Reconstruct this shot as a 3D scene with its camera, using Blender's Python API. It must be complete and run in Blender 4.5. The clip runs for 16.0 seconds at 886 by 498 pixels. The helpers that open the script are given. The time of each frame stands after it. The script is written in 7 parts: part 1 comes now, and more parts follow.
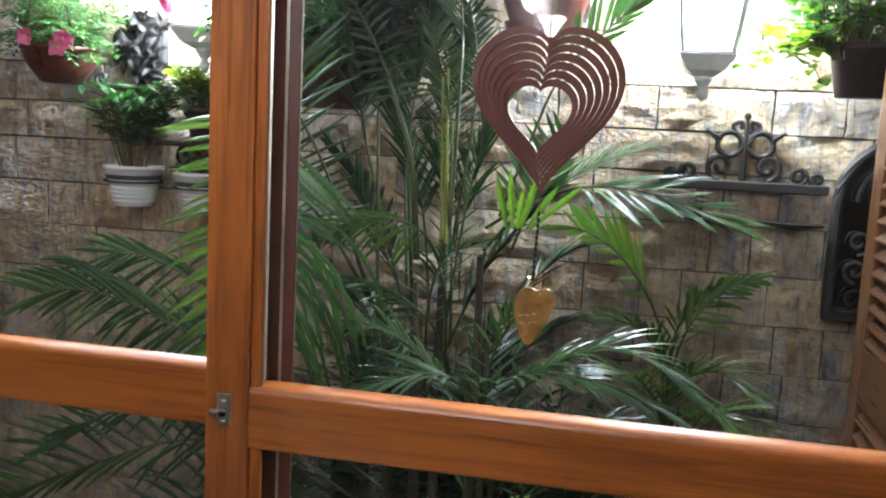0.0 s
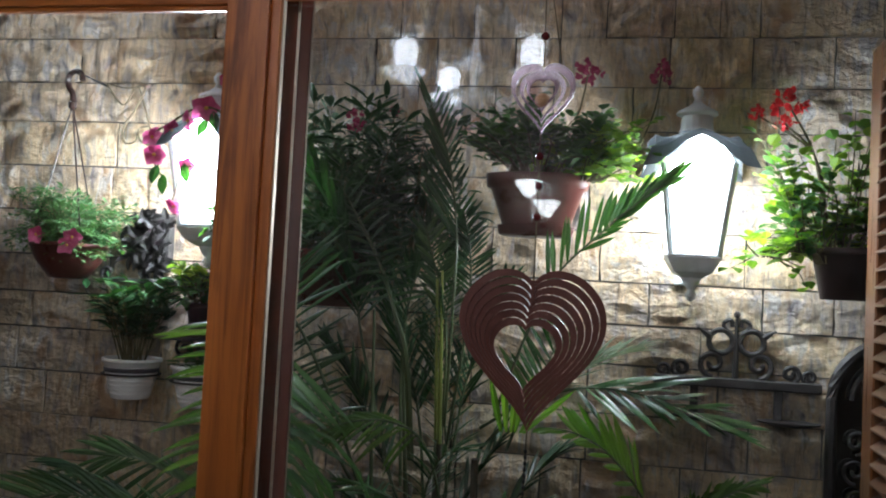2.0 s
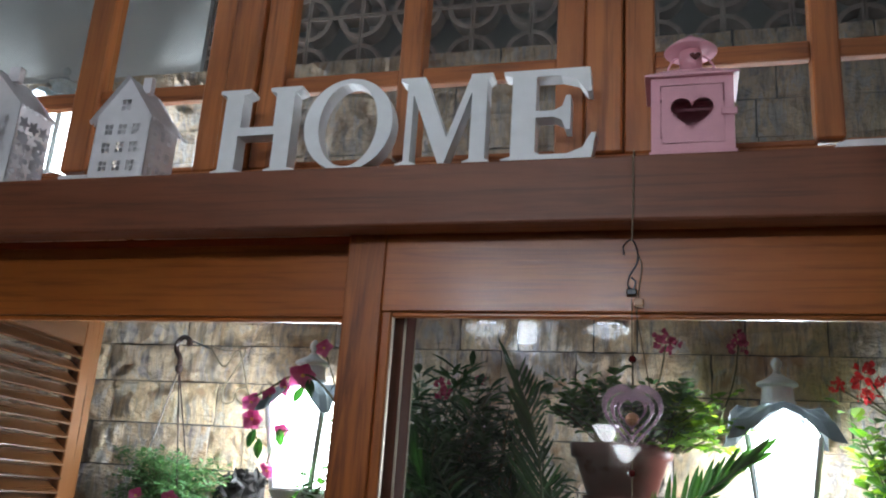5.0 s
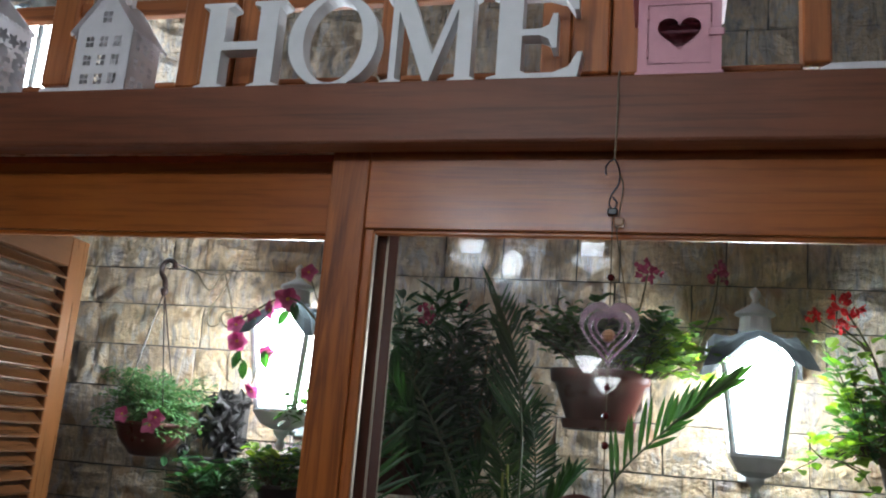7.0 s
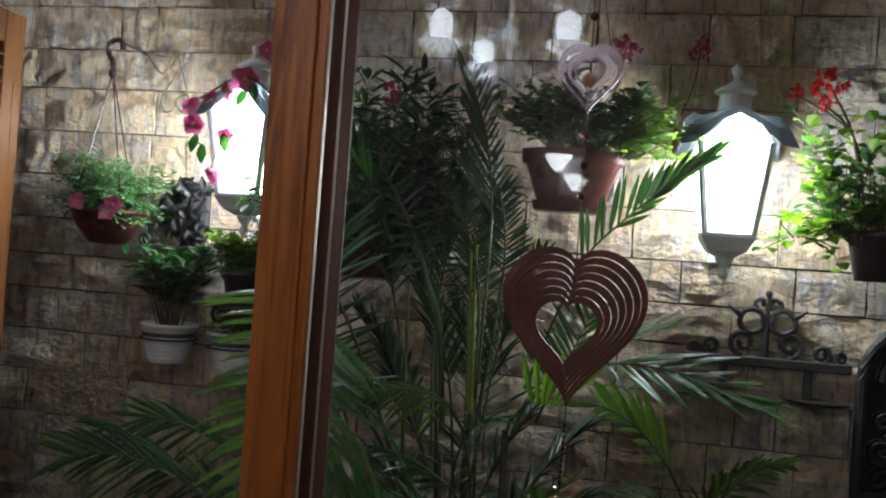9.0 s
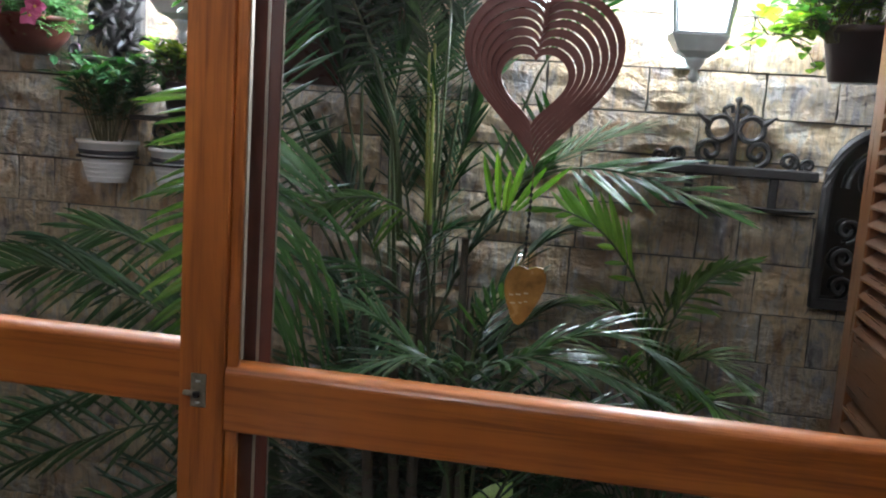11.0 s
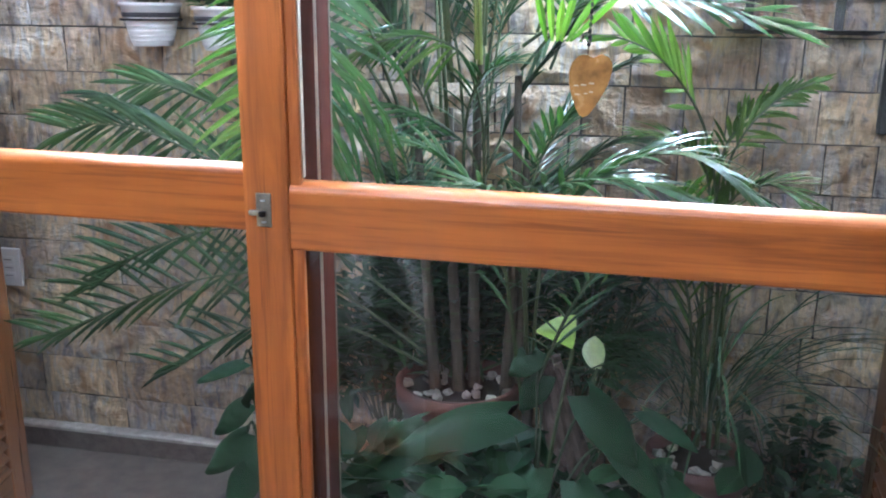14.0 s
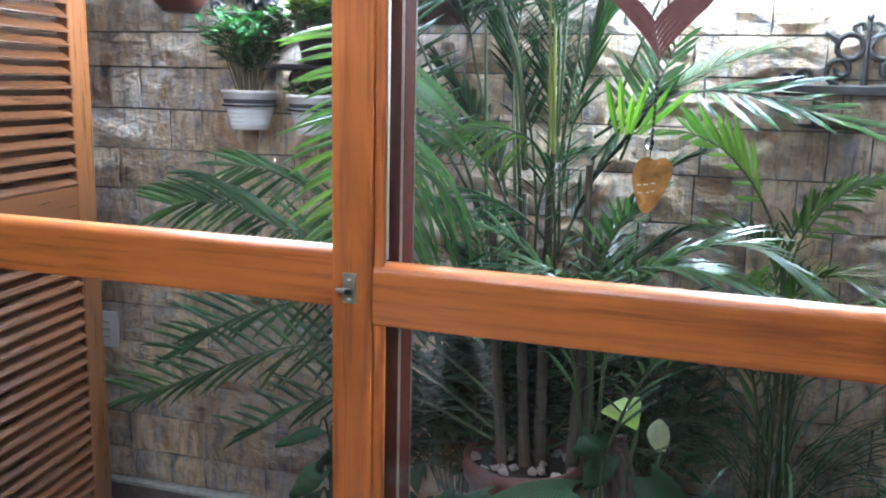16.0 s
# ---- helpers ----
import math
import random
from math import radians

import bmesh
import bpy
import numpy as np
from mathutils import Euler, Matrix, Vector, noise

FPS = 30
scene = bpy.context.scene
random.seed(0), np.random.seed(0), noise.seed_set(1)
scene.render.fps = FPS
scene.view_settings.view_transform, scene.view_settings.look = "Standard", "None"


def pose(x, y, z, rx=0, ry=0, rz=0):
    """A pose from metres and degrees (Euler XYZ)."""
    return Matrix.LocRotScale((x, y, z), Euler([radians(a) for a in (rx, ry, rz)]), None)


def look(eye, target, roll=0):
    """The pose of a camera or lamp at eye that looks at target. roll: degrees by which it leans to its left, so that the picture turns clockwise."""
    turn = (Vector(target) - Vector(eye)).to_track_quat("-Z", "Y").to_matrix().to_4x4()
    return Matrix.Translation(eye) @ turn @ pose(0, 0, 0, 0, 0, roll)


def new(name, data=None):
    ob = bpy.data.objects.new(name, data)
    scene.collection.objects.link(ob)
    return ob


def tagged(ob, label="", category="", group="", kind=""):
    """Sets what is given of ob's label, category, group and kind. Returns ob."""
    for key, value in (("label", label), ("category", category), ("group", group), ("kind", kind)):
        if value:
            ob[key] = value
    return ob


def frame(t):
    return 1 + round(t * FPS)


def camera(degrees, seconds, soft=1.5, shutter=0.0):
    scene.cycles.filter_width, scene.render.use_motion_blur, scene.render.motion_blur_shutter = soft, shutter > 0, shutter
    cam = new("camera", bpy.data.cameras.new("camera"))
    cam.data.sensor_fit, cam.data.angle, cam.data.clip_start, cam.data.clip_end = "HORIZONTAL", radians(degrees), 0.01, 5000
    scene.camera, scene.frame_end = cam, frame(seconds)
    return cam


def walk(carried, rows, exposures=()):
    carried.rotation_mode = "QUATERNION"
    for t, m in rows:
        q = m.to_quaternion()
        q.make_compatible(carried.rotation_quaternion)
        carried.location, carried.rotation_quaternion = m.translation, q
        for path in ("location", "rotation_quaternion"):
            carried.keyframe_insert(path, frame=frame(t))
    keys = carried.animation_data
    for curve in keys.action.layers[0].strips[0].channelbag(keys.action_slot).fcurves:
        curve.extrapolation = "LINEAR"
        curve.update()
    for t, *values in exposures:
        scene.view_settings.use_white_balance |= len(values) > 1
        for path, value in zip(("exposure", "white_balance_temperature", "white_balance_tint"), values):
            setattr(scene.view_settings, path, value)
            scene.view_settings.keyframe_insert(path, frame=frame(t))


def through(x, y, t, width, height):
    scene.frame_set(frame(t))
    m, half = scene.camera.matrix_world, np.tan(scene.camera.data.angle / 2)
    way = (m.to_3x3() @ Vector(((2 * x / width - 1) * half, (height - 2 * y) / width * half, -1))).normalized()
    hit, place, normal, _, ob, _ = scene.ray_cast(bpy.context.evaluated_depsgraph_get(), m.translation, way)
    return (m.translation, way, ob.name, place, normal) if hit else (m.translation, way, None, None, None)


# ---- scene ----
cam = camera(54.5, 16.0, soft=2.0)
PATH = [
    (0, (0.463, -1.112, 1.512), (0.122, 0.841, 1.243), 2.9),
    (0.5, (0.476, -1.109, 1.544), (0.195, 0.863, 1.357), 2.6),
    (1, (0.488, -1.111, 1.563), (0.181, 0.863, 1.478), 2.2),
    (1.5, (0.476, -1.123, 1.592), (0.141, 0.849, 1.58), 2.6),
    (2, (0.48, -1.133, 1.616), (0.113, 0.831, 1.707), 3.0),
    (2.5, (0.466, -1.171, 1.655), (0.064, 0.773, 1.899), 3.3),
    (2.9, (0.453, -1.197, 1.693), (0.016, 0.726, 2.029), 4.4),
    (3, (0.455, -1.202, 1.694), (0.002, 0.711, 2.063), 4.7),
    (3.5, (0.456, -1.219, 1.72), (-0.024, 0.661, 2.207), 5.0),
    (4, (0.458, -1.239, 1.734), (-0.055, 0.612, 2.291), 4.2),
    (4.2, (0.459, -1.245, 1.734), (-0.064, 0.599, 2.306), 3.8),
    (6.3, (0.469, -1.279, 1.725), (-0.076, 0.575, 2.24), 4.0),
    (6.5, (0.474, -1.274, 1.719), (-0.065, 0.588, 2.21), 4.1),
    (7, (0.471, -1.26, 1.703), (-0.033, 0.627, 2.134), 4.6),
    (7.5, (0.477, -1.243, 1.698), (0.028, 0.672, 2.059), 5.0),
    (8, (0.471, -1.218, 1.683), (0.034, 0.717, 1.943), 5.2),
    (8.5, (0.456, -1.187, 1.653), (0.01, 0.758, 1.785), 4.8),
    (9, (0.455, -1.16, 1.621), (0.041, 0.797, 1.64), 4.2),
    (9.5, (0.459, -1.121, 1.593), (0.079, 0.842, 1.542), 3.9),
    (10, (0.443, -1.096, 1.546), (0.114, 0.873, 1.434), 4.5),
    (10.2, (0.441, -1.088, 1.534), (0.136, 0.882, 1.375), 4.8),
    (12.3, (0.456, -1.059, 1.429), (0.191, 0.877, 1.004), 2.1),
    (12.5, (0.452, -1.062, 1.423), (0.2, 0.87, 0.971), 1.9),
    (13, (0.451, -1.063, 1.402), (0.187, 0.855, 0.901), 0.9),
    (13.5, (0.444, -1.072, 1.382), (0.111, 0.83, 0.859), 0.0),
    (14, (0.43, -1.076, 1.374), (0.052, 0.812, 0.835), 0.6),
    (14.5, (0.413, -1.085, 1.374), (-0.019, 0.795, 0.846), 1.2),
    (15, (0.402, -1.108, 1.378), (-0.091, 0.763, 0.872), 1.4),
    (15.5, (0.415, -1.13, 1.387), (-0.104, 0.748, 0.935), 1.3),
    (16, (0.45, -1.165, 1.409), (-0.102, 0.72, 1.033), 1.3),
]
EXPOSURES = [(0.0, 1.45, 6000, 10), (0.5, 0.92, 6000, 10), (1.0, 0.4, 6000, 10), (1.5, 0.15, 6000, 10), (2.0, 0.2, 6050, 10), (3.0, 0.0, 6100, 10), (4.0, -0.03, 6100, 9), (7.0, -0.03, 6150, 9), (9.5, -0.2, 6100, 10), (10.2, 0.1, 6100, 10), (12.3, 1.95, 5450, 13), (14.0, 2.72, 5150, 12), (15.0, 2.78, 5150, 12), (16.0, 2.38, 5200, 11)]
walk(cam, [(t, look(eye, target, roll)) for t, eye, target, roll in PATH], EXPOSURES)

# ---------------------------------------------------------------- world, lamps
W = 1.1625                      # face of the stone wall; the door stands in the plane y = 0
world = bpy.data.worlds.new("night_sky")
world.use_nodes = True
scene.world = world
world.node_tree.nodes["Background"].inputs["Color"].default_value = (0.15, 0.17, 0.21, 1)
world.node_tree.nodes["Background"].inputs["Strength"].default_value = 0.3


def settle(v):
    """Brings a place of the first plan to the final survey: the door's width, and the garden's, came out a little larger."""
    x, y, z = v
    if y < -0.09:
        return Vector((x, y, z))
    w = min(1.0, max(0.0, (y - 0.1) / 0.9))
    return Vector((x * (1.045 - 0.035 * w) + 0.013 * w, y, z * (1 + 0.009 * w) - 0.018 * w))


def lamp(name, at, watts, radius, colour):
    data = bpy.data.lights.new(name, "POINT")
    data.energy, data.shadow_soft_size, data.color = watts, radius, colour
    ob = new(name, data)
    ob.location = at
    return ob


LANTERN_R = (0.671, 1.025, 1.618)
LANTERN_L = (-0.565, 1.01, 1.640)
LANTERN_FAR = (-1.62, 1.02, 2.60)
COOL = (0.84, 0.93, 1.0)
for (x, y, z), rise, watts in ((LANTERN_R, 0.245, 14), (LANTERN_L, 0.25, 38), (LANTERN_FAR, 0.2, 24)):
    lamp("lantern_bulb", settle((x, y, z + rise)), watts, 0.06, COOL)
CHANDELIER = (0.012, -1.75, 2.262)
BULBS = [(CHANDELIER[0] + 0.26 * math.cos(a), CHANDELIER[1] + 0.26 * math.sin(a), CHANDELIER[2] + 0.125) for a in [radians(d) for d in (35, 145, 240)]]
for p in BULBS:
    lamp("chandelier_bulb", p, 3.4, 0.025, (0.82, 0.92, 1.0))


# ---------------------------------------------------------------- materials
def material(name):
    m = bpy.data.materials.new(name)
    m.use_nodes = True
    nt = m.node_tree
    return m, nt, nt.nodes["Principled BSDF"]


def link(nt, a, b):
    nt.links.new(a, b)


def noise_node(nt, vec, scale, detail=4.0, rough=0.6, distort=0.0):
    n = nt.nodes.new("ShaderNodeTexNoise")
    n.inputs["Scale"].default_value, n.inputs["Detail"].default_value = scale, detail
    n.inputs["Roughness"].default_value, n.inputs["Distortion"].default_value = rough, distort
    link(nt, vec, n.inputs["Vector"])
    return n.outputs["Fac"]


def ramp(nt, fac, stops):
    r = nt.nodes.new("ShaderNodeValToRGB")
    el = r.color_ramp.elements
    while len(el) < len(stops):
        el.new(0.5)
    for e, (p, c) in zip(el, stops):
        e.position, e.color = p, (*c, 1)
    link(nt, fac, r.inputs["Fac"])
    return r.outputs["Color"]


def mix(nt, fac, a, b, blend="MIX"):
    n = nt.nodes.new("ShaderNodeMix")
    n.data_type, n.blend_type = "RGBA", blend
    for sock, v in ((n.inputs[0], fac), (n.inputs[6], a), (n.inputs[7], b)):
        if isinstance(v, (int, float)):
            sock.default_value = v
        elif isinstance(v, tuple):
            sock.default_value = (*v, 1)
        else:
            link(nt, v, sock)
    return n.outputs[2]


def coords(nt, scale=(1, 1, 1), random_shift=False):
    c = nt.nodes.new("ShaderNodeTexCoord").outputs["Object"]
    if random_shift:
        info = nt.nodes.new("ShaderNodeObjectInfo")
        mul = nt.nodes.new("ShaderNodeVectorMath")
        mul.operation = "MULTIPLY_ADD"
        comb = nt.nodes.new("ShaderNodeCombineXYZ")
        for k in range(3):
            link(nt, info.outputs["Random"], comb.inputs[k])
        link(nt, comb.outputs[0], mul.inputs[0])
        mul.inputs[1].default_value = (37.0, 53.0, 71.0)
        link(nt, c, mul.inputs[2])
        c = mul.outputs[0]
    mp = nt.nodes.new("ShaderNodeMapping")
    mp.inputs["Scale"].default_value = scale
    link(nt, c, mp.inputs["Vector"])
    return mp.outputs["Vector"]


def place(nt, scale):
    """World places, shifted from object to object."""
    pos = nt.nodes.new("ShaderNodeNewGeometry").outputs["Position"]
    info = nt.nodes.new("ShaderNodeObjectInfo")
    comb = nt.nodes.new("ShaderNodeCombineXYZ")
    for k in range(3):
        link(nt, info.outputs["Random"], comb.inputs[k])
    add = nt.nodes.new("ShaderNodeVectorMath")
    add.operation = "MULTIPLY_ADD"
    link(nt, comb.outputs[0], add.inputs[0])
    add.inputs[1].default_value = (7.0, 13.0, 11.0)
    link(nt, pos, add.inputs[2])
    mp = nt.nodes.new("ShaderNodeMapping")
    mp.inputs["Scale"].default_value = scale
    link(nt, add.outputs[0], mp.inputs["Vector"])
    return mp.outputs["Vector"]


def bump(nt, bsdf, height, strength, distance):
    b = nt.nodes.new("ShaderNodeBump")
    b.inputs["Strength"].default_value, b.inputs["Distance"].default_value = strength, distance
    link(nt, height, b.inputs["Height"])
    link(nt, b.outputs["Normal"], bsdf.inputs["Normal"])


def wood(name, axis, dark, mid, light, rough=0.34, coat=0.25):
    """Varnished timber with its grain along the axis."""
    m, nt, p = material(name)
    s = [9.0, 9.0, 9.0]
    s["xyz".index(axis)] = 0.7
    v = coords(nt, tuple(s), True)
    broad = noise_node(nt, v, 1.1, 6, 0.7, 1.6)
    s2 = [110.0, 110.0, 110.0]
    s2["xyz".index(axis)] = 3.5
    v2 = coords(nt, tuple(s2), True)
    pores = noise_node(nt, v2, 1.0, 3, 0.6, 0.4)
    col = ramp(nt, broad, [(0.22, dark), (0.46, mid), (0.78, light)])
    fleck = ramp(nt, pores, [(0.36, (0.42, 0.38, 0.36)), (0.5, (1, 1, 1))])
    col = mix(nt, 0.5, col, fleck, "MULTIPLY")
    cloud = noise_node(nt, coords(nt, (1, 1, 1), True), 2.2, 3)
    col = mix(nt, 0.35, col, ramp(nt, cloud, [(0.3, (0.72, 0.68, 0.66)), (0.7, (1.12, 1.08, 1.04))]), "MULTIPLY")
    s3 = [34.0, 34.0, 34.0]
    s3["xyz".index(axis)] = 2.4
    vein = noise_node(nt, coords(nt, tuple(s3), True), 1.0, 4, 0.65, 0.9)
    where = noise_node(nt, coords(nt, tuple(q * 0.16 for q in s3), True), 1.0, 2)
    gate = nt.nodes.new("ShaderNodeMapRange")
    gate.inputs["From Min"].default_value, gate.inputs["From Max"].default_value = 0.42, 0.66
    gate.inputs["To Max"].default_value = 1.0
    link(nt, where, gate.inputs["Value"])
    col = mix(nt, gate.outputs[0], col, mix(nt, 1.0, col, ramp(nt, vein, [(0.34, (0.42, 0.36, 0.34)), (0.5, (1, 1, 1)), (0.7, (1.1, 1.08, 1.05))]), "MULTIPLY"))
    link(nt, col, p.inputs["Base Color"])
    rr = nt.nodes.new("ShaderNodeMapRange")
    rr.inputs["To Min"].default_value, rr.inputs["To Max"].default_value = rough - 0.08, rough + 0.12
    link(nt, pores, rr.inputs["Value"])
    link(nt, rr.outputs[0], p.inputs["Roughness"])
    p.inputs["Coat Weight"].default_value, p.inputs["Coat Roughness"].default_value = coat, 0.22
    bump(nt, p, pores, 0.14, 0.002)
    return m


DOOR_TONES = ((0.24, 0.060, 0.010), (0.42, 0.114, 0.016), (0.51, 0.154, 0.025))
BEAM_TONES = ((0.10, 0.030, 0.012), (0.185, 0.054, 0.020), (0.24, 0.076, 0.029))
SHUT_TONES = ((0.055, 0.019, 0.006), (0.095, 0.033, 0.009), (0.13, 0.048, 0.014))
# rear meeting stile: darker wood tone, with its shade put into the colour
DIM_STILE_Z = wood("dark_stile_wood", "z", (0.045, 0.012, 0.008), (0.085, 0.022, 0.013), (0.13, 0.036, 0.02), rough=0.6, coat=0.0)
DIM_STILE_Z.node_tree.nodes["Principled BSDF"].inputs["Specular IOR Level"].default_value = 0.03
WOOD_X = wood("door_wood_lying", "x", *DOOR_TONES)
WOOD_Z = wood("door_wood_upright", "z", *DOOR_TONES)
BEAM_X = wood("beam_wood", "x", *BEAM_TONES, rough=0.5, coat=0.12)
TRANSOM_X = wood("transom_wood_lying", "x", (0.19, 0.055, 0.015), (0.34, 0.105, 0.026), (0.43, 0.15, 0.042), rough=0.6, coat=0.0)
TRANSOM_Z = wood("transom_wood_upright", "z", (0.21, 0.06, 0.016), (0.39, 0.122, 0.030), (0.49, 0.17, 0.046))
SHUT_Y = wood("shutter_wood_lying", "y", *SHUT_TONES, rough=0.28, coat=0.5)
SHUT_Z = wood("shutter_wood_upright", "z", (0.085, 0.029, 0.008), (0.15, 0.053, 0.014), (0.20, 0.075, 0.021), rough=0.28, coat=0.6)


def plain(name, colour, rough=0.5, metal=0.0, vary=0.25, scale=20.0, relief=0.1, coat=0.0, spread=0.12):
    """A painted or bare surface with stains at two scales and a fine relief."""
    m, nt, p = material(name)
    v = coords(nt, (1, 1, 1), True)
    a = noise_node(nt, v, scale, 5)
    b = noise_node(nt, v, scale * 0.18, 3)
    lo, hi = tuple(c * (1 - vary) for c in colour), tuple(min(1, c * (1 + vary * 0.7)) for c in colour)
    col = ramp(nt, a, [(0.3, lo), (0.72, hi)])
    col = mix(nt, 0.6, col, ramp(nt, b, [(0.3, (1 - vary,) * 3), (0.7, (1, 1, 1))]), "MULTIPLY")
    link(nt, col, p.inputs["Base Color"])
    p.inputs["Metallic"].default_value = metal
    rr = nt.nodes.new("ShaderNodeMapRange")
    rr.inputs["To Min"].default_value, rr.inputs["To Max"].default_value = max(0.03, rough - spread), min(1, rough + spread)
    link(nt, a, rr.inputs["Value"])
    link(nt, rr.outputs[0], p.inputs["Roughness"])
    p.inputs["Coat Weight"].default_value = coat
    if relief:
        bump(nt, p, a, relief, 0.003)
    return m


def stone_material():
    """Split sandstone: patches of lilac grey, beige, rust and slate in each stone, upright streaks, rough relief."""
    m, nt, p = material("split_stone")
    info = nt.nodes.new("ShaderNodeObjectInfo")
    tone = ramp(nt, info.outputs["Random"], [(0.0, (0.70, 0.70, 0.76)), (0.2, (1.12, 1.06, 0.94)), (0.4, (0.92, 0.92, 0.98)),
                                             (0.55, (0.72, 0.72, 0.80)), (0.7, (1.18, 1.10, 0.94)), (0.86, (0.84, 0.74, 0.64)), (1.0, (1.02, 1.0, 1.0))])
    v = place(nt, (1, 1, 1))
    mottle = noise_node(nt, place(nt, (21, 21, 7.5)), 1.0, 5, 0.62, 0.8)
    col = ramp(nt, mottle, [(0.25, (0.14, 0.135, 0.145)), (0.36, (0.33, 0.30, 0.295)), (0.45, (0.49, 0.405, 0.31)), (0.53, (0.60, 0.47, 0.32)), (0.62, (0.47, 0.45, 0.435)), (0.74, (0.70, 0.62, 0.51))])
    col = mix(nt, 0.9, col, tone, "MULTIPLY")
    streak = noise_node(nt, place(nt, (80, 80, 9)), 1.0, 5, 0.65, 0.7)
    grain = noise_node(nt, v, 260.0, 4, 0.7)
    chips = noise_node(nt, place(nt, (1, 1, 1.4)), 48.0, 6, 0.6, 0.4)
    col = mix(nt, 0.75, col, ramp(nt, streak, [(0.31, (0.30, 0.27, 0.26)), (0.44, (1.0, 0.98, 0.97)), (0.66, (1.34, 1.31, 1.27))]), "MULTIPLY")
    patch = noise_node(nt, place(nt, (9, 9, 5)), 1.4, 5, 0.6, 0.7)
    bw = nt.nodes.new("ShaderNodeRGBToBW")
    link(nt, ramp(nt, patch, [(0.56, (0, 0, 0)), (0.67, (0.8, 0.8, 0.8))]), bw.inputs[0])
    col = mix(nt, bw.outputs[0], col, (0.38, 0.215, 0.10))
    col = mix(nt, 0.5, col, ramp(nt, grain, [(0.3, (0.7, 0.7, 0.7)), (0.62, (1.25, 1.25, 1.25))]), "MULTIPLY")
    link(nt, col, p.inputs["Base Color"])
    p.inputs["Roughness"].default_value = 0.7
    add = nt.nodes.new("ShaderNodeMath")
    add.operation = "MULTIPLY_ADD"
    link(nt, chips, add.inputs[0])
    add.inputs[1].default_value = 4.0
    link(nt, grain, add.inputs[2])
    add2 = nt.nodes.new("ShaderNodeMath")
    add2.operation = "ADD"
    link(nt, add.outputs[0], add2.inputs[0])
    link(nt, streak, add2.inputs[1])
    bump(nt, p, add2.outputs[0], 0.85, 0.011)
    return m


def leaf_material(name, dark, light, rough=0.38, through=0.22, tint=(1.6, 1.9, 0.7)):
    m, nt, p = material(name)
    geo = nt.nodes.new("ShaderNodeNewGeometry")
    v = coords(nt)
    n = noise_node(nt, v, 45.0, 3)
    col = ramp(nt, geo.outputs["Random Per Island"], [(0.0, dark), (0.6, tuple((a + b) / 2 for a, b in zip(dark, light))), (1.0, light)])
    col = mix(nt, 0.5, col, ramp(nt, n, [(0.3, (0.7, 0.72, 0.6)), (0.7, (1.15, 1.1, 1.1))]), "MULTIPLY")
    link(nt, col, p.inputs["Base Color"])
    p.inputs["Roughness"].default_value = rough
    tr = nt.nodes.new("ShaderNodeBsdfTranslucent")
    link(nt, mix(nt, 1.0, col, tint, "MULTIPLY"), tr.inputs["Color"])
    ms = nt.nodes.new("ShaderNodeMixShader")
    ms.inputs[0].default_value = through
    link(nt, p.outputs[0], ms.inputs[1])
    link(nt, tr.outputs[0], ms.inputs[2])
    link(nt, ms.outputs[0], nt.nodes["Material Output"].inputs["Surface"])
    return m


def glass_material(name, colour=(1, 1, 1), rough=0.0, ior=1.45):
    m, nt, p = material(name)
    p.inputs["Base Color"].default_value = (*colour, 1)
    p.inputs["Transmission Weight"].default_value = 1.0
    p.inputs["Roughness"].default_value, p.inputs["IOR"].default_value = rough, ior
    return m


def glow(name, colour, strength):
    m, nt, p = material(name)
    p.inputs["Base Color"].default_value = (0.9, 0.9, 0.9, 1)
    p.inputs["Emission Color"].default_value = (*colour, 1)
    p.inputs["Emission Strength"].default_value = strength
    return m


STONE = stone_material()
MORTAR = plain("dark_mortar", (0.15, 0.135, 0.12), 0.95, vary=0.4, scale=60, relief=0.5)
SLAB = plain("garden_paving", (0.15, 0.12, 0.10), 0.6, vary=0.35, scale=14, relief=0.2)
BASE = plain("base_granite", (0.13, 0.10, 0.085), 0.45, vary=0.4, scale=40)
BASE_TOP = plain("base_top_stone", (0.42, 0.38, 0.34), 0.6, vary=0.3, scale=40)
# cream plaster darkened in its colour, so the panes mirror the room dimly
PLASTER = plain("darkened_plaster", (0.16, 0.14, 0.12), 0.85, vary=0.08, scale=30, relief=0.12)
CEILING = plain("white_ceiling_paint", (0.78, 0.78, 0.76), 0.9, vary=0.05, scale=12, relief=0.05)
ROOM_FLOOR = plain("room_tiles", (0.14, 0.11, 0.09), 0.35, vary=0.15, scale=9, relief=0.03)
COBOGO = plain("clay_breeze_block", (0.36, 0.27, 0.22), 0.9, vary=0.3, scale=35, relief=0.3)
WHITE = plain("white_letter_paint", (0.84, 0.84, 0.85), 0.5, vary=0.06, scale=25, relief=0.06)
# white chair paint darkened, so that its reflection in the pane stays dim
CHAIR_PAINT = plain("dimmed_chair_paint", (0.42, 0.37, 0.31), 0.5, vary=0.1, scale=25, relief=0.05)
WHITE_TIN = plain("white_tin_paint", (0.82, 0.79, 0.81), 0.42, vary=0.08, scale=25, relief=0.03)
PINK_TIN = plain("pink_tin_paint", (0.74, 0.36, 0.42), 0.4, vary=0.07, scale=30, relief=0.03)
LANTERN_PAINT = plain("pale_lantern_paint", (0.62, 0.66, 0.67), 0.45, vary=0.15, scale=50)
IRON = plain("black_wrought_iron", (0.042, 0.036, 0.034), 0.55, metal=0.3, vary=0.4, scale=80, relief=0.3)
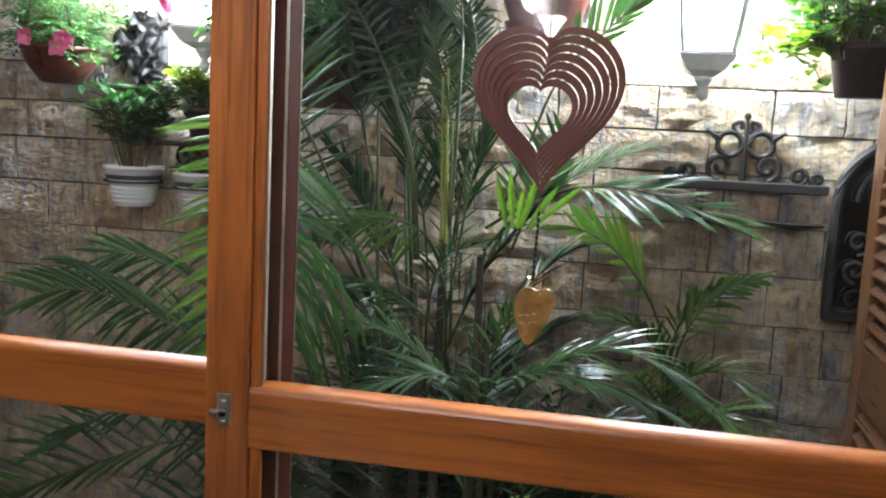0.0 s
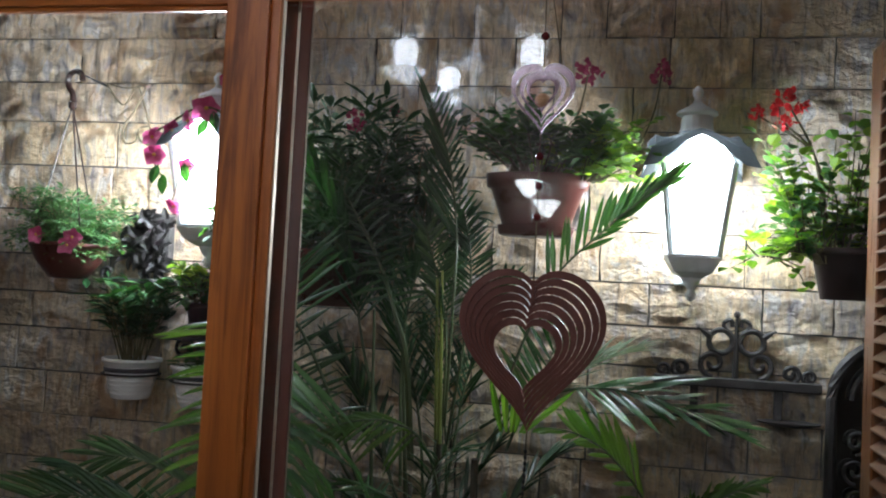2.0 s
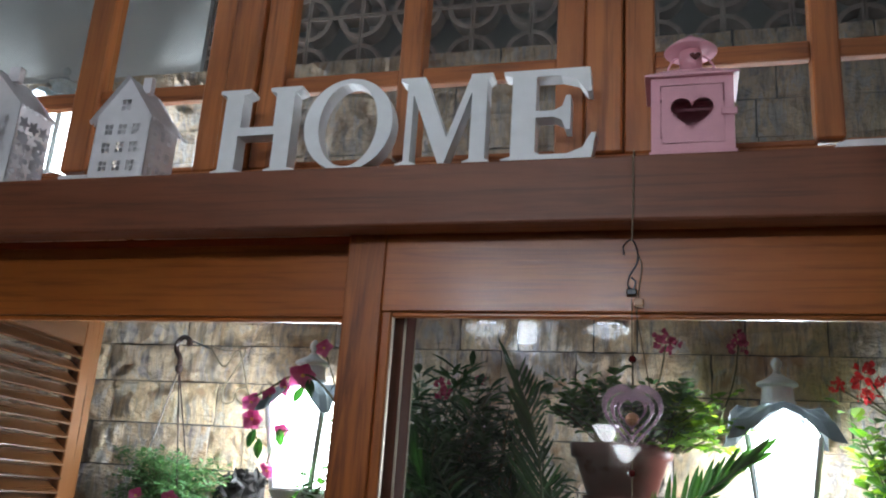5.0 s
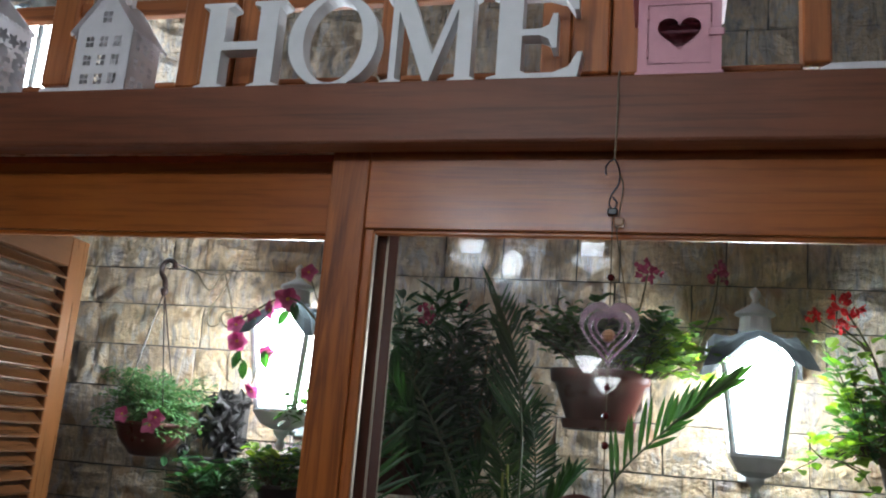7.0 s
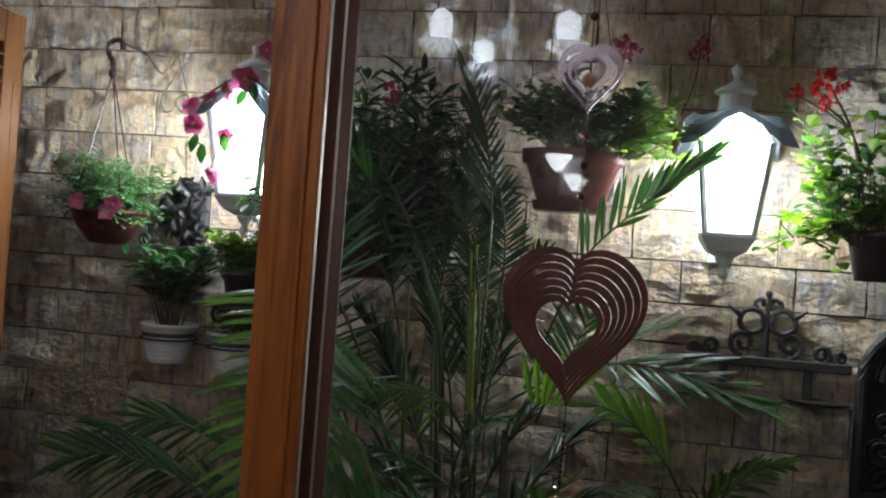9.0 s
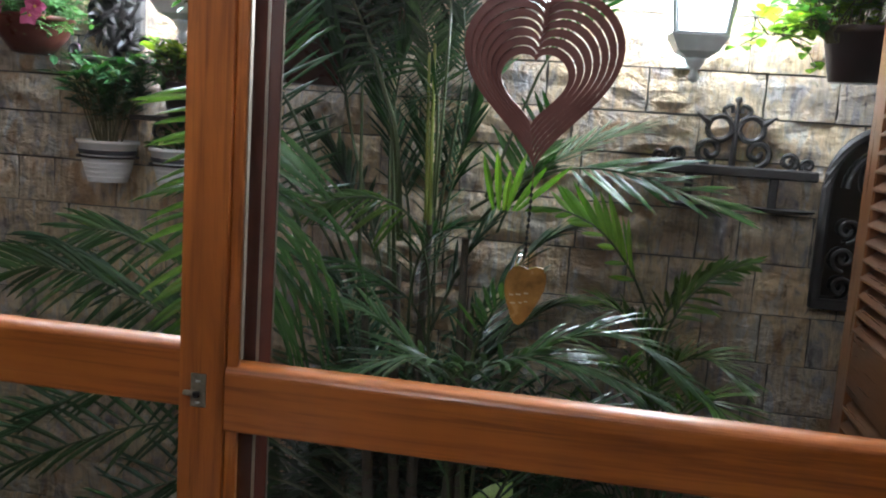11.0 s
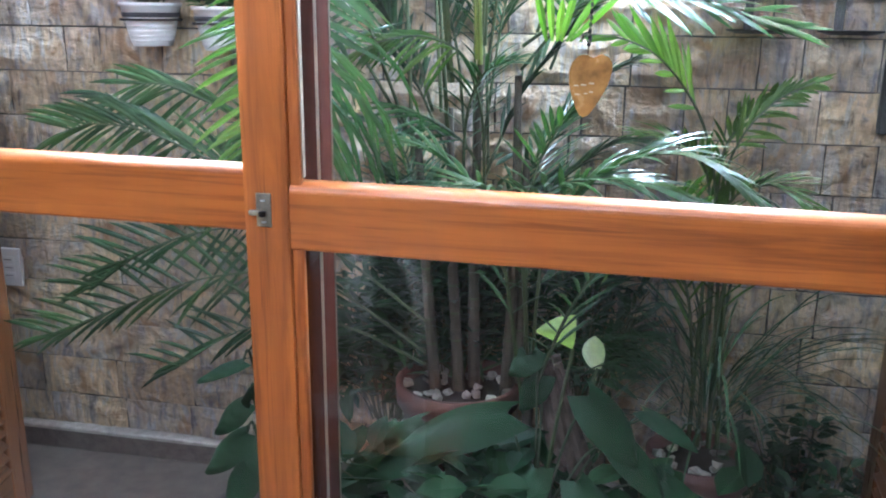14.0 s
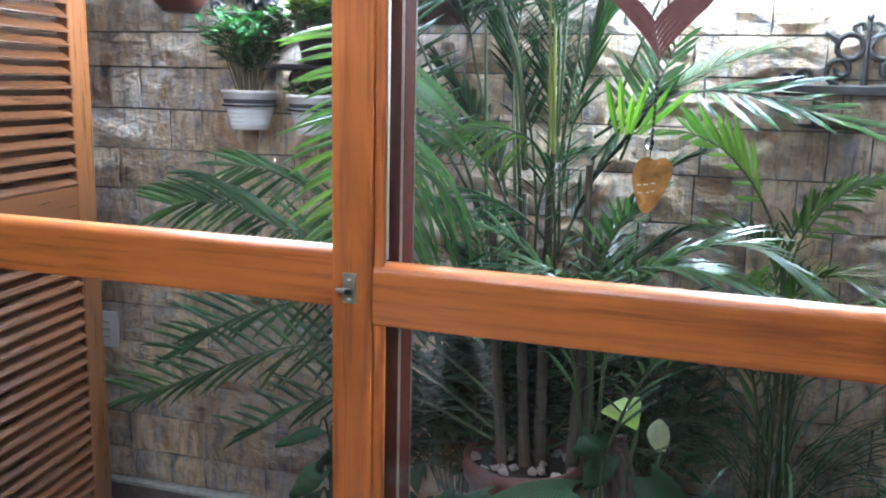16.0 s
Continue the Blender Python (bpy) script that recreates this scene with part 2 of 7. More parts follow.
RUST_HEART = plain("brown_painted_metal", (0.135, 0.036, 0.022), 0.45, metal=0.2, vary=0.2, scale=60)
CLAY = plain("terracotta", (0.12, 0.045, 0.032), 0.6, vary=0.3, scale=25, relief=0.12)
BROWN_POT = plain("brown_plastic_pot", (0.085, 0.024, 0.018), 0.30, vary=0.25, scale=20, relief=0.03)
DARK_POT = plain("dark_glazed_pot", (0.05, 0.03, 0.03), 0.35, vary=0.3, scale=20)
WHITE_POT = plain("white_pot_plastic", (0.72, 0.71, 0.70), 0.4, vary=0.08, scale=20, relief=0.02)
POT_BAND = plain("dark_pot_band", (0.06, 0.06, 0.075), 0.45, vary=0.2)
SOIL = plain("potting_soil", (0.035, 0.024, 0.017), 0.98, vary=0.5, scale=90, relief=0.8)
PEBBLE = plain("pale_pebbles", (0.33, 0.30, 0.26), 0.6, vary=0.3, scale=40)
CORD = plain("jute_cord", (0.13, 0.095, 0.05), 0.9, vary=0.3, scale=90)
PALE_CORD = plain("pale_twine", (0.24, 0.18, 0.12), 0.9, vary=0.2, scale=90)
BROWN_PLASTIC = plain("brown_hanger_plastic", (0.032, 0.016, 0.013), 0.4, vary=0.2)
SCREW = plain("bright_screw", (0.78, 0.76, 0.72), 0.35, metal=0.4, vary=0.1, scale=200)
BRASS = plain("aged_steel_latch", (0.44, 0.38, 0.30), 0.4, metal=0.9, vary=0.3, scale=120, relief=0.15)
STEEL = plain("aluminium_strip", (0.6, 0.58, 0.55), 0.3, metal=0.9, vary=0.1, scale=60)
PLATE = plain("white_socket_plastic", (0.75, 0.75, 0.74), 0.4, vary=0.05)
BLACK = plain("black_bead", (0.012, 0.011, 0.011), 0.3, vary=0.2)
TAN_BEAD = plain("tan_wood_bead", (0.42, 0.22, 0.1), 0.45, vary=0.25)
RED_BEAD = plain("dark_red_bead", (0.10, 0.012, 0.012), 0.25, vary=0.2)
TAN_WRITING = plain("worn_pale_writing", (0.66, 0.50, 0.32), 0.5, vary=0.3, scale=200)
AMBER = plain("amber_varnished_wood", (0.46, 0.205, 0.045), 0.25, vary=0.5, scale=45, relief=0.06, coat=0.5)
BARK = plain("palm_cane_bark", (0.085, 0.068, 0.046), 0.8, vary=0.4, scale=60, relief=0.5)
CANE = plain("green_palm_cane", (0.055, 0.080, 0.022), 0.5, vary=0.35, scale=25, relief=0.15)
STALK = plain("yellow_green_stalk", (0.22, 0.26, 0.05), 0.45, vary=0.25, scale=25, relief=0.1)
LOG = plain("split_log_bark", (0.12, 0.085, 0.068), 0.9, vary=0.5, scale=45, relief=0.8)
TWIG = plain("green_brown_twig", (0.10, 0.085, 0.035), 0.7, vary=0.3, scale=60)
PALM = leaf_material("palm_leaflet", (0.018, 0.047, 0.016), (0.060, 0.118, 0.036), 0.28, 0.18)
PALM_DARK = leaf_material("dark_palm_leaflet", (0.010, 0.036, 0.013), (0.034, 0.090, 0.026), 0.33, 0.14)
PALM_FRONT = leaf_material("yellow_green_palm_leaflet", (0.045, 0.098, 0.022), (0.12, 0.19, 0.045), 0.22, 0.2)
PALM_SHINE = leaf_material("glossy_palm_leaflet", (0.024, 0.070, 0.022), (0.065, 0.150, 0.040), 0.24, 0.15)
PALM_YOUNG = leaf_material("young_palm_leaflet", (0.08, 0.19, 0.014), (0.17, 0.30, 0.03), 0.35, 0.3)
BROAD = leaf_material("glossy_broad_leaf", (0.007, 0.028, 0.011), (0.018, 0.054, 0.018), 0.5, 0.12)
SMALL = leaf_material("small_dark_leaf", (0.02, 0.065, 0.018), (0.07, 0.16, 0.036), 0.42, 0.3)
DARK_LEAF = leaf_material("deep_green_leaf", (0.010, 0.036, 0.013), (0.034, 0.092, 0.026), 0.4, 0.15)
FRESH = leaf_material("fresh_green_leaf", (0.06, 0.15, 0.022), (0.20, 0.31, 0.045), 0.45, 0.5, (1.9, 1.8, 0.6))
SAGE = leaf_material("grey_green_leaf", (0.06, 0.14, 0.06), (0.15, 0.27, 0.12), 0.55, 0.25)
PETAL_PINK = leaf_material("pink_petal", (0.44, 0.04, 0.17), (0.64, 0.19, 0.36), 0.5, 0.08, (1.1, 1.0, 1.1))
PETAL_DEEP = leaf_material("deep_pink_petal", (0.26, 0.012, 0.06), (0.40, 0.05, 0.13), 0.55, 0.2, (1.1, 1.0, 1.0))
PETAL_RED = leaf_material("red_petal", (0.5, 0.008, 0.02), (0.72, 0.03, 0.05), 0.5, 0.3)
PETAL_YELLOW = plain("yellow_flower_throat", (0.7, 0.4, 0.08), 0.6)
SPATHE = leaf_material("white_spathe", (0.62, 0.68, 0.5), (0.75, 0.78, 0.66), 0.4, 0.3)
SPATHE_GREEN = leaf_material("greenish_spathe", (0.42, 0.58, 0.18), (0.55, 0.68, 0.26), 0.4, 0.3)
DARK_STALK = plain("dark_leaf_stalk", (0.035, 0.055, 0.02), 0.6, vary=0.3, scale=40)
BROAD.node_tree.nodes["Principled BSDF"].inputs["Specular IOR Level"].default_value = 0.18
PANE = glass_material("window_glass", (0.96, 0.985, 0.975))
CRYSTAL = leaf_material("cut_crystal", (0.86, 0.88, 0.92), (0.95, 0.96, 1.0), 0.08, 0.6, (1.1, 1.1, 1.1))
CLEAR_HEART = glass_material("lilac_glass", (0.60, 0.42, 0.50), 0.2, 1.35)
BROWN_POT.node_tree.nodes["Principled BSDF"].inputs["Specular IOR Level"].default_value = 0.25
CLEAR_CRYSTAL = glass_material("clear_crystal", (0.98, 0.99, 1.0), 0.03, 1.5)
SHADE_GLASS = glass_material("clear_shade_glass", (1, 1, 1), 0.0, 1.12)
# lantern roofs: darker than the frame, their unlit side put into the colour
ROOF_SHADED = plain("shaded_lantern_roof", (0.085, 0.095, 0.10), 0.5, vary=0.2, scale=40)
SILVER = plain("dull_silver_strip", (0.36, 0.28, 0.21), 0.42, metal=0.6, vary=0.15, scale=40, relief=0.05)
CLEAR_HEART.node_tree.nodes["Principled BSDF"].inputs["Transmission Weight"].default_value = 0.75
LIT_GLASS = glow("lit_lantern_glass", (0.90, 0.96, 1.0), 20.0)
BULB = glow("lit_bulb", (0.94, 0.97, 1.0), 24.0)
LIT_SHADE = glow("lit_frosted_shade", (1.0, 0.98, 0.96), 14.0)
m, nt, p = material("wall_mirror")
p.inputs["Base Color"].default_value, p.inputs["Metallic"].default_value, p.inputs["Roughness"].default_value = (0.8, 0.82, 0.82, 1), 1.0, 0.03
MIRROR = m


# ---------------------------------------------------------------- building helpers
ORIGIN = {}


def thing(name, at, label, category="", group="", kind="", local=False):
    ob = new(name)
    ob.empty_display_size = 0.05
    if not local:
        at = settle(at)
    ob.location = at
    ORIGIN[ob] = None if local else at
    return tagged(ob, label, category, group, kind)


def finish(name, bm, mat, smooth=False):
    bmesh.ops.recalc_face_normals(bm, faces=bm.faces)
    me = bpy.data.meshes.new(name)
    bm.to_mesh(me)
    bm.free()
    me.materials.append(mat)
    if smooth:
        me.polygons.foreach_set("use_smooth", [True] * len(me.polygons))
    return me


def part(name, bm, mat, parent, label="", smooth=False):
    """Links a bmesh, given in world places, as one mesh under a thing or a part."""
    if ORIGIN[parent] is not None:
        for v in bm.verts:
            v.co = settle(v.co) - ORIGIN[parent]
    ob = new(name, finish(name, bm, mat, smooth))
    ob.parent = parent
    ORIGIN[ob] = ORIGIN[parent]
    return tagged(ob, label)


def solo(name, bm, mat, at, label, category="", group="", kind="", smooth=False):
    """A thing of one mesh."""
    at = Vector(at)
    if kind != "structure":
        at = settle(at)
        for v in bm.verts:
            v.co = settle(v.co)
    bmesh.ops.translate(bm, vec=-at, verts=bm.verts)
    ob = new(name, finish(name, bm, mat, smooth))
    ob.location = at
    ORIGIN[ob] = at
    return tagged(ob, label, category, group, kind)


def box(bm, lo, hi, bevel=0.0, seg=1):
    r = bmesh.ops.create_cube(bm, size=1.0)
    vs = r["verts"]
    lo, hi = Vector(lo), Vector(hi)
    for v in vs:
        v.co = Vector(((lo[k] + hi[k]) / 2 + v.co[k] * (hi[k] - lo[k]) for k in range(3)))
    if bevel:
        es = list({e for v in vs for e in v.link_edges})
        bmesh.ops.bevel(bm, geom=es, offset=bevel, segments=seg, affect="EDGES", profile=0.5)
    return bm


def boxed(lo, hi, bevel=0.0, seg=1):
    return box(bmesh.new(), lo, hi, bevel, seg)


def tube(bm, pts, radius, sides=6, radius_end=None, cap=True):
    """A round bar along points."""
    pts = [Vector(q) for q in pts]
    rings = []
    up = Vector((0.13, 0.21, 0.97))
    for i, q in enumerate(pts):
        d = (pts[min(i + 1, len(pts) - 1)] - pts[max(i - 1, 0)]).normalized()
        a = d.cross(up)
        if a.length < 0.05:
            a = d.cross(Vector((1, 0, 0)))
        a.normalize()
        b = d.cross(a)
        r = radius if radius_end is None else radius + (radius_end - radius) * i / (len(pts) - 1)
        rings.append([bm.verts.new(q + r * (a * math.cos(2 * math.pi * k / sides) + b * math.sin(2 * math.pi * k / sides))) for k in range(sides)])
    for A, B in zip(rings, rings[1:]):
        for k in range(sides):
            bm.faces.new((A[k], A[(k + 1) % sides], B[(k + 1) % sides], B[k]))
    if cap:
        bm.faces.new(rings[0])
        bm.faces.new(list(reversed(rings[-1])))
    return bm


def tubed(pts, radius, sides=6, radius_end=None):
    return tube(bmesh.new(), pts, radius, sides, radius_end)


def lathe(bm, at, profile, sides=24, turn=0.0, sx=1.0, sy=1.0):
    """Turns a profile of (radius, height) round the upright through at."""
    at = Vector(at)
    rings = []
    for r, z in profile:
        rings.append([bm.verts.new(at + Vector((sx * r * math.cos(turn + 2 * math.pi * k / sides), sy * r * math.sin(turn + 2 * math.pi * k / sides), z))) for k in range(sides)])
    for A, B in zip(rings, rings[1:]):
        for k in range(sides):
            bm.faces.new((A[k], A[(k + 1) % sides], B[(k + 1) % sides], B[k]))
    if profile[0][0] > 1e-4:
        bm.faces.new(list(reversed(rings[0])))
    if profile[-1][0] > 1e-4:
        bm.faces.new(rings[-1])
    bmesh.ops.remove_doubles(bm, verts=bm.verts, dist=1e-5)
    return bm


def lathed(at, profile, sides=24, turn=0.0, sx=1.0, sy=1.0):
    return lathe(bmesh.new(), at, profile, sides, turn, sx, sy)


def dish_sheet(at, profile, sides=18):
    """A turned bowl of one thin sheet, open above."""
    bm = lathed(at, profile, sides)
    bmesh.ops.delete(bm, geom=[f for f in bm.faces if len(f.verts) > 4], context="FACES_ONLY")
    return bm


def ball(bm, at, r, seg=10, squash=(1, 1, 1)):
    res = bmesh.ops.create_uvsphere(bm, u_segments=seg, v_segments=max(5, seg * 2 // 3), radius=r)
    for v in res["verts"]:
        v.co = Vector((v.co.x * squash[0], v.co.y * squash[1], v.co.z * squash[2])) + Vector(at)
    return bm


def balled(at, r, seg=10, squash=(1, 1, 1)):
    return ball(bmesh.new(), at, r, seg, squash)


def plate(bm, m, outer, holes, depth):
    """A sheet with holes: loops of (u, v) in the plane of the pose m, as thick as depth along its z."""
    sub = bmesh.new()
    es = []
    for loop in [outer] + list(holes):
        vs = [sub.verts.new((u, v, 0)) for u, v in loop]
        es += [sub.edges.new((vs[k], vs[(k + 1) % len(vs)])) for k in range(len(vs))]
    bmesh.ops.triangle_fill(sub, use_beauty=True, use_dissolve=False, edges=es)
    ext = bmesh.ops.extrude_face_region(sub, geom=list(sub.faces))
    bmesh.ops.translate(sub, vec=(0, 0, depth), verts=[g for g in ext["geom"] if isinstance(g, bmesh.types.BMVert)])
    bmesh.ops.transform(sub, matrix=m, verts=sub.verts)
    me = bpy.data.meshes.new("sheet")
    sub.to_mesh(me)
    sub.free()
    bm.from_mesh(me)
    bpy.data.meshes.remove(me)
    return bm


def heart(w, h, n=40, deep=False):
    """The outline of a heart w wide and h high, its tip at (0, 0)."""
    c2, c3, c4, low, span = (5, 2, 1, 17, 29) if deep else (3.2, 1.2, 0.6, 15.6, 26.2)
    out = []
    for k in range(n):
        a = 2 * math.pi * k / n
        y = 13 * math.cos(a) - c2 * math.cos(2 * a) - c3 * math.cos(3 * a) - c4 * math.cos(4 * a)
        out.append((math.sin(a) ** 3 * w / 2, (y + low) / span * h))
    return out


def smooth_curve(pts, n):
    """Points on a smooth line through pts."""
    P = [Vector(q) for q in pts]
    P = [2 * P[0] - P[1]] + P + [2 * P[-1] - P[-2]]
    out = []
    segs = len(P) - 3
    for i in range(n + 1):
        f = i / n * segs
        k = min(int(f), segs - 1)
        t = f - k
        a, b, c, d = P[k:k + 4]
        out.append(0.5 * ((2 * b) + (c - a) * t + (2 * a - 5 * b + 4 * c - d) * t * t + (3 * b - a - 3 * c + d) * t ** 3))
    return out


def blade(bm, base, d, length, width, droop, segs=5, fold=0.25, side=None, face=None):
    """A narrow leaf from base along d, folded along its middle, drooping; with a face it keeps that side turned outwards."""
    d = d.normalized()
    side = (side or d.cross(Vector((0, 0, 1)))).normalized() if (side or d.cross(Vector((0, 0, 1))).length > 0.02) else Vector((1, 0, 0))
    pos, rows = base.copy(), []
    for i in range(segs + 1):
        t = i / segs
        if face and d.cross(face).length > 0.1:
            side = d.cross(face).normalized()
        w = width * max(0.04, math.sin(math.pi * (0.12 + 0.88 * (1 - (1 - t) ** 0.8)) ** 1.0) if t < 1 else 0.03)
        nrm = side.cross(d).normalized()
        rows.append((pos + side * w / 2 - nrm * w * fold, pos.copy(), pos - side * w / 2 - nrm * w * fold))
        d = (d + Vector((0, 0, -droop / segs * (0.5 + t)))).normalized()
        pos = pos + d * length / segs
    vs = [[bm.verts.new(q) for q in r] for r in rows]
    for A, B in zip(vs, vs[1:]):
        bm.faces.new((A[0], A[1], B[1], B[0]))
        bm.faces.new((A[1], A[2], B[2], B[1]))


def frond_mesh(rng, pts, pairs, length, width, droop, splay=0.9, start=0.16, hang=0.0):
    """One palm frond: a tapering rib along pts with leaflets on both sides. Returns rib and leaflets in two meshes."""
    c = smooth_curve(pts, 36)
    rib = tubed(c, 0.0045, 5, 0.0012)
    bm = bmesh.new()
    for k in range(pairs):
        t = start + (1 - start) * (k + 0.5) / pairs
        i = min(int(t * 36), 35)
        base = c[i].lerp(c[i + 1], t * 36 - i)
        tan = (c[i + 1] - c[i]).normalized()
        lat = tan.cross(Vector((0, 0, 1)))
        if lat.length < 0.15:
            lat = tan.cross(Vector((0.5, -0.9, 0)))
        lat.normalize()
        up = lat.cross(tan).normalized()
        prof = 0.45 + 0.55 * math.sin(math.pi * min(1, 0.15 + 0.8 * t))
        for s in (-1, 1):
            d = tan * (0.75 + 0.5 * t) + lat * s * splay * rng.uniform(0.8, 1.15) + up * rng.uniform(0.05, 0.35) - Vector((0, 0, hang))
            L = length * prof * rng.uniform(0.85, 1.12)
            blade(bm, base + tan * rng.uniform(-0.004, 0.004), d, L, width * rng.uniform(0.8, 1.15), droop * rng.uniform(0.6, 1.4), 5, 0.22, None)
    return rib, bm


def add_frond(rng, parent, pts, pairs, length, width, droop, mat=None, splay=0.9, start=0.16, hang=0.0):
    rib, leaves = frond_mesh(rng, pts, pairs, length, width, droop, splay, start, hang)
    f = part("frond", leaves, mat or PALM, parent)
    part("rib", rib, CANE, f)
    return f


def comb_frond(rng, parent, pts, sides, width, mat, fold=0.15, rib_r=0.004, loose=1.0):
    """A frond whose leaflets are set side by side. Each side: start, end, count, direction at both ends, length at both ends, droop, face."""
    c = smooth_curve(pts, 36)
    bm = bmesh.new()
    for t0, t1, n, d0, d1, l0, l1, droop, face in sides:
        d0, d1, face = Vector(d0).normalized(), Vector(d1).normalized(), Vector(face)
        for k in range(n):
            f = (k + 0.5) / n
            t = (t0 + (t1 - t0) * f) * 35.99
            i = int(t)
            base = c[i].lerp(c[i + 1], t - i)
            d = d0.lerp(d1, f) + loose * Vector((rng.uniform(-0.14, 0.14), rng.uniform(-0.16, 0.16), rng.uniform(-0.14, 0.14)))
            nrm = face + Vector((rng.uniform(-0.25, 0.25), 0, rng.uniform(-0.25, 0.25)))
            blade(bm, base, d, (l0 + (l1 - l0) * f) * rng.uniform(0.72, 1.12), width * rng.uniform(0.8, 1.15), droop * rng.uniform(0.75, 1.25), 6, fold, d.cross(nrm), nrm)
    fr = part("frond", bm, mat, parent)
    part("rib", tubed(c, rib_r, 5, 0.0012), CANE, fr)
    return fr


def oval_leaf(bm, base, d, nrm, length, width, cup=0.15, tip=0.12):
    """A small pointed leaf from base along d."""
    d = d.normalized()
    s = d.cross(nrm)
    s = s.normalized() if s.length > 0.05 else d.orthogonal().normalized()
    n = s.cross(d).normalized()
    prof = [(0.0, 0.05), (0.25, 0.8), (0.55, 1.0), (0.82, 0.55), (1.0, 0.0)]
    mids = [base + d * length * t - n * length * tip * t * t for t, w in prof]
    mv = [bm.verts.new(q) for q in mids]
    for sg in (-1, 1):
        ev = [bm.verts.new(q + s * sg * width / 2 * w + n * width * cup * w) for q, (t, w) in zip(mids[:-1], prof[:-1])]
        for k in range(3):
            bm.faces.new((mv[k], mv[k + 1], ev[k + 1], ev[k]))
        bm.faces.new((mv[3], mv[4], ev[3]))


def bush(rng, parent, root, spread, stems, per_stem, leaf, mat, rise=(0.4, 1.0), droop=0.3, twig=0.0022, lean=(0, 0, 0)):
    """Leafy stems from a root: twigs in one mesh, leaves in another. Returns the ends of the stems."""
    tw, lv, ends = bmesh.new(), bmesh.new(), []
    root = Vector(root)
    for i in range(stems):
        a = rng.uniform(0, 2 * math.pi)
        r = math.sqrt(rng.random())
        end = root + Vector((math.cos(a) * r * spread[0], math.sin(a) * r * spread[1], spread[2] * rng.uniform(*rise))) + Vector(lean) * rng.uniform(0.3, 1)
        start = root + Vector((math.cos(a) * r * spread[0] * 0.25, math.sin(a) * r * spread[1] * 0.25, 0))
        midp = start.lerp(end, 0.5) + Vector((rng.uniform(-1, 1) * 0.02, rng.uniform(-1, 1) * 0.02, spread[2] * droop * 0.4))
        c = smooth_curve([start, midp, end], 8)
        tube(tw, c, twig, 4, twig * 0.4, cap=False)
        ends.append(end)
        for k in range(per_stem):
            t = 0.25 + 0.75 * (k + rng.random()) / per_stem
            j = min(int(t * 8), 7)
            base = c[j].lerp(c[j + 1], t * 8 - j)
            az = rng.uniform(0, 2 * math.pi)
            d = Vector((math.cos(az), math.sin(az), rng.uniform(-0.35, 0.6))) + (c[j + 1] - c[j]).normalized() * 0.4
            base = base + d.normalized() * leaf[0] * 0.25
            k2 = rng.uniform(0.65, 1.25)
            oval_leaf(lv, base, d, Vector((rng.uniform(-0.4, 0.4), rng.uniform(-0.4, 0.4), 1)), leaf[0] * k2, leaf[1] * k2)
    part("stems", tw, TWIG, parent)
    part("foliage", lv, mat, parent)
    return ends


def bloom(rng, parent, at, size, mat, petals=5, face=(0, -1, 0.2), name="flower"):
    """An open flower with its petals round a throat."""
    bm = bmesh.new()
    f = Vector(face).normalized()
    a = f.orthogonal().normalized()
    b = f.cross(a)
    for k in range(petals):
        an = 2 * math.pi * k / petals + rng.uniform(-0.2, 0.2)
        d = a * math.cos(an) + b * math.sin(an) + f * rng.uniform(0.25, 0.55)
        oval_leaf(bm, Vector(at), d, f, size * rng.uniform(0.85, 1.1), size * 1.0, 0.12, 0.3)
    fl = part(name, bm, mat, parent)
    part("throat", balled(Vector(at) + f * size * 0.15, size * 0.14, 6), PETAL_YELLOW, fl)
    return fl


def cluster(rng, parent, at, r, n, mat):
    """A round head of many small petals."""
    bm = bmesh.new()
    for k in range(n):
        d = Vector((rng.gauss(0, 1), rng.gauss(0, 1), rng.gauss(0, 1) + 0.3)).normalized()
        q = Vector(at) + d * r * rng.uniform(0.3, 1)
        for j in range(3):
            e = d + Vector((rng.uniform(-1, 1), rng.uniform(-1, 1), rng.uniform(-1, 1)))
            oval_leaf(bm, q, e, d, r * 0.55, r * 0.42, 0.1, 0.1)
    return part("flower_head", bm, mat, parent)

# ---------------------------------------------------------------- the setting
solo("floor_room", boxed((-2.5, -2.95, -0.12), (2.7, 0.02, 0.0)), ROOM_FLOOR, (0, -1.4, 0), "beige tiled floor of the room", "floor", kind="structure")
solo("ground", boxed((-2.5, 0.02, -0.12), (2.7, W + 0.3, -0.004)), SLAB, (0, 0.6, 0), "brown stone paving of the garden strip", "paving", kind="structure")
solo("ceiling", boxed((-2.5, -2.95, 2.98), (2.7, 0.16, 3.1)), CEILING, (0, -1.4, 3), "white painted ceiling", "ceiling", kind="structure")
solo("wall_back", boxed((-2.5, -2.97, 0), (2.7, -2.85, 2.98)), PLASTER, (0, -2.9, 0), "cream plastered wall, darkened in colour", "wall", kind="structure")
solo("wall_left", boxed((-2.62, -2.97, 0), (-2.5, W + 0.3, 3.7)), PLASTER, (-2.56, -1, 0), "cream plastered side wall, darkened in colour", "wall", kind="structure")
solo("wall_right", boxed((2.7, -2.97, 0), (2.82, W + 0.3, 3.7)), PLASTER, (2.76, -1, 0), "cream plastered side wall, darkened in colour", "wall", kind="structure")
solo("wall_door_left", boxed((-2.5, -0.01, 0), (-1.17, 0.15, 2.98)), PLASTER, (-1.8, 0, 0), "cream plastered wall beside the door, darkened in colour", "wall", kind="structure")
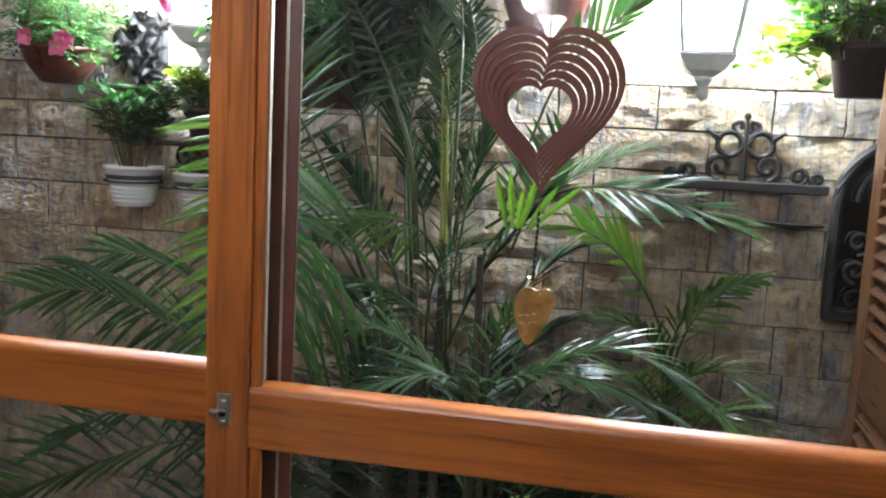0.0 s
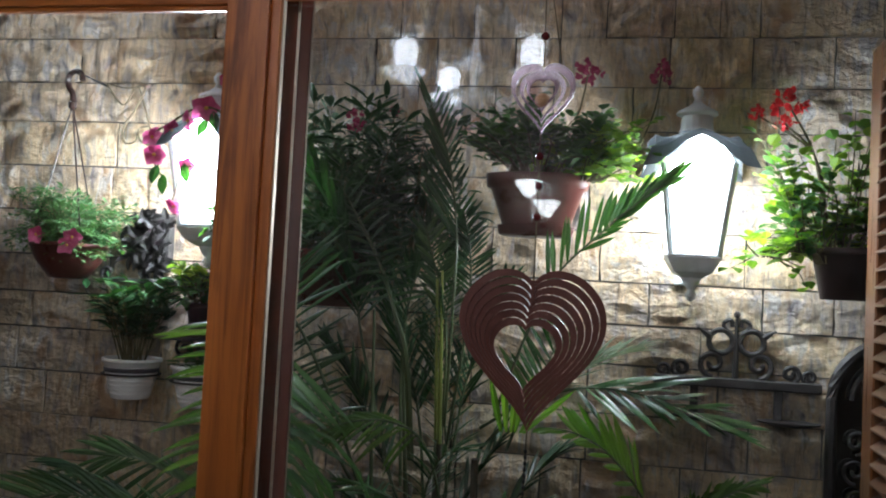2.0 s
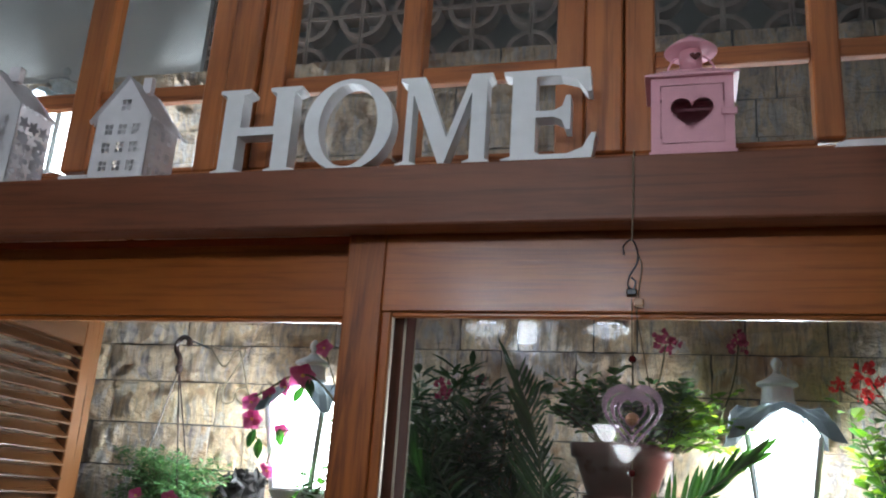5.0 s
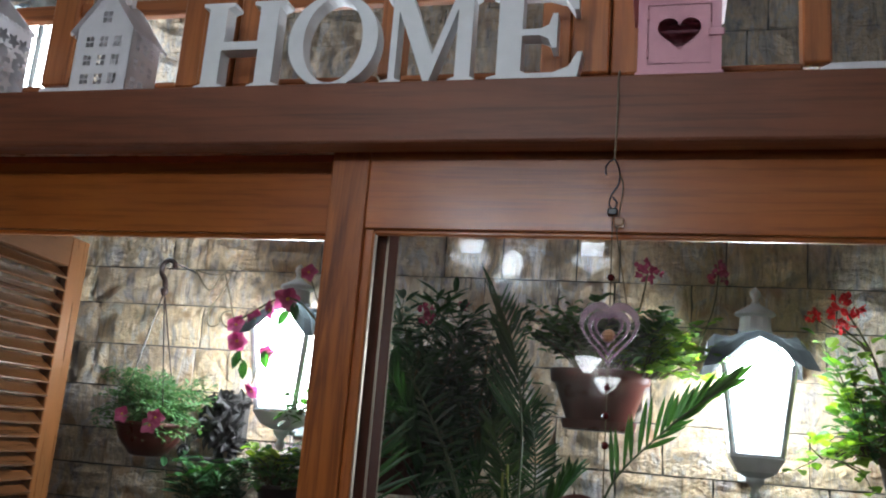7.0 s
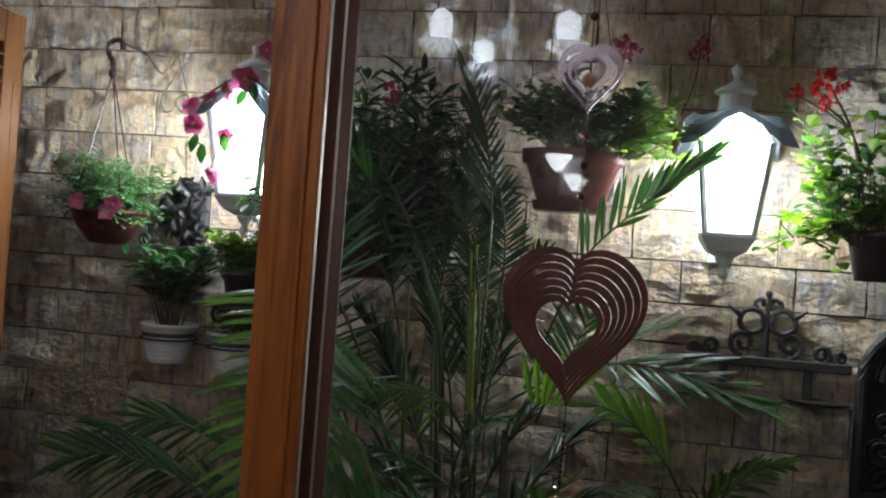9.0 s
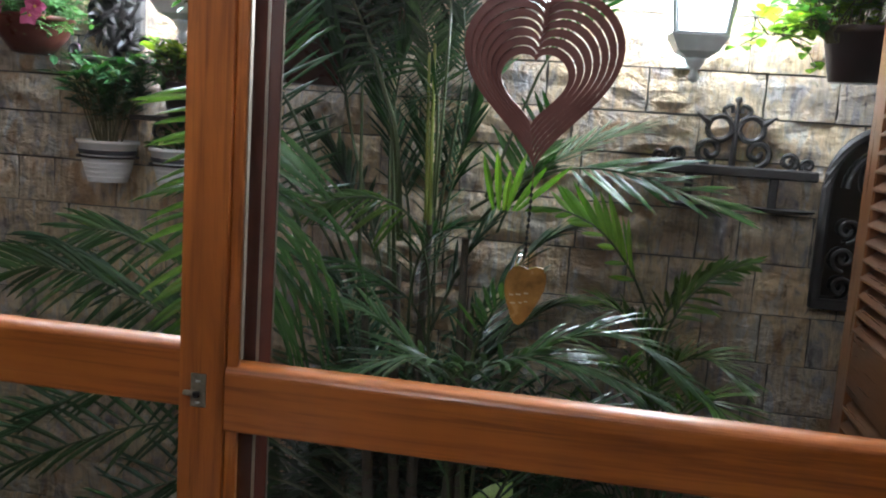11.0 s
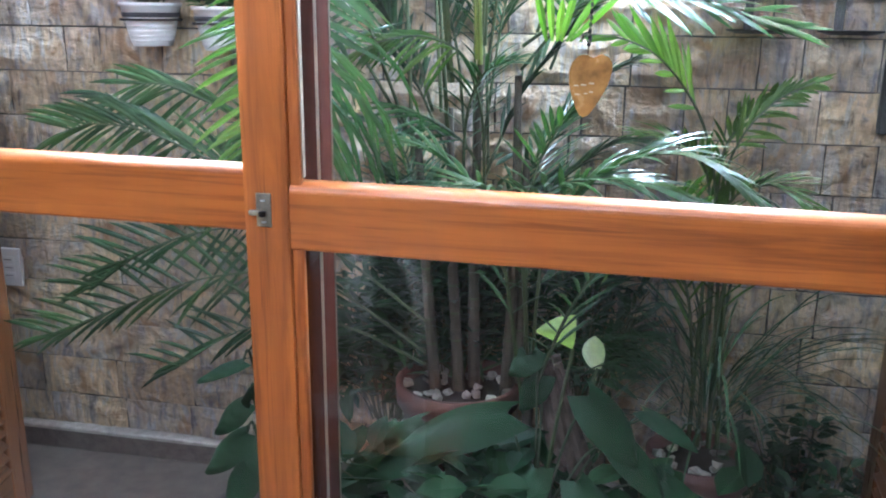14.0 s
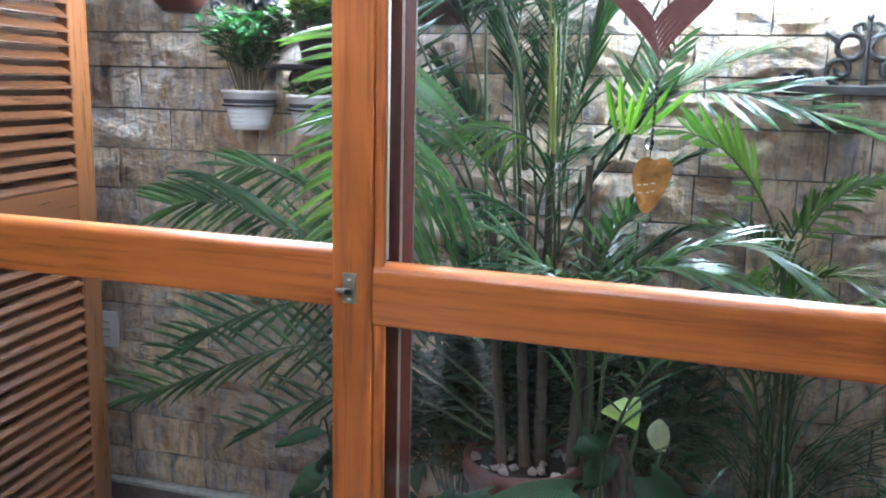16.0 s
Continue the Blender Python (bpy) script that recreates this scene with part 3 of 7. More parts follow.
solo("wall_door_right", boxed((1.135, -0.01, 0), (2.7, 0.15, 2.98)), PLASTER, (1.8, 0, 0), "cream plastered wall beside the door, darkened in colour", "wall", kind="structure")
solo("baseboard", boxed((-2.5, W - 0.03, -0.004), (2.7, W + 0.02, 0.062), 0.004), BASE, (0, W, 0), "dark granite skirting along the stone wall", "skirting", kind="structure")
solo("trim", boxed((-2.5, W - 0.036, 0.062), (2.7, W + 0.02, 0.076), 0.003), BASE_TOP, (0, W, 0.06), "pale stone strip on the skirting", "trim", kind="structure")


def door_frame():
    t = thing("door_frame", (0, 0, 0), "dark varnished timber frame round the sliding door", "door frame", kind="structure")
    part("jamb", boxed((-1.12, -0.03, 0), (-1.062, 0.13, 2.144), 0.004), WOOD_Z, t)
    part("jamb", boxed((1.022, -0.03, 0), (1.08, 0.13, 2.144), 0.004), WOOD_Z, t)
    part("fascia", boxed((-1.12, -0.062, 2.144), (1.08, -0.012, 2.2465), 0.004, 2), BEAM_X, t, "brown timber lintel face")
    part("head_board", boxed((-1.12, -0.012, 2.192), (1.08, 0.15, 2.246), 0.002), BEAM_X, t)
    part("track", boxed((-1.06, 0.008, 2.172), (1.02, 0.028, 2.192)), STEEL, t)
    part("track", boxed((-1.06, 0.054, 2.172), (1.02, 0.074, 2.192)), STEEL, t)
    part("outer_board", boxed((-1.12, 0.118, 2.14), (1.08, 0.15, 2.192), 0.002), BEAM_X, t)
    part("threshold", boxed((-1.06, -0.03, 0.0), (1.02, 0.13, 0.016), 0.003), BEAM_X, t)


door_frame()


def rail_bar(x0, x1, y0, y1, z0, z1):
    """A rail along x whose front upper edge is well rounded; it has settled a little towards +x."""
    prof = [(y1, z0), (y1, z1)]
    prof += [(y0 + 0.0185 - 0.0185 * math.sin(a), z1 - 0.014 + 0.014 * math.cos(a)) for a in [math.pi / 2 * k / 6 for k in range(7)]]
    prof += [(y0 + 0.005 - 0.005 * math.cos(a), z0 + 0.005 - 0.005 * math.sin(a)) for a in [math.pi / 2 * k / 3 for k in range(4)]]
    bm = bmesh.new()
    ends = [[bm.verts.new((x, y, z - 0.0115 * (x + 0.05))) for y, z in prof] for x in (x0, x1)]
    for k in range(len(prof)):
        j = (k + 1) % len(prof)
        bm.faces.new((ends[0][k], ends[0][j], ends[1][j], ends[1][k]))
    bm.faces.new(ends[0])
    bm.faces.new(ends[1])
    bmesh.ops.recalc_face_normals(bm, faces=bm.faces)
    return bm


def door_leaf(number, x0, x1, y, dz, left_w, right_w, label):
    """A sliding leaf with two panes: stiles, three rails, beads and glass."""
    t = thing("door_%d" % number, ((x0 + x1) / 2, y, 0.02), label, "sliding door", "sliding door leaves", "structure")
    yb = y + 0.036
    a, b = x0 + left_w, x1 - right_w
    top = 2.155 if number == 1 else 2.150
    part("stile", boxed((x0, y, 0.018), (a, yb, top), 0.0025, 2), WOOD_Z, t)
    part("stile", boxed((b, y, 0.018), (x1, yb + (0.012 if number == 2 else 0), top), 0.0025, 2), DIM_STILE_Z if number == 2 else WOOD_Z, t, "dark meeting stile, shade in its colour" if number == 2 else "")
    zs = [(0.018, 0.2), (1.051 + dz, 1.1455 + dz), (2.022, top)]
    for n, (z0, z1) in zip(("bottom_rail", "middle_rail", "top_rail"), zs):
        if n == "middle_rail":
            part(n, rail_bar(a + 0.0006, b - 0.0006, y + 0.0015, yb - 0.001, z0, z1), WOOD_X, t)
        else:
            part(n, boxed((a + 0.0006, y + 0.0015, z0), (b - 0.0006, yb - 0.001, z1), 0.002, 3), WOOD_X, t)
    for (z0, z1) in ((zs[0][1], zs[1][0]), (zs[1][1], zs[2][0])):
        part("pane", boxed((a - 0.004, y + 0.020, z0 - 0.018), (b + 0.004, y + 0.024, z1 + 0.018)), PANE, t, "clear window glass").visible_shadow = False
        w = 0.016
        part("bead", boxed((a, y + 0.007, z0 - 0.016), (a + w, y + 0.0195, z1 + 0.016), 0.003, 2), WOOD_Z, t)
        part("bead", boxed((b - w, y + 0.007, z0 - 0.016), (b, y + 0.0195, z1 + 0.016), 0.003, 2), WOOD_Z, t)
        if z0 < 1:
            part("bead", boxed((a + w, y + 0.007, z0), (b - w, y + 0.0195, z0 + 0.008), 0.003, 2), WOOD_X, t)
        else:
            part("bead", boxed((a + w, y + 0.007, z1 - 0.008), (b - w, y + 0.0195, z1), 0.003, 2), WOOD_X, t)
    return t


right_leaf = door_leaf(1, -0.062, 1.02, 0.0, 0.0, 0.062, 0.07, "orange-brown varnished timber sliding leaf with clear glass")
left_leaf = door_leaf(2, -1.06, 0.031, 0.046, 0.010, 0.07, 0.07, "orange-brown varnished timber leaf behind the front one")
part("weather_strip", boxed((0.0265, 0.0435, 0.03), (0.0305, 0.0455, 2.134), 0.0006), SILVER, left_leaf, "dull silver strip")
part("glazing_strip", boxed((0.0168, 0.010, 1.151), (0.0182, 0.0195, 2.023)), SILVER, right_leaf, "thin bright metal edge")
part("weather_strip", boxed((0.0312, 0.0915, 0.03), (0.0328, 0.0935, 2.134)), SILVER, left_leaf, "thin silver strip")

# the latch on the stile
t = part("latch_plate", boxed((-0.0445, -0.0022, 1.0825), (-0.0235, 0.0, 1.1295), 0.0008), BRASS, right_leaf, "worn steel latch plate")
for z in (1.0895, 1.1195):
    part("screw", lathed((-0.034, -0.0026, z), [(0.0001, -0.001), (0.0032, -0.001), (0.0032, 0.001), (0.0001, 0.001)], 10), SCREW, t, "bright screw head")
part("thumb_turn", boxed((-0.0535, -0.009, 1.0985), (-0.033, -0.0022, 1.1065), 0.003, 2), BRASS, t)
part("knob", lathed((-0.034, -0.008, 1.1025), [(0.0001, -0.004), (0.0045, -0.004), (0.005, 0.003), (0.0001, 0.004)], 12), BLACK, t)


def transom():
    t = thing("window_1", (0, 0.06, 2.246), "brown timber transom window with small clear panes above the door", "transom window", kind="structure")
    y0, y1 = 0.042, 0.088
    part("window_sill", boxed((-1.12, y0 - 0.004, 2.2465), (1.08, y1 + 0.01, 2.292), 0.003), TRANSOM_X, t)
    part("top_rail", boxed((-1.12, y0 - 0.004, 2.90), (1.08, y1 + 0.01, 2.98), 0.003), TRANSOM_X, t)
    for x0, x1 in ((-0.345, -0.285), (0.300, 0.358)):
        part("post", boxed((x0, y0 - 0.012, 2.292), (x1, y1 + 0.004, 2.90), 0.003), TRANSOM_Z, t)
    for x0, x1 in ((-1.12, -1.06), (1.022, 1.08)):
        part("post", boxed((x0, y0, 2.292), (x1, y1, 2.90), 0.003), TRANSOM_Z, t)
    sash = [(-1.058, -0.648, -0.347, 0.056), (-0.283, 0.0, 0.298, 0.042), (0.360, 0.657, 1.018, 0.04)]
    for x0, xm, x1, w in sash:
        s = part("sash", boxed((x0, y0, 2.294), (x0 + 0.047, y1, 2.898), 0.003), TRANSOM_Z, t)
        part("stile", boxed((x1 - 0.047, y0, 2.294), (x1, y1, 2.898), 0.003), TRANSOM_Z, s)
        part("mullion", boxed((xm - w / 2, y0 + 0.003, 2.306), (xm + w / 2, y1 - 0.003, 2.886), 0.003), TRANSOM_Z, s)
        for a, b in ((x0 + 0.047, xm - w / 2), (xm + w / 2, x1 - 0.047)):
            part("glazing_bar", boxed((a, y0 + 0.010, 2.447), (b, y1 - 0.014, 2.480), 0.004, 2), TRANSOM_X, s)
            part("glazing_bar", boxed((a, y0 + 0.004, 2.294), (b, y1 - 0.004, 2.306), 0.003), TRANSOM_X, s)
            for z0, z1 in ((2.304, 2.449), (2.478, 2.90)):
                part("pane", boxed((a - 0.003, 0.064, z0), (b + 0.003, 0.067, z1)), PANE, s, "clear window glass").visible_shadow = False


transom()


def shutter(hinge, free, label):
    """A louvred timber shutter standing open from its hinge to its free edge."""
    hinge, free = Vector((*hinge, 0)), Vector((*free, 0))
    L = (free - hinge).length
    inner = 1 if hinge.x < 0 else -1                 # the side that faces the garden's middle
    t = thing("shutter", (0, 0, 0), label, "louvred shutter", "louvred shutters", local=True)
    th = 0.036
    st = 0.085
    part("stile", boxed((-th / 2, 0, 0.03), (th / 2, st, 2.17), 0.003), SHUT_Z, t)
    part("stile", boxed((-th / 2, L - st, 0.03), (th / 2, L, 2.17), 0.003), SHUT_Z, t)
    part("top_rail", boxed((-th / 2, st, 2.085), (th / 2, L - st, 2.17), 0.003), SHUT_Y, t)
    part("middle_rail", boxed((-th / 2, st, 1.00), (th / 2, L - st, 1.125), 0.003), SHUT_Y, t)
    part("bottom_rail", boxed((-th / 2, st, 0.03), (th / 2, L - st, 0.15), 0.003), SHUT_Y, t)
    bm = boxed((-0.026, st - 0.004, -0.003), (0.026, L - st + 0.004, 0.003), 0.0022)
    bmesh.ops.rotate(bm, verts=bm.verts, cent=(0, 0, 0), matrix=Matrix.Rotation(radians(38 * inner), 3, "Y"))
    me = finish("slat", bm, SHUT_Y)
    for z0, z1 in ((0.15, 1.00), (1.125, 2.085)):
        n = round((z1 - z0) / 0.0362)
        for k in range(n):
            ob = new("slat", me)
            ob.parent, ob.location = t, (0, 0, z0 + (k + 0.5) * (z1 - z0) / n)
            ob.rotation_euler = (0, radians(random.uniform(-1.6, 1.6)), 0)
    d = (free - hinge).normalized()
    t.matrix_basis = Matrix.Translation(hinge) @ Matrix.Rotation(math.atan2(-d.x, d.y), 4, "Z")
    return t


shutter((-1.075, 0.135), (-1.146, 0.82), "brown timber louvred shutter standing open beside the socket")
shutter((1.005, 0.150), (1.046, 0.82), "brown timber louvred shutter standing open beside the iron arch")


# ---------------------------------------------------------------- garden, on the wall
def lantern(base, reach, label):
    """A wall lantern: finial, tray, four tapering lit panes in a frame, arched roof, cap, wall arm."""
    x, y, z = base
    t = thing("wall_lantern", base, label, "wall lantern", "lit wall lanterns")
    part("bottom_finial", lathed(base, [(0.0001, 0), (0.010, 0.006), (0.014, 0.016), (0.008, 0.027), (0.012, 0.036), (0.020, 0.046), (0.024, 0.058)], 14), LANTERN_PAINT, t, smooth=True)
    part("tray", lathed(base, [(0.03, 0.056), (0.062, 0.070), (0.070, 0.080), (0.084, 0.098), (0.088, 0.104), (0.082, 0.110)], 4, radians(45)), LANTERN_PAINT, t)
    zb, zt, rb, rt, r_e, apex = z + 0.108, z + 0.324, 0.054, 0.080, reach, z + 0.412
    for k in range(4):
        rot = Matrix.Rotation(k * math.pi / 2, 4, "Z")
        place = Matrix.Translation((x, y, 0)) @ rot
        # the pane, with an arched head
        n = 12
        outl = [(-rb + 0.006, -rb, zb), (rb - 0.006, -rb, zb)]
        head = [(rt * c, (1 - abs(c)) ** 0.72) for c in [math.cos(math.pi * i / n) for i in range(n + 1)]]
        bm = bmesh.new()
        low = [bm.verts.new(place @ Vector(q)) for q in outl]
        up = []
        for u, s in head:
            zz = zt - 0.004 + 0.066 * s
            d = -(rt + (zz - zt) * -0.35)
            up.append(bm.verts.new(place @ Vector((u * 0.93, d, zz))))
        bm.faces.new(low + up)
        ob = part("pane", bm, LIT_GLASS, t, "brightly lit glass")
        ob.visible_shadow = False
        # corner bar and foot bar
        c0, c1 = place @ Vector((-rb, -rb, zb)), place @ Vector((-rt, -rt, zt))
        part("corner_bar", tubed([c0, c1], 0.0085, 6), LANTERN_PAINT, t)
        part("foot_bar", tubed([place @ Vector((-rb, -rb, zb)), place @ Vector((rb, -rb, zb))], 0.008, 6), LANTERN_PAINT, t)
        # one side of the roof, swept up in the middle
        bm = bmesh.new()
        rows = []
        for j in range(6):
            v = j / 5
            r = r_e + (0.026 - r_e) * v
            h0 = zt - 0.018 + (apex - zt + 0.012) * (v ** 0.45)
            row = []
            for i in range(9):
                u = -1 + i / 4
                arch = (0.5 + 0.5 * math.cos(math.pi * min(1, abs(u) / 0.92))) * 0.078 * (1 - v) ** 2.2
                row.append(bm.verts.new(place @ Vector((u * r, -r + 0.016 * (1 - u * u) * (1 - v), h0 + arch))))
            rows.append(row)
        for A, B in zip(rows, rows[1:]):
            for i in range(8):
                bm.faces.new((A[i], A[i + 1], B[i + 1], B[i]))
        bmesh.ops.solidify(bm, geom=bm.faces[:], thickness=0.003)
        part("roof_sheet", bm, ROOF_SHADED, t, "swept roof in a shaded grey")
    part("cap", lathed((x, y, apex), [(0.036, -0.010), (0.042, -0.004), (0.039, 0.004), (0.036, 0.034), (0.050, 0.040), (0.048, 0.046), (0.022, 0.060), (0.012, 0.068)], 16), LANTERN_PAINT, t)
    part("top_finial", lathed((x, y, apex + 0.070), [(0.011, 0), (0.007, 0.008), (0.013, 0.020), (0.013, 0.028), (0.006, 0.038), (0.0001, 0.042)], 12), LANTERN_PAINT, t, smooth=True)
    part("wall_arm", tubed(smooth_curve([(x, y + 0.03, z + 0.075), (x, y + 0.075, z + 0.05), (x, W - 0.012, z + 0.10)], 10), 0.008, 8), LANTERN_PAINT, t)
    part("wall_plate", boxed((x - 0.03, W - 0.014, z + 0.04), (x + 0.03, W + 0.004, z + 0.17), 0.004), LANTERN_PAINT, t)
    return t


lantern(LANTERN_R, 0.130, "pale grey metal wall lantern, brightly lit, among geraniums")
lantern(LANTERN_L, 0.108, "pale grey metal wall lantern, lit, behind pink flowers")
lantern(LANTERN_FAR, 0.130, "pale grey metal wall lantern, lit, high on the garden wall")


def scroll(cx, cz, r, turns, a0, hand, y):
    """A flat spiral of iron in the wall's plane."""
    return [(cx + hand * r * (1 - 0.8 * k / 24) * math.cos(a0 + turns * 2 * math.pi * k / 24), y, cz + r * (1 - 0.8 * k / 24) * math.sin(a0 + turns * 2 * math.pi * k / 24)) for k in range(25)]


def iron_rack():
    y = W - 0.022
    t = thing("iron_wall_rack", (0.80, y, 1.42), "black wrought-iron wall rack with a scrolled crest and two cup plates", "wall rack")
    part("bar", boxed((0.60, y - 0.011, 1.408), (1.0, y + 0.011, 1.434), 0.004), IRON, t)
    part("wall_bolt", boxed((0.62, y, 1.41), (0.64, W + 0.006, 1.43)), IRON, t)
    part("wall_bolt", boxed((0.96, y, 1.41), (0.98, W + 0.006, 1.43)), IRON, t)
    c = 0.797
    for h in (-1, 1):
        part("scroll", tubed(scroll(c + h * 0.055, 1.468, 0.034, 1.3, -math.pi / 2, h, y), 0.0075), IRON, t)
        part("scroll", tubed(scroll(c + h * 0.13, 1.452, 0.023, 1.4, -math.pi / 2, h, y), 0.0068), IRON, t)
        part("scroll", tubed(scroll(c + h * 0.175, 1.446, 0.017, 1.4, -math.pi / 2, -h, y), 0.0065), IRON, t)
        part("ring", tubed([(c + h * 0.037 + 0.029 * math.cos(a), y, 1.523 + 0.029 * math.sin(a)) for a in [2 * math.pi * k / 18 for k in range(19)]], 0.0078), IRON, t)
        part("leaf_spur", tubed([(c + h * 0.062, y, 1.535), (c + h * 0.094, y, 1.556)], 0.011, 6, 0.002), IRON, t)
        part("scroll", tubed(smooth_curve([(c + h * 0.02, y, 1.545), (c + h * 0.032, y, 1.568), (c + h * 0.014, y, 1.578), (c + h * 0.01, y, 1.56)], 10), 0.0055), IRON, t)
    part("spire", tubed([(c, y, 1.434), (c, y, 1.53), (c, y, 1.592)], 0.009, 6, 0.004), IRON, t)
    part("spire_knob", balled((c, y, 1.592), 0.009, 8), IRON, t)
    for x in (0.70, 0.90):
        s = part("stem", boxed((x - 0.010, y - 0.006, 1.335), (x + 0.010, y + 0.006, 1.409), 0.002), IRON, t)
        part("cup_plate", lathed((x + 0.02, y - 0.035, 1.322), [(0.012, 0.012), (0.05, 0.008), (0.072, 0.014), (0.074, 0.018), (0.05, 0.014), (0.012, 0.018)], 20, sy=0.6), IRON, s)


iron_rack()


def iron_arch():
    x0, x1, z0, zs, y = 1.022, 1.322, 1.118, 1.40, W - 0.03
    xm, r = (x0 + x1) / 2, (x1 - x0) / 2
    t = thing("arched_mirror", (xm, y, z0), "black iron arched wall mirror with scrolled grille", "wall mirror")
    arch = [(x0, y, z0), (x0, y, (z0 + zs) / 2), (x0, y, zs)] + [(xm - r * math.cos(a), y, zs + 0.148 * math.sin(a)) for a in [math.pi * k / 16 for k in range(1, 16)]] + [(x1, y, zs), (x1, y, z0)]
    part("frame", tubed(arch, 0.0135, 8), IRON, t)
    part("ring", tubed([(xm + 0.068 * math.cos(a), y, 1.425 + 0.068 * math.sin(a)) for a in [2 * math.pi * k / 28 for k in range(29)]], 0.006, 8), IRON, t)
    part("frame_foot", boxed((x0 - 0.01, y - 0.012, z0 - 0.014), (x1 + 0.01, y + 0.012, z0 + 0.012), 0.003), IRON, t)
    inner = [(xm - (r - 0.045) * math.cos(a), y, zs + 0.100 * math.sin(a)) for a in [math.pi * k / 14 for k in range(15)]]
    part("inner_arch", tubed(inner, 0.006), IRON, t)
    for x, z, h in ((1.08, 1.16, 1), (1.08, 1.23, -1), (1.08, 1.30, 1), (1.15, 1.16, -1), (1.15, 1.23, 1), (1.15, 1.30, -1), (1.23, 1.18, 1), (1.23, 1.3, -1), (1.15, 1.425, 1), (1.195, 1.43, -1)):
        part("scroll", tubed(scroll(x, z, 0.031, 1.3, -math.pi / 2, h, y), 0.005), IRON, t)
    bm = bmesh.new()
    glass = [(q[0], q[2]) for q in arch]
    plate(bm, Matrix(((1, 0, 0, 0), (0, 0, 1, W - 0.012), (0, 1, 0, 0), (0, 0, 0, 1))), glass, [], 0.006)
    part("mirror_glass", bm, MIRROR, t, "silvered mirror glass")


iron_arch()


def wall_socket():
    x0, x1, z0, z1 = -1.415, -1.335, 0.545, 0.665
    t = thing("wall_socket", ((x0 + x1) / 2, W, z0), "white plastic wall plate with three sockets on the stone wall", "wall socket")
    part("plate", boxed((x0, W - 0.016, z0), (x1, W + 0.006, z1), 0.004, 2), PLATE, t)
    for k in range(3):
        z = z0 + 0.035 + 0.025 * k
        s = part("socket_face", boxed((x0 + 0.02, W - 0.0185, z - 0.010), (x1 - 0.02, W - 0.016, z + 0.010), 0.001), PLATE, t)
        # pin holes are solid black spots; the shade inside is their colour
        for dx in (-0.009, 0, 0.009):
            part("pin_hole", lathed(((x0 + x1) / 2 + dx, W - 0.0186, z), [(0.0001, -0.002), (0.0026, -0.002), (0.0026, 0.002), (0.0001, 0.002)], 8), BLACK, s)


wall_socket()


def white_pot(x, label, z, rng, tall):
    y, R = 1.055, 0.078
    t = thing("wall_pot_plant", (x, y, z), label, "potted plant", "white wall pots")
    part("pot", lathed((x, y, z), [(0.047, 0), (0.050, 0.003), (0.058, 0.03), (0.068, 0.072), (0.069, 0.073), (0.073, 0.098), (0.079, 0.099), (0.079, 0.108), (0.071, 0.108), (0.067, 0.09)], 28), WHITE_POT, t, "white plastic pot", True)
    for dz in (0.012, 0.024, 0.036, 0.048):
        r = 0.0515 + dz * 0.24
        part("ridge", lathed((x, y, z + dz), [(r, 0), (r + 0.0016, 0.002), (r, 0.004)], 28), WHITE_POT, t)
    part("band", lathed((x, y, z), [(0.0692, 0.072), (0.0718, 0.073), (0.0735, 0.083), (0.0712, 0.084)], 28), POT_BAND, t, "dark grey band")
    part("soil", lathed((x, y, z + 0.094), [(0.0001, 0.002), (0.04, 0.004), (0.069, 0)], 18), SOIL, t)
    part("ring_holder", tubed([(x + 0.076 * math.cos(a), y + 0.076 * math.sin(a), z + 0.066) for a in [2 * math.pi * k / 24 for k in range(25)]], 0.003), IRON, t)
    part("wall_arm", tubed([(x, y + 0.072, z + 0.066), (x, W, z + 0.07)], 0.004), IRON, t)
    if tall:
        bush(rng, t, (x + 0.01, y - 0.01, z + 0.09), (0.155, 0.09, 0.24), 30, 13, (0.046, 0.018), DARK_LEAF, (0.6, 1.0), 0.35)
    else:
        bush(rng, t, (x, y, z + 0.09), (0.07, 0.06, 0.07), 12, 8, (0.032, 0.018), SMALL, (0.3, 1.0), 0.3)


rng = random.Random(11)
white_pot(-0.786, "white ridged wall pot with a dark band and leafy shrub", 1.278, rng, True)
white_pot(-0.585, "white ridged wall pot with a dark band and low plant", 1.270, rng, False)


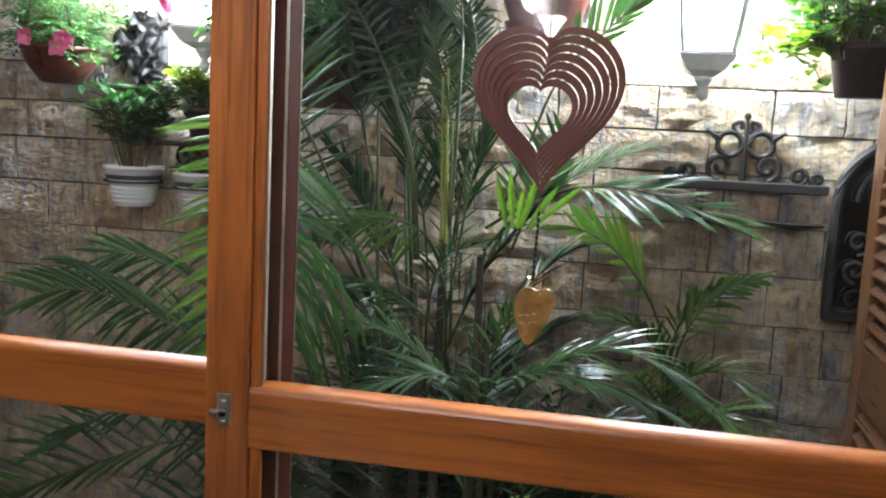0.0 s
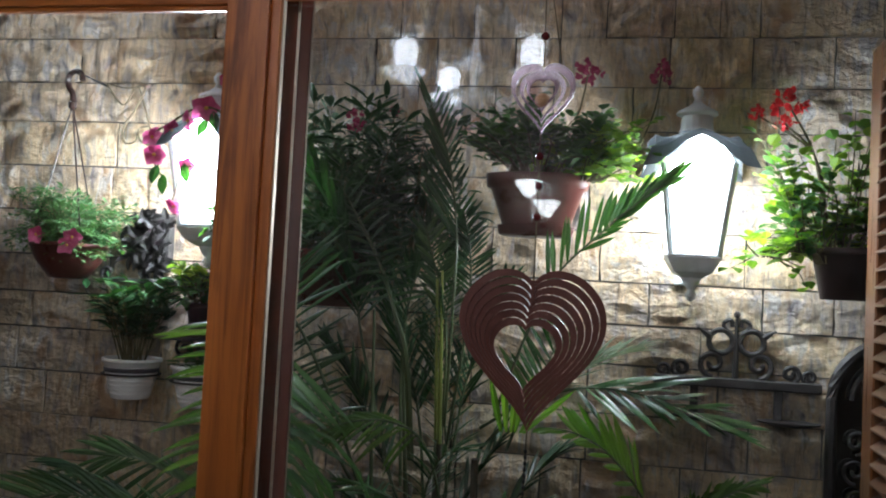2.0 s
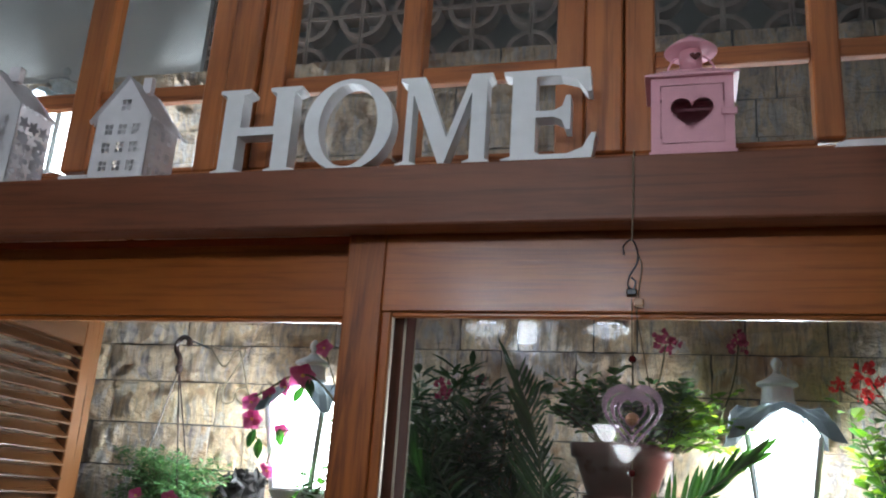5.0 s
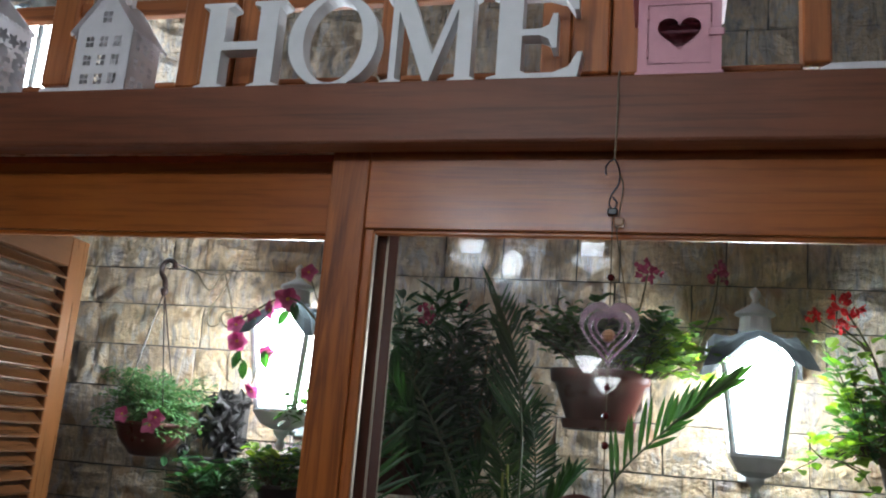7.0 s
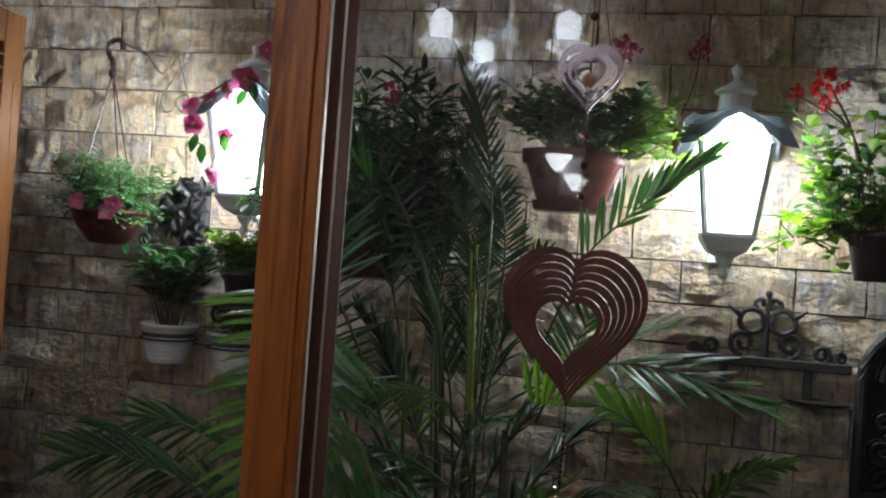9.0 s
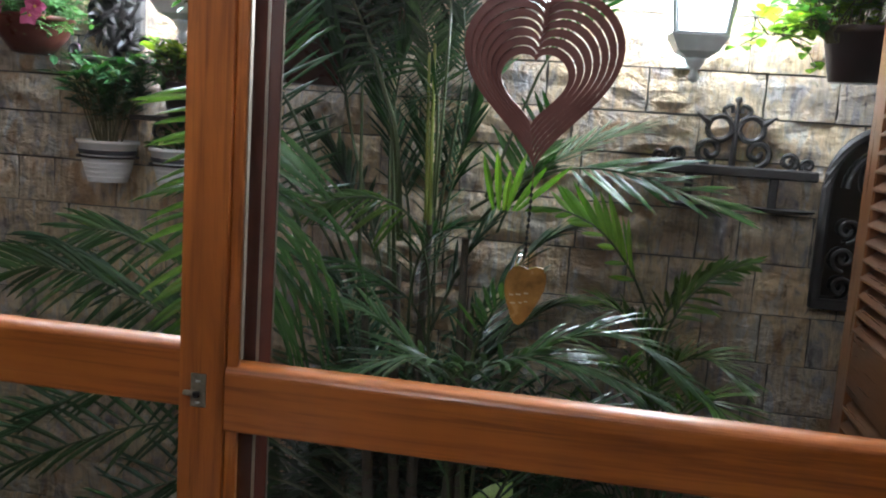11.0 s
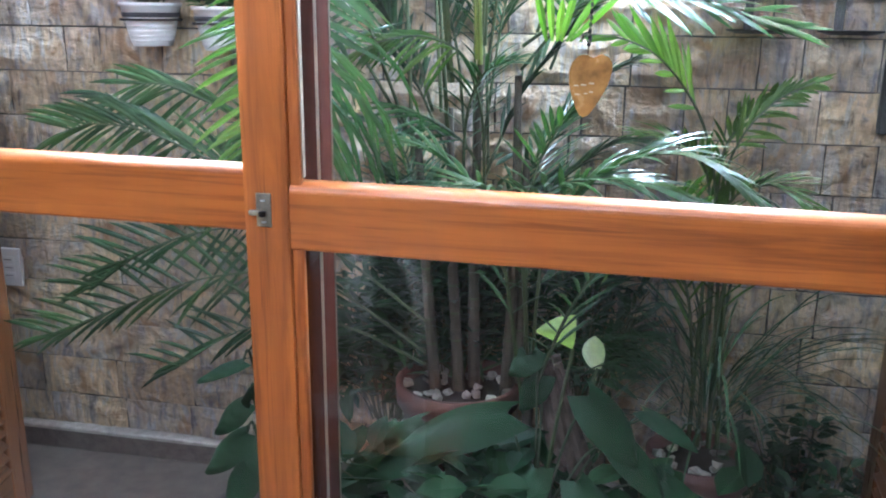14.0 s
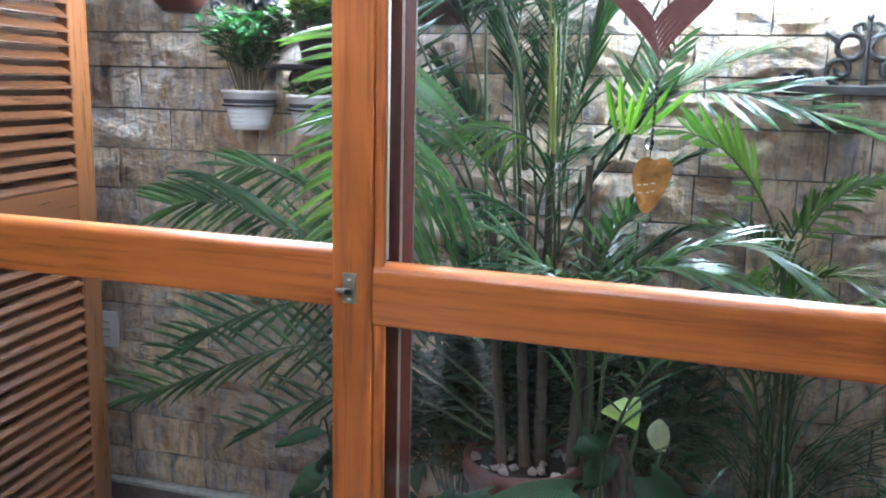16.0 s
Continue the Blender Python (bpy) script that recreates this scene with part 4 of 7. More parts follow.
def hanging_basket():
    x, y = -0.975, 1.02
    rng = random.Random(5)
    t = thing("hanging_basket", (x, y, 1.595), "brown hanging basket with feathery green plant and pink flowers", "hanging basket")
    part("bowl", lathed((x, y, 1.592), [(0.03, 0), (0.05, 0.004), (0.085, 0.05), (0.098, 0.085), (0.102, 0.086), (0.102, 0.096), (0.094, 0.096), (0.088, 0.08)], 28), BROWN_POT, t, "brown plastic bowl", True)
    part("soil", lathed((x, y, 1.675), [(0.0001, 0.004), (0.09, 0)], 18), SOIL, t)
    top = Vector((-1.005, 1.03, 2.075))
    for a in (radians(200), radians(320), radians(80)):
        part("cord", tubed([top, (x + 0.10 * math.cos(a), y + 0.10 * math.sin(a), 1.685)], 0.0022, 5), BROWN_PLASTIC, t)
    hook = [top, top + Vector((-0.002, 0, 0.03)), top + Vector((-0.016, 0, 0.052)), top + Vector((-0.017, 0, 0.078)), top + Vector((0.0, 0, 0.094)), top + Vector((0.02, 0, 0.088)), top + Vector((0.026, 0, 0.068))]
    part("hook", tubed(smooth_curve(hook, 24), 0.008, 8), BROWN_PLASTIC, t, "brown plastic hook")
    part("hub", lathed(top, [(0.004, -0.016), (0.011, -0.008), (0.012, 0.006), (0.006, 0.012)], 10), BROWN_PLASTIC, t)
    bush(rng, t, (x, y, 1.665), (0.19, 0.13, 0.17), 140, 30, (0.020, 0.0075), SAGE, (0.0, 1.0), 0.5, 0.0012)
    bush(rng, t, (x, y - 0.03, 1.675), (0.13, 0.10, 0.03), 40, 18, (0.017, 0.007), SAGE, (-1.2, 1.0), 0.5, 0.0012)
    for q in ((-1.008, 0.925, 1.705), (-0.902, 0.925, 1.702), (-0.912, 0.92, 1.680)):
        bloom(rng, t, q, 0.027, PETAL_PINK, 5, (0.2, -1, 0.1))


hanging_basket()
nail = thing("wall_nail", (-0.995, W - 0.01, 2.165), "small iron nail in the stone wall", "nail")
part("shank", tubed([(-0.985, 1.02, 2.162), (-0.985, W + 0.01, 2.158)], 0.003), IRON, nail)


def cord_bow():
    y = W - 0.02
    t = thing("jute_cord", (-0.86, y, 1.98), "thin jute cord tied in loops on the stone wall", "cord")
    a = smooth_curve([(-0.975, y, 2.16), (-0.92, y, 2.10), (-0.885, y, 2.15), (-0.855, y, 2.155), (-0.86, y, 2.13), (-0.885, y, 2.08), (-0.915, y, 2.03), (-0.905, y, 1.99), (-0.875, y, 1.995), (-0.87, y, 2.02)], 40)
    b = smooth_curve([(-0.872, y, 2.15), (-0.85, y, 2.09), (-0.83, y, 2.03), (-0.815, y, 2.0), (-0.83, y, 1.985), (-0.86, y, 2.0), (-0.865, y, 2.03), (-0.835, y, 2.04)], 36)
    part("strand", tubed(a, 0.0027, 5), CORD, t)
    part("strand", tubed(b, 0.0027, 5), CORD, t)
    part("strand", tubed(smooth_curve([(-0.985, y, 2.165), (-0.92, y, 2.15), (-0.87, y, 2.152)], 10), 0.002, 5), CORD, t)


cord_bow()


def leaf_relief():
    rng = random.Random(8)
    t = thing("leaf_sculpture", (-0.79, 1.12, 1.60), "dark metal wall ornament of many curled leaves on a small ledge", "wall ornament")
    bm = bmesh.new()
    for k in range(85):
        a, r = rng.uniform(0, 2 * math.pi), math.sqrt(rng.random())
        q = Vector((-0.79 + 0.07 * r * math.cos(a), 1.115 - 0.035 * (1 - r * r), 1.705 + 0.09 * r * math.sin(a)))
        d = Vector((rng.uniform(-1, 1), rng.uniform(-0.9, -0.1), rng.uniform(-1, 0.8)))
        oval_leaf(bm, q, d, Vector((0, -1, 0.3)), rng.uniform(0.035, 0.055), 0.022, 0.25, 0.4)
    bmesh.ops.solidify(bm, geom=bm.faces[:], thickness=0.0015)
    part("metal_leaves", bm, IRON, t, "dark curled metal leaves")
    part("backing", boxed((-0.845, 1.125, 1.62), (-0.735, W + 0.004, 1.79), 0.02, 2), IRON, t)
    part("ledge", boxed((-0.90, 1.075, 1.588), (-0.70, W + 0.004, 1.602), 0.004), IRON, t)
    part("curl", tubed(scroll(-0.90, 1.615, 0.020, 1.2, -math.pi / 2, -1, 1.09), 0.006), IRON, t)


leaf_relief()


def shelf_planter():
    """The dark pot with fresh leaves on an iron shelf under the left lantern."""
    rng = random.Random(21)
    t = thing("iron_shelf", (-0.60, 1.08, 1.44), "small black iron wall shelf with scrolled bracket", "wall shelf")
    part("board", boxed((-0.70, 1.0, 1.445), (-0.46, W + 0.004, 1.458), 0.003), IRON, t)
    for x in (-0.67, -0.49):
        part("bracket", tubed(scroll(x, 1.415, 0.028, 1.2, math.pi / 2, 1, 1.12), 0.005), IRON, t)
    q = thing("potted_plant", (-0.58, 1.075, 1.458), "dark pot with dense fresh green leaves on the iron shelf", "potted plant")
    part("pot", lathed((-0.58, 1.075, 1.458), [(0.045, 0), (0.062, 0.075), (0.068, 0.076), (0.068, 0.088), (0.06, 0.086)], 24), DARK_POT, q, smooth=True)
    part("soil", lathed((-0.58, 1.075, 1.535), [(0.0001, 0.003), (0.06, 0)], 14), SOIL, q)
    bush(rng, q, (-0.58, 1.05, 1.53), (0.115, 0.08, 0.13), 26, 16, (0.034, 0.02), SMALL, (0.0, 1.0), 0.5)
    bush(rng, q, (-0.60, 1.03, 1.55), (0.09, 0.05, 0.12), 8, 9, (0.036, 0.022), FRESH, (0.5, 1.0), 0.4)


shelf_planter()


def trough(x0, x1, z0, z1, y, label, mat):
    t = thing("wall_trough", ((x0 + x1) / 2, y, z0), label, "planter")
    bm = bmesh.new()
    xm, w = (x0 + x1) / 2, (x1 - x0) / 2
    lathe(bm, (xm, y, z0), [(0.60 * w, 0), (0.64 * w, 0.004), (0.88 * w, (z1 - z0) * 0.72), (0.97 * w, (z1 - z0) * 0.76), (w, z1 - z0), (0.93 * w, z1 - z0), (0.9 * w, (z1 - z0) * 0.86)], 32, sy=0.6)
    part("pot", bm, mat, t, "", True)
    part("saucer", lathed((xm, y, z0 - 0.02), [(0.58 * w, 0), (0.70 * w, 0.004), (0.74 * w, 0.026), (0.70 * w, 0.026), (0.62 * w, 0.012)], 32, sy=0.6), mat, t)
    part("soil", lathed((xm, y, z1 - 0.022), [(0.0001, 0.003), (0.9 * w, 0)], 24, sy=0.6), SOIL, t)
    for dx in (-0.4, 0.4):
        part("hanger", tubed([(xm + dx * w, y + 0.5 * w, z1 - 0.03), (xm + dx * w, W, z1 - 0.02)], 0.005), IRON, t)
    return t


rng = random.Random(31)
t = trough(0.170, 0.425, 1.775, 1.905, 0.98, "brown terracotta trough with leafy geranium by the lantern", BROWN_POT)
ends = bush(rng, t, (0.30, 0.98, 1.89), (0.20, 0.12, 0.19), 90, 15, (0.030, 0.027), SMALL, (0.2, 1.0), 0.3)
bush(rng, t, (0.40, 0.96, 1.89), (0.17, 0.09, 0.16), 34, 12, (0.028, 0.027), FRESH, (0.05, 0.95), 0.3, lean=(0.07, 0, 0))
for q in ((0.405, 1.05, 2.173), (0.585, 1.06, 2.179)):
    part("stalk", tubed(smooth_curve([(q[0] - 0.05, 1.0, 1.98), (q[0] - 0.015, 1.02, 2.08), q], 8), 0.0022, 5), TWIG, t)
    cluster(rng, t, q, 0.031, 22, PETAL_DEEP)

t = thing("wall_geranium", (1.02, 1.02, 1.64), "dark wall pot with tall geranium bearing red flower heads", "potted plant")
part("pot", lathed((1.02, 1.03, 1.64), [(0.055, 0), (0.075, 0.10), (0.082, 0.101), (0.082, 0.118), (0.072, 0.114)], 26), DARK_POT, t, smooth=True)
part("soil", lathed((1.02, 1.03, 1.748), [(0.0001, 0.003), (0.072, 0)], 14), SOIL, t)
part("hanger", tubed([(1.02, 1.10, 1.74), (1.02, W, 1.745)], 0.005), IRON, t)
bush(rng, t, (0.99, 1.0, 1.72), (0.20, 0.13, 0.34), 52, 10, (0.034, 0.032), FRESH, (-0.05, 1.0), 0.25)
bush(rng, t, (0.93, 0.99, 1.74), (0.15, 0.10, 0.26), 24, 8, (0.030, 0.028), SMALL, (0.0, 1.0), 0.25)
bush(rng, t, (0.82, 0.98, 1.73), (0.12, 0.06, 0.08), 10, 6, (0.032, 0.030), FRESH, (-1.0, 1.0), 0.2)
for q in ((0.869, 0.965, 2.080), (0.796, 0.97, 2.062), (0.860, 0.97, 2.040)):
    part("stalk", tubed(smooth_curve([(0.97, 1.0, 1.80), (0.93, 0.98, 1.97), q], 8), 0.0026, 5), TWIG, t)
    cluster(rng, t, q, 0.036 if q[0] > 0.865 else 0.02, 20, PETAL_RED)


def mandevilla():
    """The climber with pink trumpets before the left lantern."""
    rng = random.Random(17)
    t = thing("flowering_climber", (-0.52, 1.04, 1.79), "thin climber with pink trumpet flowers in front of the lantern", "climbing plant")
    part("pot", lathed((-0.40, 1.06, 1.62), [(0.05, 0), (0.07, 0.10), (0.076, 0.101), (0.076, 0.115), (0.066, 0.11)], 24), DARK_POT, t, smooth=True)
    part("soil", lathed((-0.40, 1.06, 1.724), [(0.0001, 0.003), (0.066, 0)], 14), SOIL, t)
    part("hanger", tubed([(-0.40, 1.12, 1.70), (-0.40, W, 1.705)], 0.005), IRON, t)
    part("vine", tubed(smooth_curve([(-0.40, 1.04, 1.73), (-0.43, 0.98, 1.92), (-0.50, 0.93, 2.03), (-0.57, 0.925, 2.05), (-0.65, 0.93, 2.01), (-0.70, 0.93, 1.97), (-0.685, 0.93, 1.90), (-0.655, 0.93, 1.86)], 30), 0.003, 5), TWIG, t)
    part("vine", tubed(smooth_curve([(-0.41, 1.04, 1.73), (-0.48, 0.96, 1.86), (-0.56, 0.93, 1.90), (-0.61, 0.93, 1.88), (-0.63, 0.93, 1.81)], 18), 0.0025, 5), TWIG, t)
    part("vine", tubed(smooth_curve([(-0.43, 0.98, 1.90), (-0.47, 0.95, 2.04), (-0.509, 0.95, 2.13)], 12), 0.002, 5), TWIG, t)
    for q, r, face in (((-0.554, 0.925, 2.055), 0.033, (0.3, -1, 0.3)), ((-0.60, 0.925, 2.025), 0.023, (-0.5, -0.8, -0.3)), ((-0.646, 0.925, 2.0), 0.022, (0.6, -0.7, -0.5)), ((-0.698, 0.925, 1.978), 0.026, (0.1, -1, 0.4)),
                       ((-0.690, 0.925, 1.935), 0.028, (0.2, -1, -0.1)), ((-0.602, 0.925, 1.908), 0.021, (0.7, -0.7, -0.5)), ((-0.626, 0.925, 1.803), 0.022, (-0.3, -0.7, -0.6)), ((-0.509, 0.945, 2.137), 0.023, (0.0, -1, 0.2))):
        bloom(rng, t, (q[0] + 0.004, q[1], q[2] - 0.009), r * 1.22, PETAL_PINK, 5, face)
    leaves = bmesh.new()
    for q, d in (((-0.655, 0.92, 1.875), (0.1, -0.2, -1)), ((-0.53, 0.92, 2.04), (0.4, -0.3, -1)), ((-0.60, 0.92, 1.905), (0.3, -0.2, -1)), ((-0.67, 0.92, 1.90), (-0.2, -0.3, -1)), ((-0.54, 0.92, 2.02), (-0.5, -0.3, -1))):
        oval_leaf(leaves, Vector(q), Vector(d), Vector((0.2, -1, 0.3)), 0.055, 0.026)
    part("foliage", leaves, DARK_LEAF, t)
    bush(rng, t, (-0.43, 1.03, 1.76), (0.08, 0.07, 0.34), 24, 10, (0.042, 0.022), SMALL, (0.0, 1.0), 0.3)
    bush(rng, t, (-0.50, 0.96, 1.74), (0.05, 0.03, 0.16), 9, 6, (0.034, 0.02), SMALL, (-0.2, 1.0), 0.3)


mandevilla()

t = thing("wall_planter", (-0.225, 0.99, 1.56), "red-brown wall pot with dense narrow dark leaves", "planter")
part("pot", lathed((-0.225, 1.0, 1.56), [(0.075, 0), (0.092, 0.115), (0.10, 0.116), (0.10, 0.14), (0.088, 0.136)], 28), BROWN_POT, t, smooth=True)
part("soil", lathed((-0.225, 1.0, 1.69), [(0.0001, 0.003), (0.09, 0)], 14), SOIL, t)
part("hanger", tubed([(-0.225, 1.09, 1.68), (-0.225, W, 1.685)], 0.005), IRON, t)
bush(rng, t, (-0.20, 0.96, 1.67), (0.20, 0.13, 0.44), 75, 18, (0.066, 0.018), DARK_LEAF, (-0.15, 1.0), 0.3)
bush(rng, t, (-0.03, 0.99, 1.68), (0.20, 0.10, 0.38), 60, 15, (0.05, 0.02), DARK_LEAF, (-0.2, 1.0), 0.3)
for q in ((-0.155, 0.93, 2.028), (-0.061, 0.95, 2.056)):
    cluster(rng, t, q, 0.03 if q[0] < -0.1 else 0.014, 14, PETAL_DEEP)

# ---------------------------------------------------------------- garden, on the ground
def clay_pot(x, y, top, R, label, mat, category="potted palm", name="potted_palm", pebbles=60, seed=1):
    rng = random.Random(seed)
    t = thing(name, (x, y, -0.004), label, category, "potted palms" if name == "potted_palm" else "")
    h = top + 0.004
    part("pot", lathed((x, y, -0.004), [(R * 0.66, 0), (R * 0.69, 0.006), (R * 0.9, h - 0.055), (R * 0.99, h - 0.054), (R, h), (R * 0.91, h), (R * 0.88, h - 0.04)], 36), mat, t, "", True)
    part("soil", lathed((x, y, top - 0.035), [(0.0001, 0.008), (R * 0.6, 0.004), (R * 0.9, 0)], 20), SOIL, t)
    for k in range(pebbles):
        a, r = rng.uniform(0, 2 * math.pi), R * 0.82 * math.sqrt(rng.uniform(0.12, 1))
        s = rng.uniform(0.008, 0.017)
        bm = bmesh.new()
        bmesh.ops.create_icosphere(bm, subdivisions=1, radius=s)
        for v in bm.verts:
            v.co = Vector((v.co.x * rng.uniform(0.8, 1.2), v.co.y * rng.uniform(0.7, 1.1), v.co.z * 0.7)) + Vector((x + r * math.cos(a), y + r * math.sin(a), top - 0.026 + rng.uniform(0, 0.012)))
        part("pebble", bm, PEBBLE, t)
    return t


rng = random.Random(41)
palm = clay_pot(0.065, 0.90, 0.485, 0.155, "tall areca palm with arching fronds in a terracotta pot of pebbles", CLAY, pebbles=30, seed=2)
for dx, dy, top in ((-0.058, 0.0, (-0.03, 0.86, 1.10)), (0.002, 0.0, (0.04, 0.88, 1.16)), (0.035, 0.03, (0.112, 0.86, 1.28)), (0.118, 0.0, (0.20, 0.82, 1.24)), (0.145, 0.02, (0.22, 0.86, 1.05))):
    b = (0.065 + dx, 0.90 + dy, 0.45)
    c = smooth_curve([b, Vector(b).lerp(Vector(top), 0.5) + Vector((rng.uniform(-0.01, 0.01), 0, 0)), top], 10)
    s = part("cane", tubed(c, 0.0155, 8, 0.008), BARK, palm, "grey ringed cane")
    for k in range(2, 9):
        part("ring", tubed([c[k] + Vector((0, 0, -0.002)), c[k] + Vector((0, 0, 0.002))], 0.0162 - 0.0007 * k, 8), CANE, s)
F = lambda pts, pairs, L, w, dr, **k: add_frond(rng, palm, pts, pairs, L, w, dr, **k)
C = lambda pts, sides, w, mat, **k: comb_frond(rng, palm, pts, sides, w, mat, **k)
FACE = (0.0, -1.0, 0.35)
# the frond that hangs down behind the stile, its leaflets out to both sides
DROOP = [(-0.04, 0.82, 1.10), (-0.12, 0.68, 1.42), (-0.165, 0.56, 1.56), (-0.190, 0.49, 1.52), (-0.20, 0.46, 1.38), (-0.215, 0.44, 1.20), (-0.22, 0.44, 1.05)]
C(DROOP, [(0.48, 0.99, 25, (-1, 0.2, 0.10), (-0.8, 0.1, -0.55), 0.23, 0.18, 0.4, (0.1, -1, 0.5))], 0.0125, PALM_FRONT, loose=0.6)
C(DROOP, [(0.48, 0.72, 12, (1, -0.02, -0.85), (1, -0.02, -0.35), 0.26, 0.22, 0.2, (0.2, -0.95, 0.21))], 0.011, PALM_SHINE, fold=0.04, loose=0.3)
C(DROOP, [(0.72, 0.86, 19, (1, -0.05, 0.75), (0.75, -0.1, 0.1), 0.41, 0.33, 3.9, FACE)], 0.0095, PALM_SHINE, loose=0.4)
C([(-0.04, 0.82, 1.10), (-0.13, 0.72, 1.30), (-0.19, 0.62, 1.38), (-0.22, 0.56, 1.30), (-0.235, 0.53, 1.12)],
  [(0.45, 0.99, 10, (-1, 0.2, -0.05), (-0.8, 0.1, -0.6), 0.22, 0.17, 0.5, (0.1, -1, 0.5)), (0.6, 0.99, 7, (1, 0.1, 0.2), (0.4, 0, -0.6), 0.22, 0.20, 3.0, FACE)], 0.014, PALM, loose=0.6)
# the slanting blue-green leaflets over it
C([(-0.22, 0.80, 1.26), (-0.235, 0.77, 1.40), (-0.225, 0.74, 1.56), (-0.19, 0.72, 1.68)],
  [(0.05, 0.98, 24, (1, -0.1, 0.55), (1, -0.1, 0.95), 0.21, 0.15, 0.2, (0.25, -1, 0.3)), (0.05, 0.98, 14, (-1, 0, 0.4), (-0.7, 0, 1), 0.18, 0.14, 0.3, FACE)], 0.009, PALM_DARK)
# fronds to the left with fine leaflets
for k, (pts, n, L) in enumerate((([(-0.02, 0.82, 0.90), (-0.22, 0.70, 0.98), (-0.38, 0.61, 1.05), (-0.53, 0.58, 1.12), (-0.64, 0.57, 1.135), (-0.70, 0.56, 1.12)], 19, 0.19),
                  ([(-0.02, 0.82, 0.85), (-0.22, 0.70, 0.97), (-0.40, 0.63, 1.06), (-0.52, 0.60, 1.14), (-0.62, 0.58, 1.20)], 22, 0.17),
                  ([(-0.02, 0.82, 0.86), (-0.20, 0.72, 1.02), (-0.36, 0.66, 1.14), (-0.48, 0.62, 1.21), (-0.56, 0.60, 1.22)], 20, 0.17),
                  ([(0.0, 0.82, 0.66), (-0.20, 0.70, 0.86), (-0.38, 0.63, 0.91), (-0.56, 0.59, 0.86), (-0.70, 0.57, 0.76)], 19, 0.20),
                  ([(0.0, 0.82, 0.58), (-0.22, 0.70, 0.78), (-0.42, 0.62, 0.80), (-0.64, 0.58, 0.72), (-0.80, 0.56, 0.64)], 20, 0.20),
                  ([(0.0, 0.82, 0.55), (-0.18, 0.70, 0.68), (-0.36, 0.62, 0.68), (-0.52, 0.58, 0.58)], 16, 0.18))):
    C(pts, [(0.28, 0.99, n, (-0.6, -0.05, 0.8), (-1, 0, 0.25), L * 0.9, L * 0.7, 0.35, (0.1, -1, 0.5)), (0.28, 0.99, n, (-0.7, -0.1, -0.75), (-1, 0, -0.25), L, L * 0.7, 0.45, (0.1, -1, 0.5))], 0.0105, PALM_DARK if k % 2 else PALM)
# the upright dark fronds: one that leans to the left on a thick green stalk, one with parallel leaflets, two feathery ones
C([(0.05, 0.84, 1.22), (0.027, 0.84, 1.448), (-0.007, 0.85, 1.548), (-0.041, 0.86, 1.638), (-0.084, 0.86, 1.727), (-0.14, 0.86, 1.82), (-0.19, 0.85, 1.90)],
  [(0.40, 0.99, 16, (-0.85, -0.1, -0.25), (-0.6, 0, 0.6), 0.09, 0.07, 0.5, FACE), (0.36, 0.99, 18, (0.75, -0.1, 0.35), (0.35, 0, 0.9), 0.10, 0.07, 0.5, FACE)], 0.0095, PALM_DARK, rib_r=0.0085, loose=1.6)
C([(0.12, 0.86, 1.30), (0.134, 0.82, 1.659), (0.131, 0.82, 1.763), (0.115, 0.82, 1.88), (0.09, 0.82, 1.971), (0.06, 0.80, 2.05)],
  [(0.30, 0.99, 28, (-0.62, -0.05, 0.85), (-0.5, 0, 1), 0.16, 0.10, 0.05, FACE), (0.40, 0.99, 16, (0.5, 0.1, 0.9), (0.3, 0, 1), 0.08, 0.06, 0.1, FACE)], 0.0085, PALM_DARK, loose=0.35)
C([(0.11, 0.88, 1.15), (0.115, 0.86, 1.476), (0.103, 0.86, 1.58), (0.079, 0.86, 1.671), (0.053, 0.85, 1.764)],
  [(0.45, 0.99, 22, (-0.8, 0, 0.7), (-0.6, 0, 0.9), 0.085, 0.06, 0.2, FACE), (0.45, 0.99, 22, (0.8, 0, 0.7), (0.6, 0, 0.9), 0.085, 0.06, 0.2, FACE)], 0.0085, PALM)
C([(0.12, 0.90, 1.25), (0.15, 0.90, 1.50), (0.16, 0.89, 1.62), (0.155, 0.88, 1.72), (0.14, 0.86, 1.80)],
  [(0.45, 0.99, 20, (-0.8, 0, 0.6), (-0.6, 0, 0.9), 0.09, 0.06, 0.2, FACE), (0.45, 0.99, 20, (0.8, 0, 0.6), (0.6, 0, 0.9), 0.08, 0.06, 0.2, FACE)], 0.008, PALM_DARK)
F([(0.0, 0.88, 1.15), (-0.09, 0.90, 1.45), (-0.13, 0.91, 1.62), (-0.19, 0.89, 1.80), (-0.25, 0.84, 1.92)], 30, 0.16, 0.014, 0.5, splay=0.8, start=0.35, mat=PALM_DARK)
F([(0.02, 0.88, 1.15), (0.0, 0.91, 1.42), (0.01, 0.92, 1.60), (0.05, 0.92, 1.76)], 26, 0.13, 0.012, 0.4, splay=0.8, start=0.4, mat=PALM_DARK)
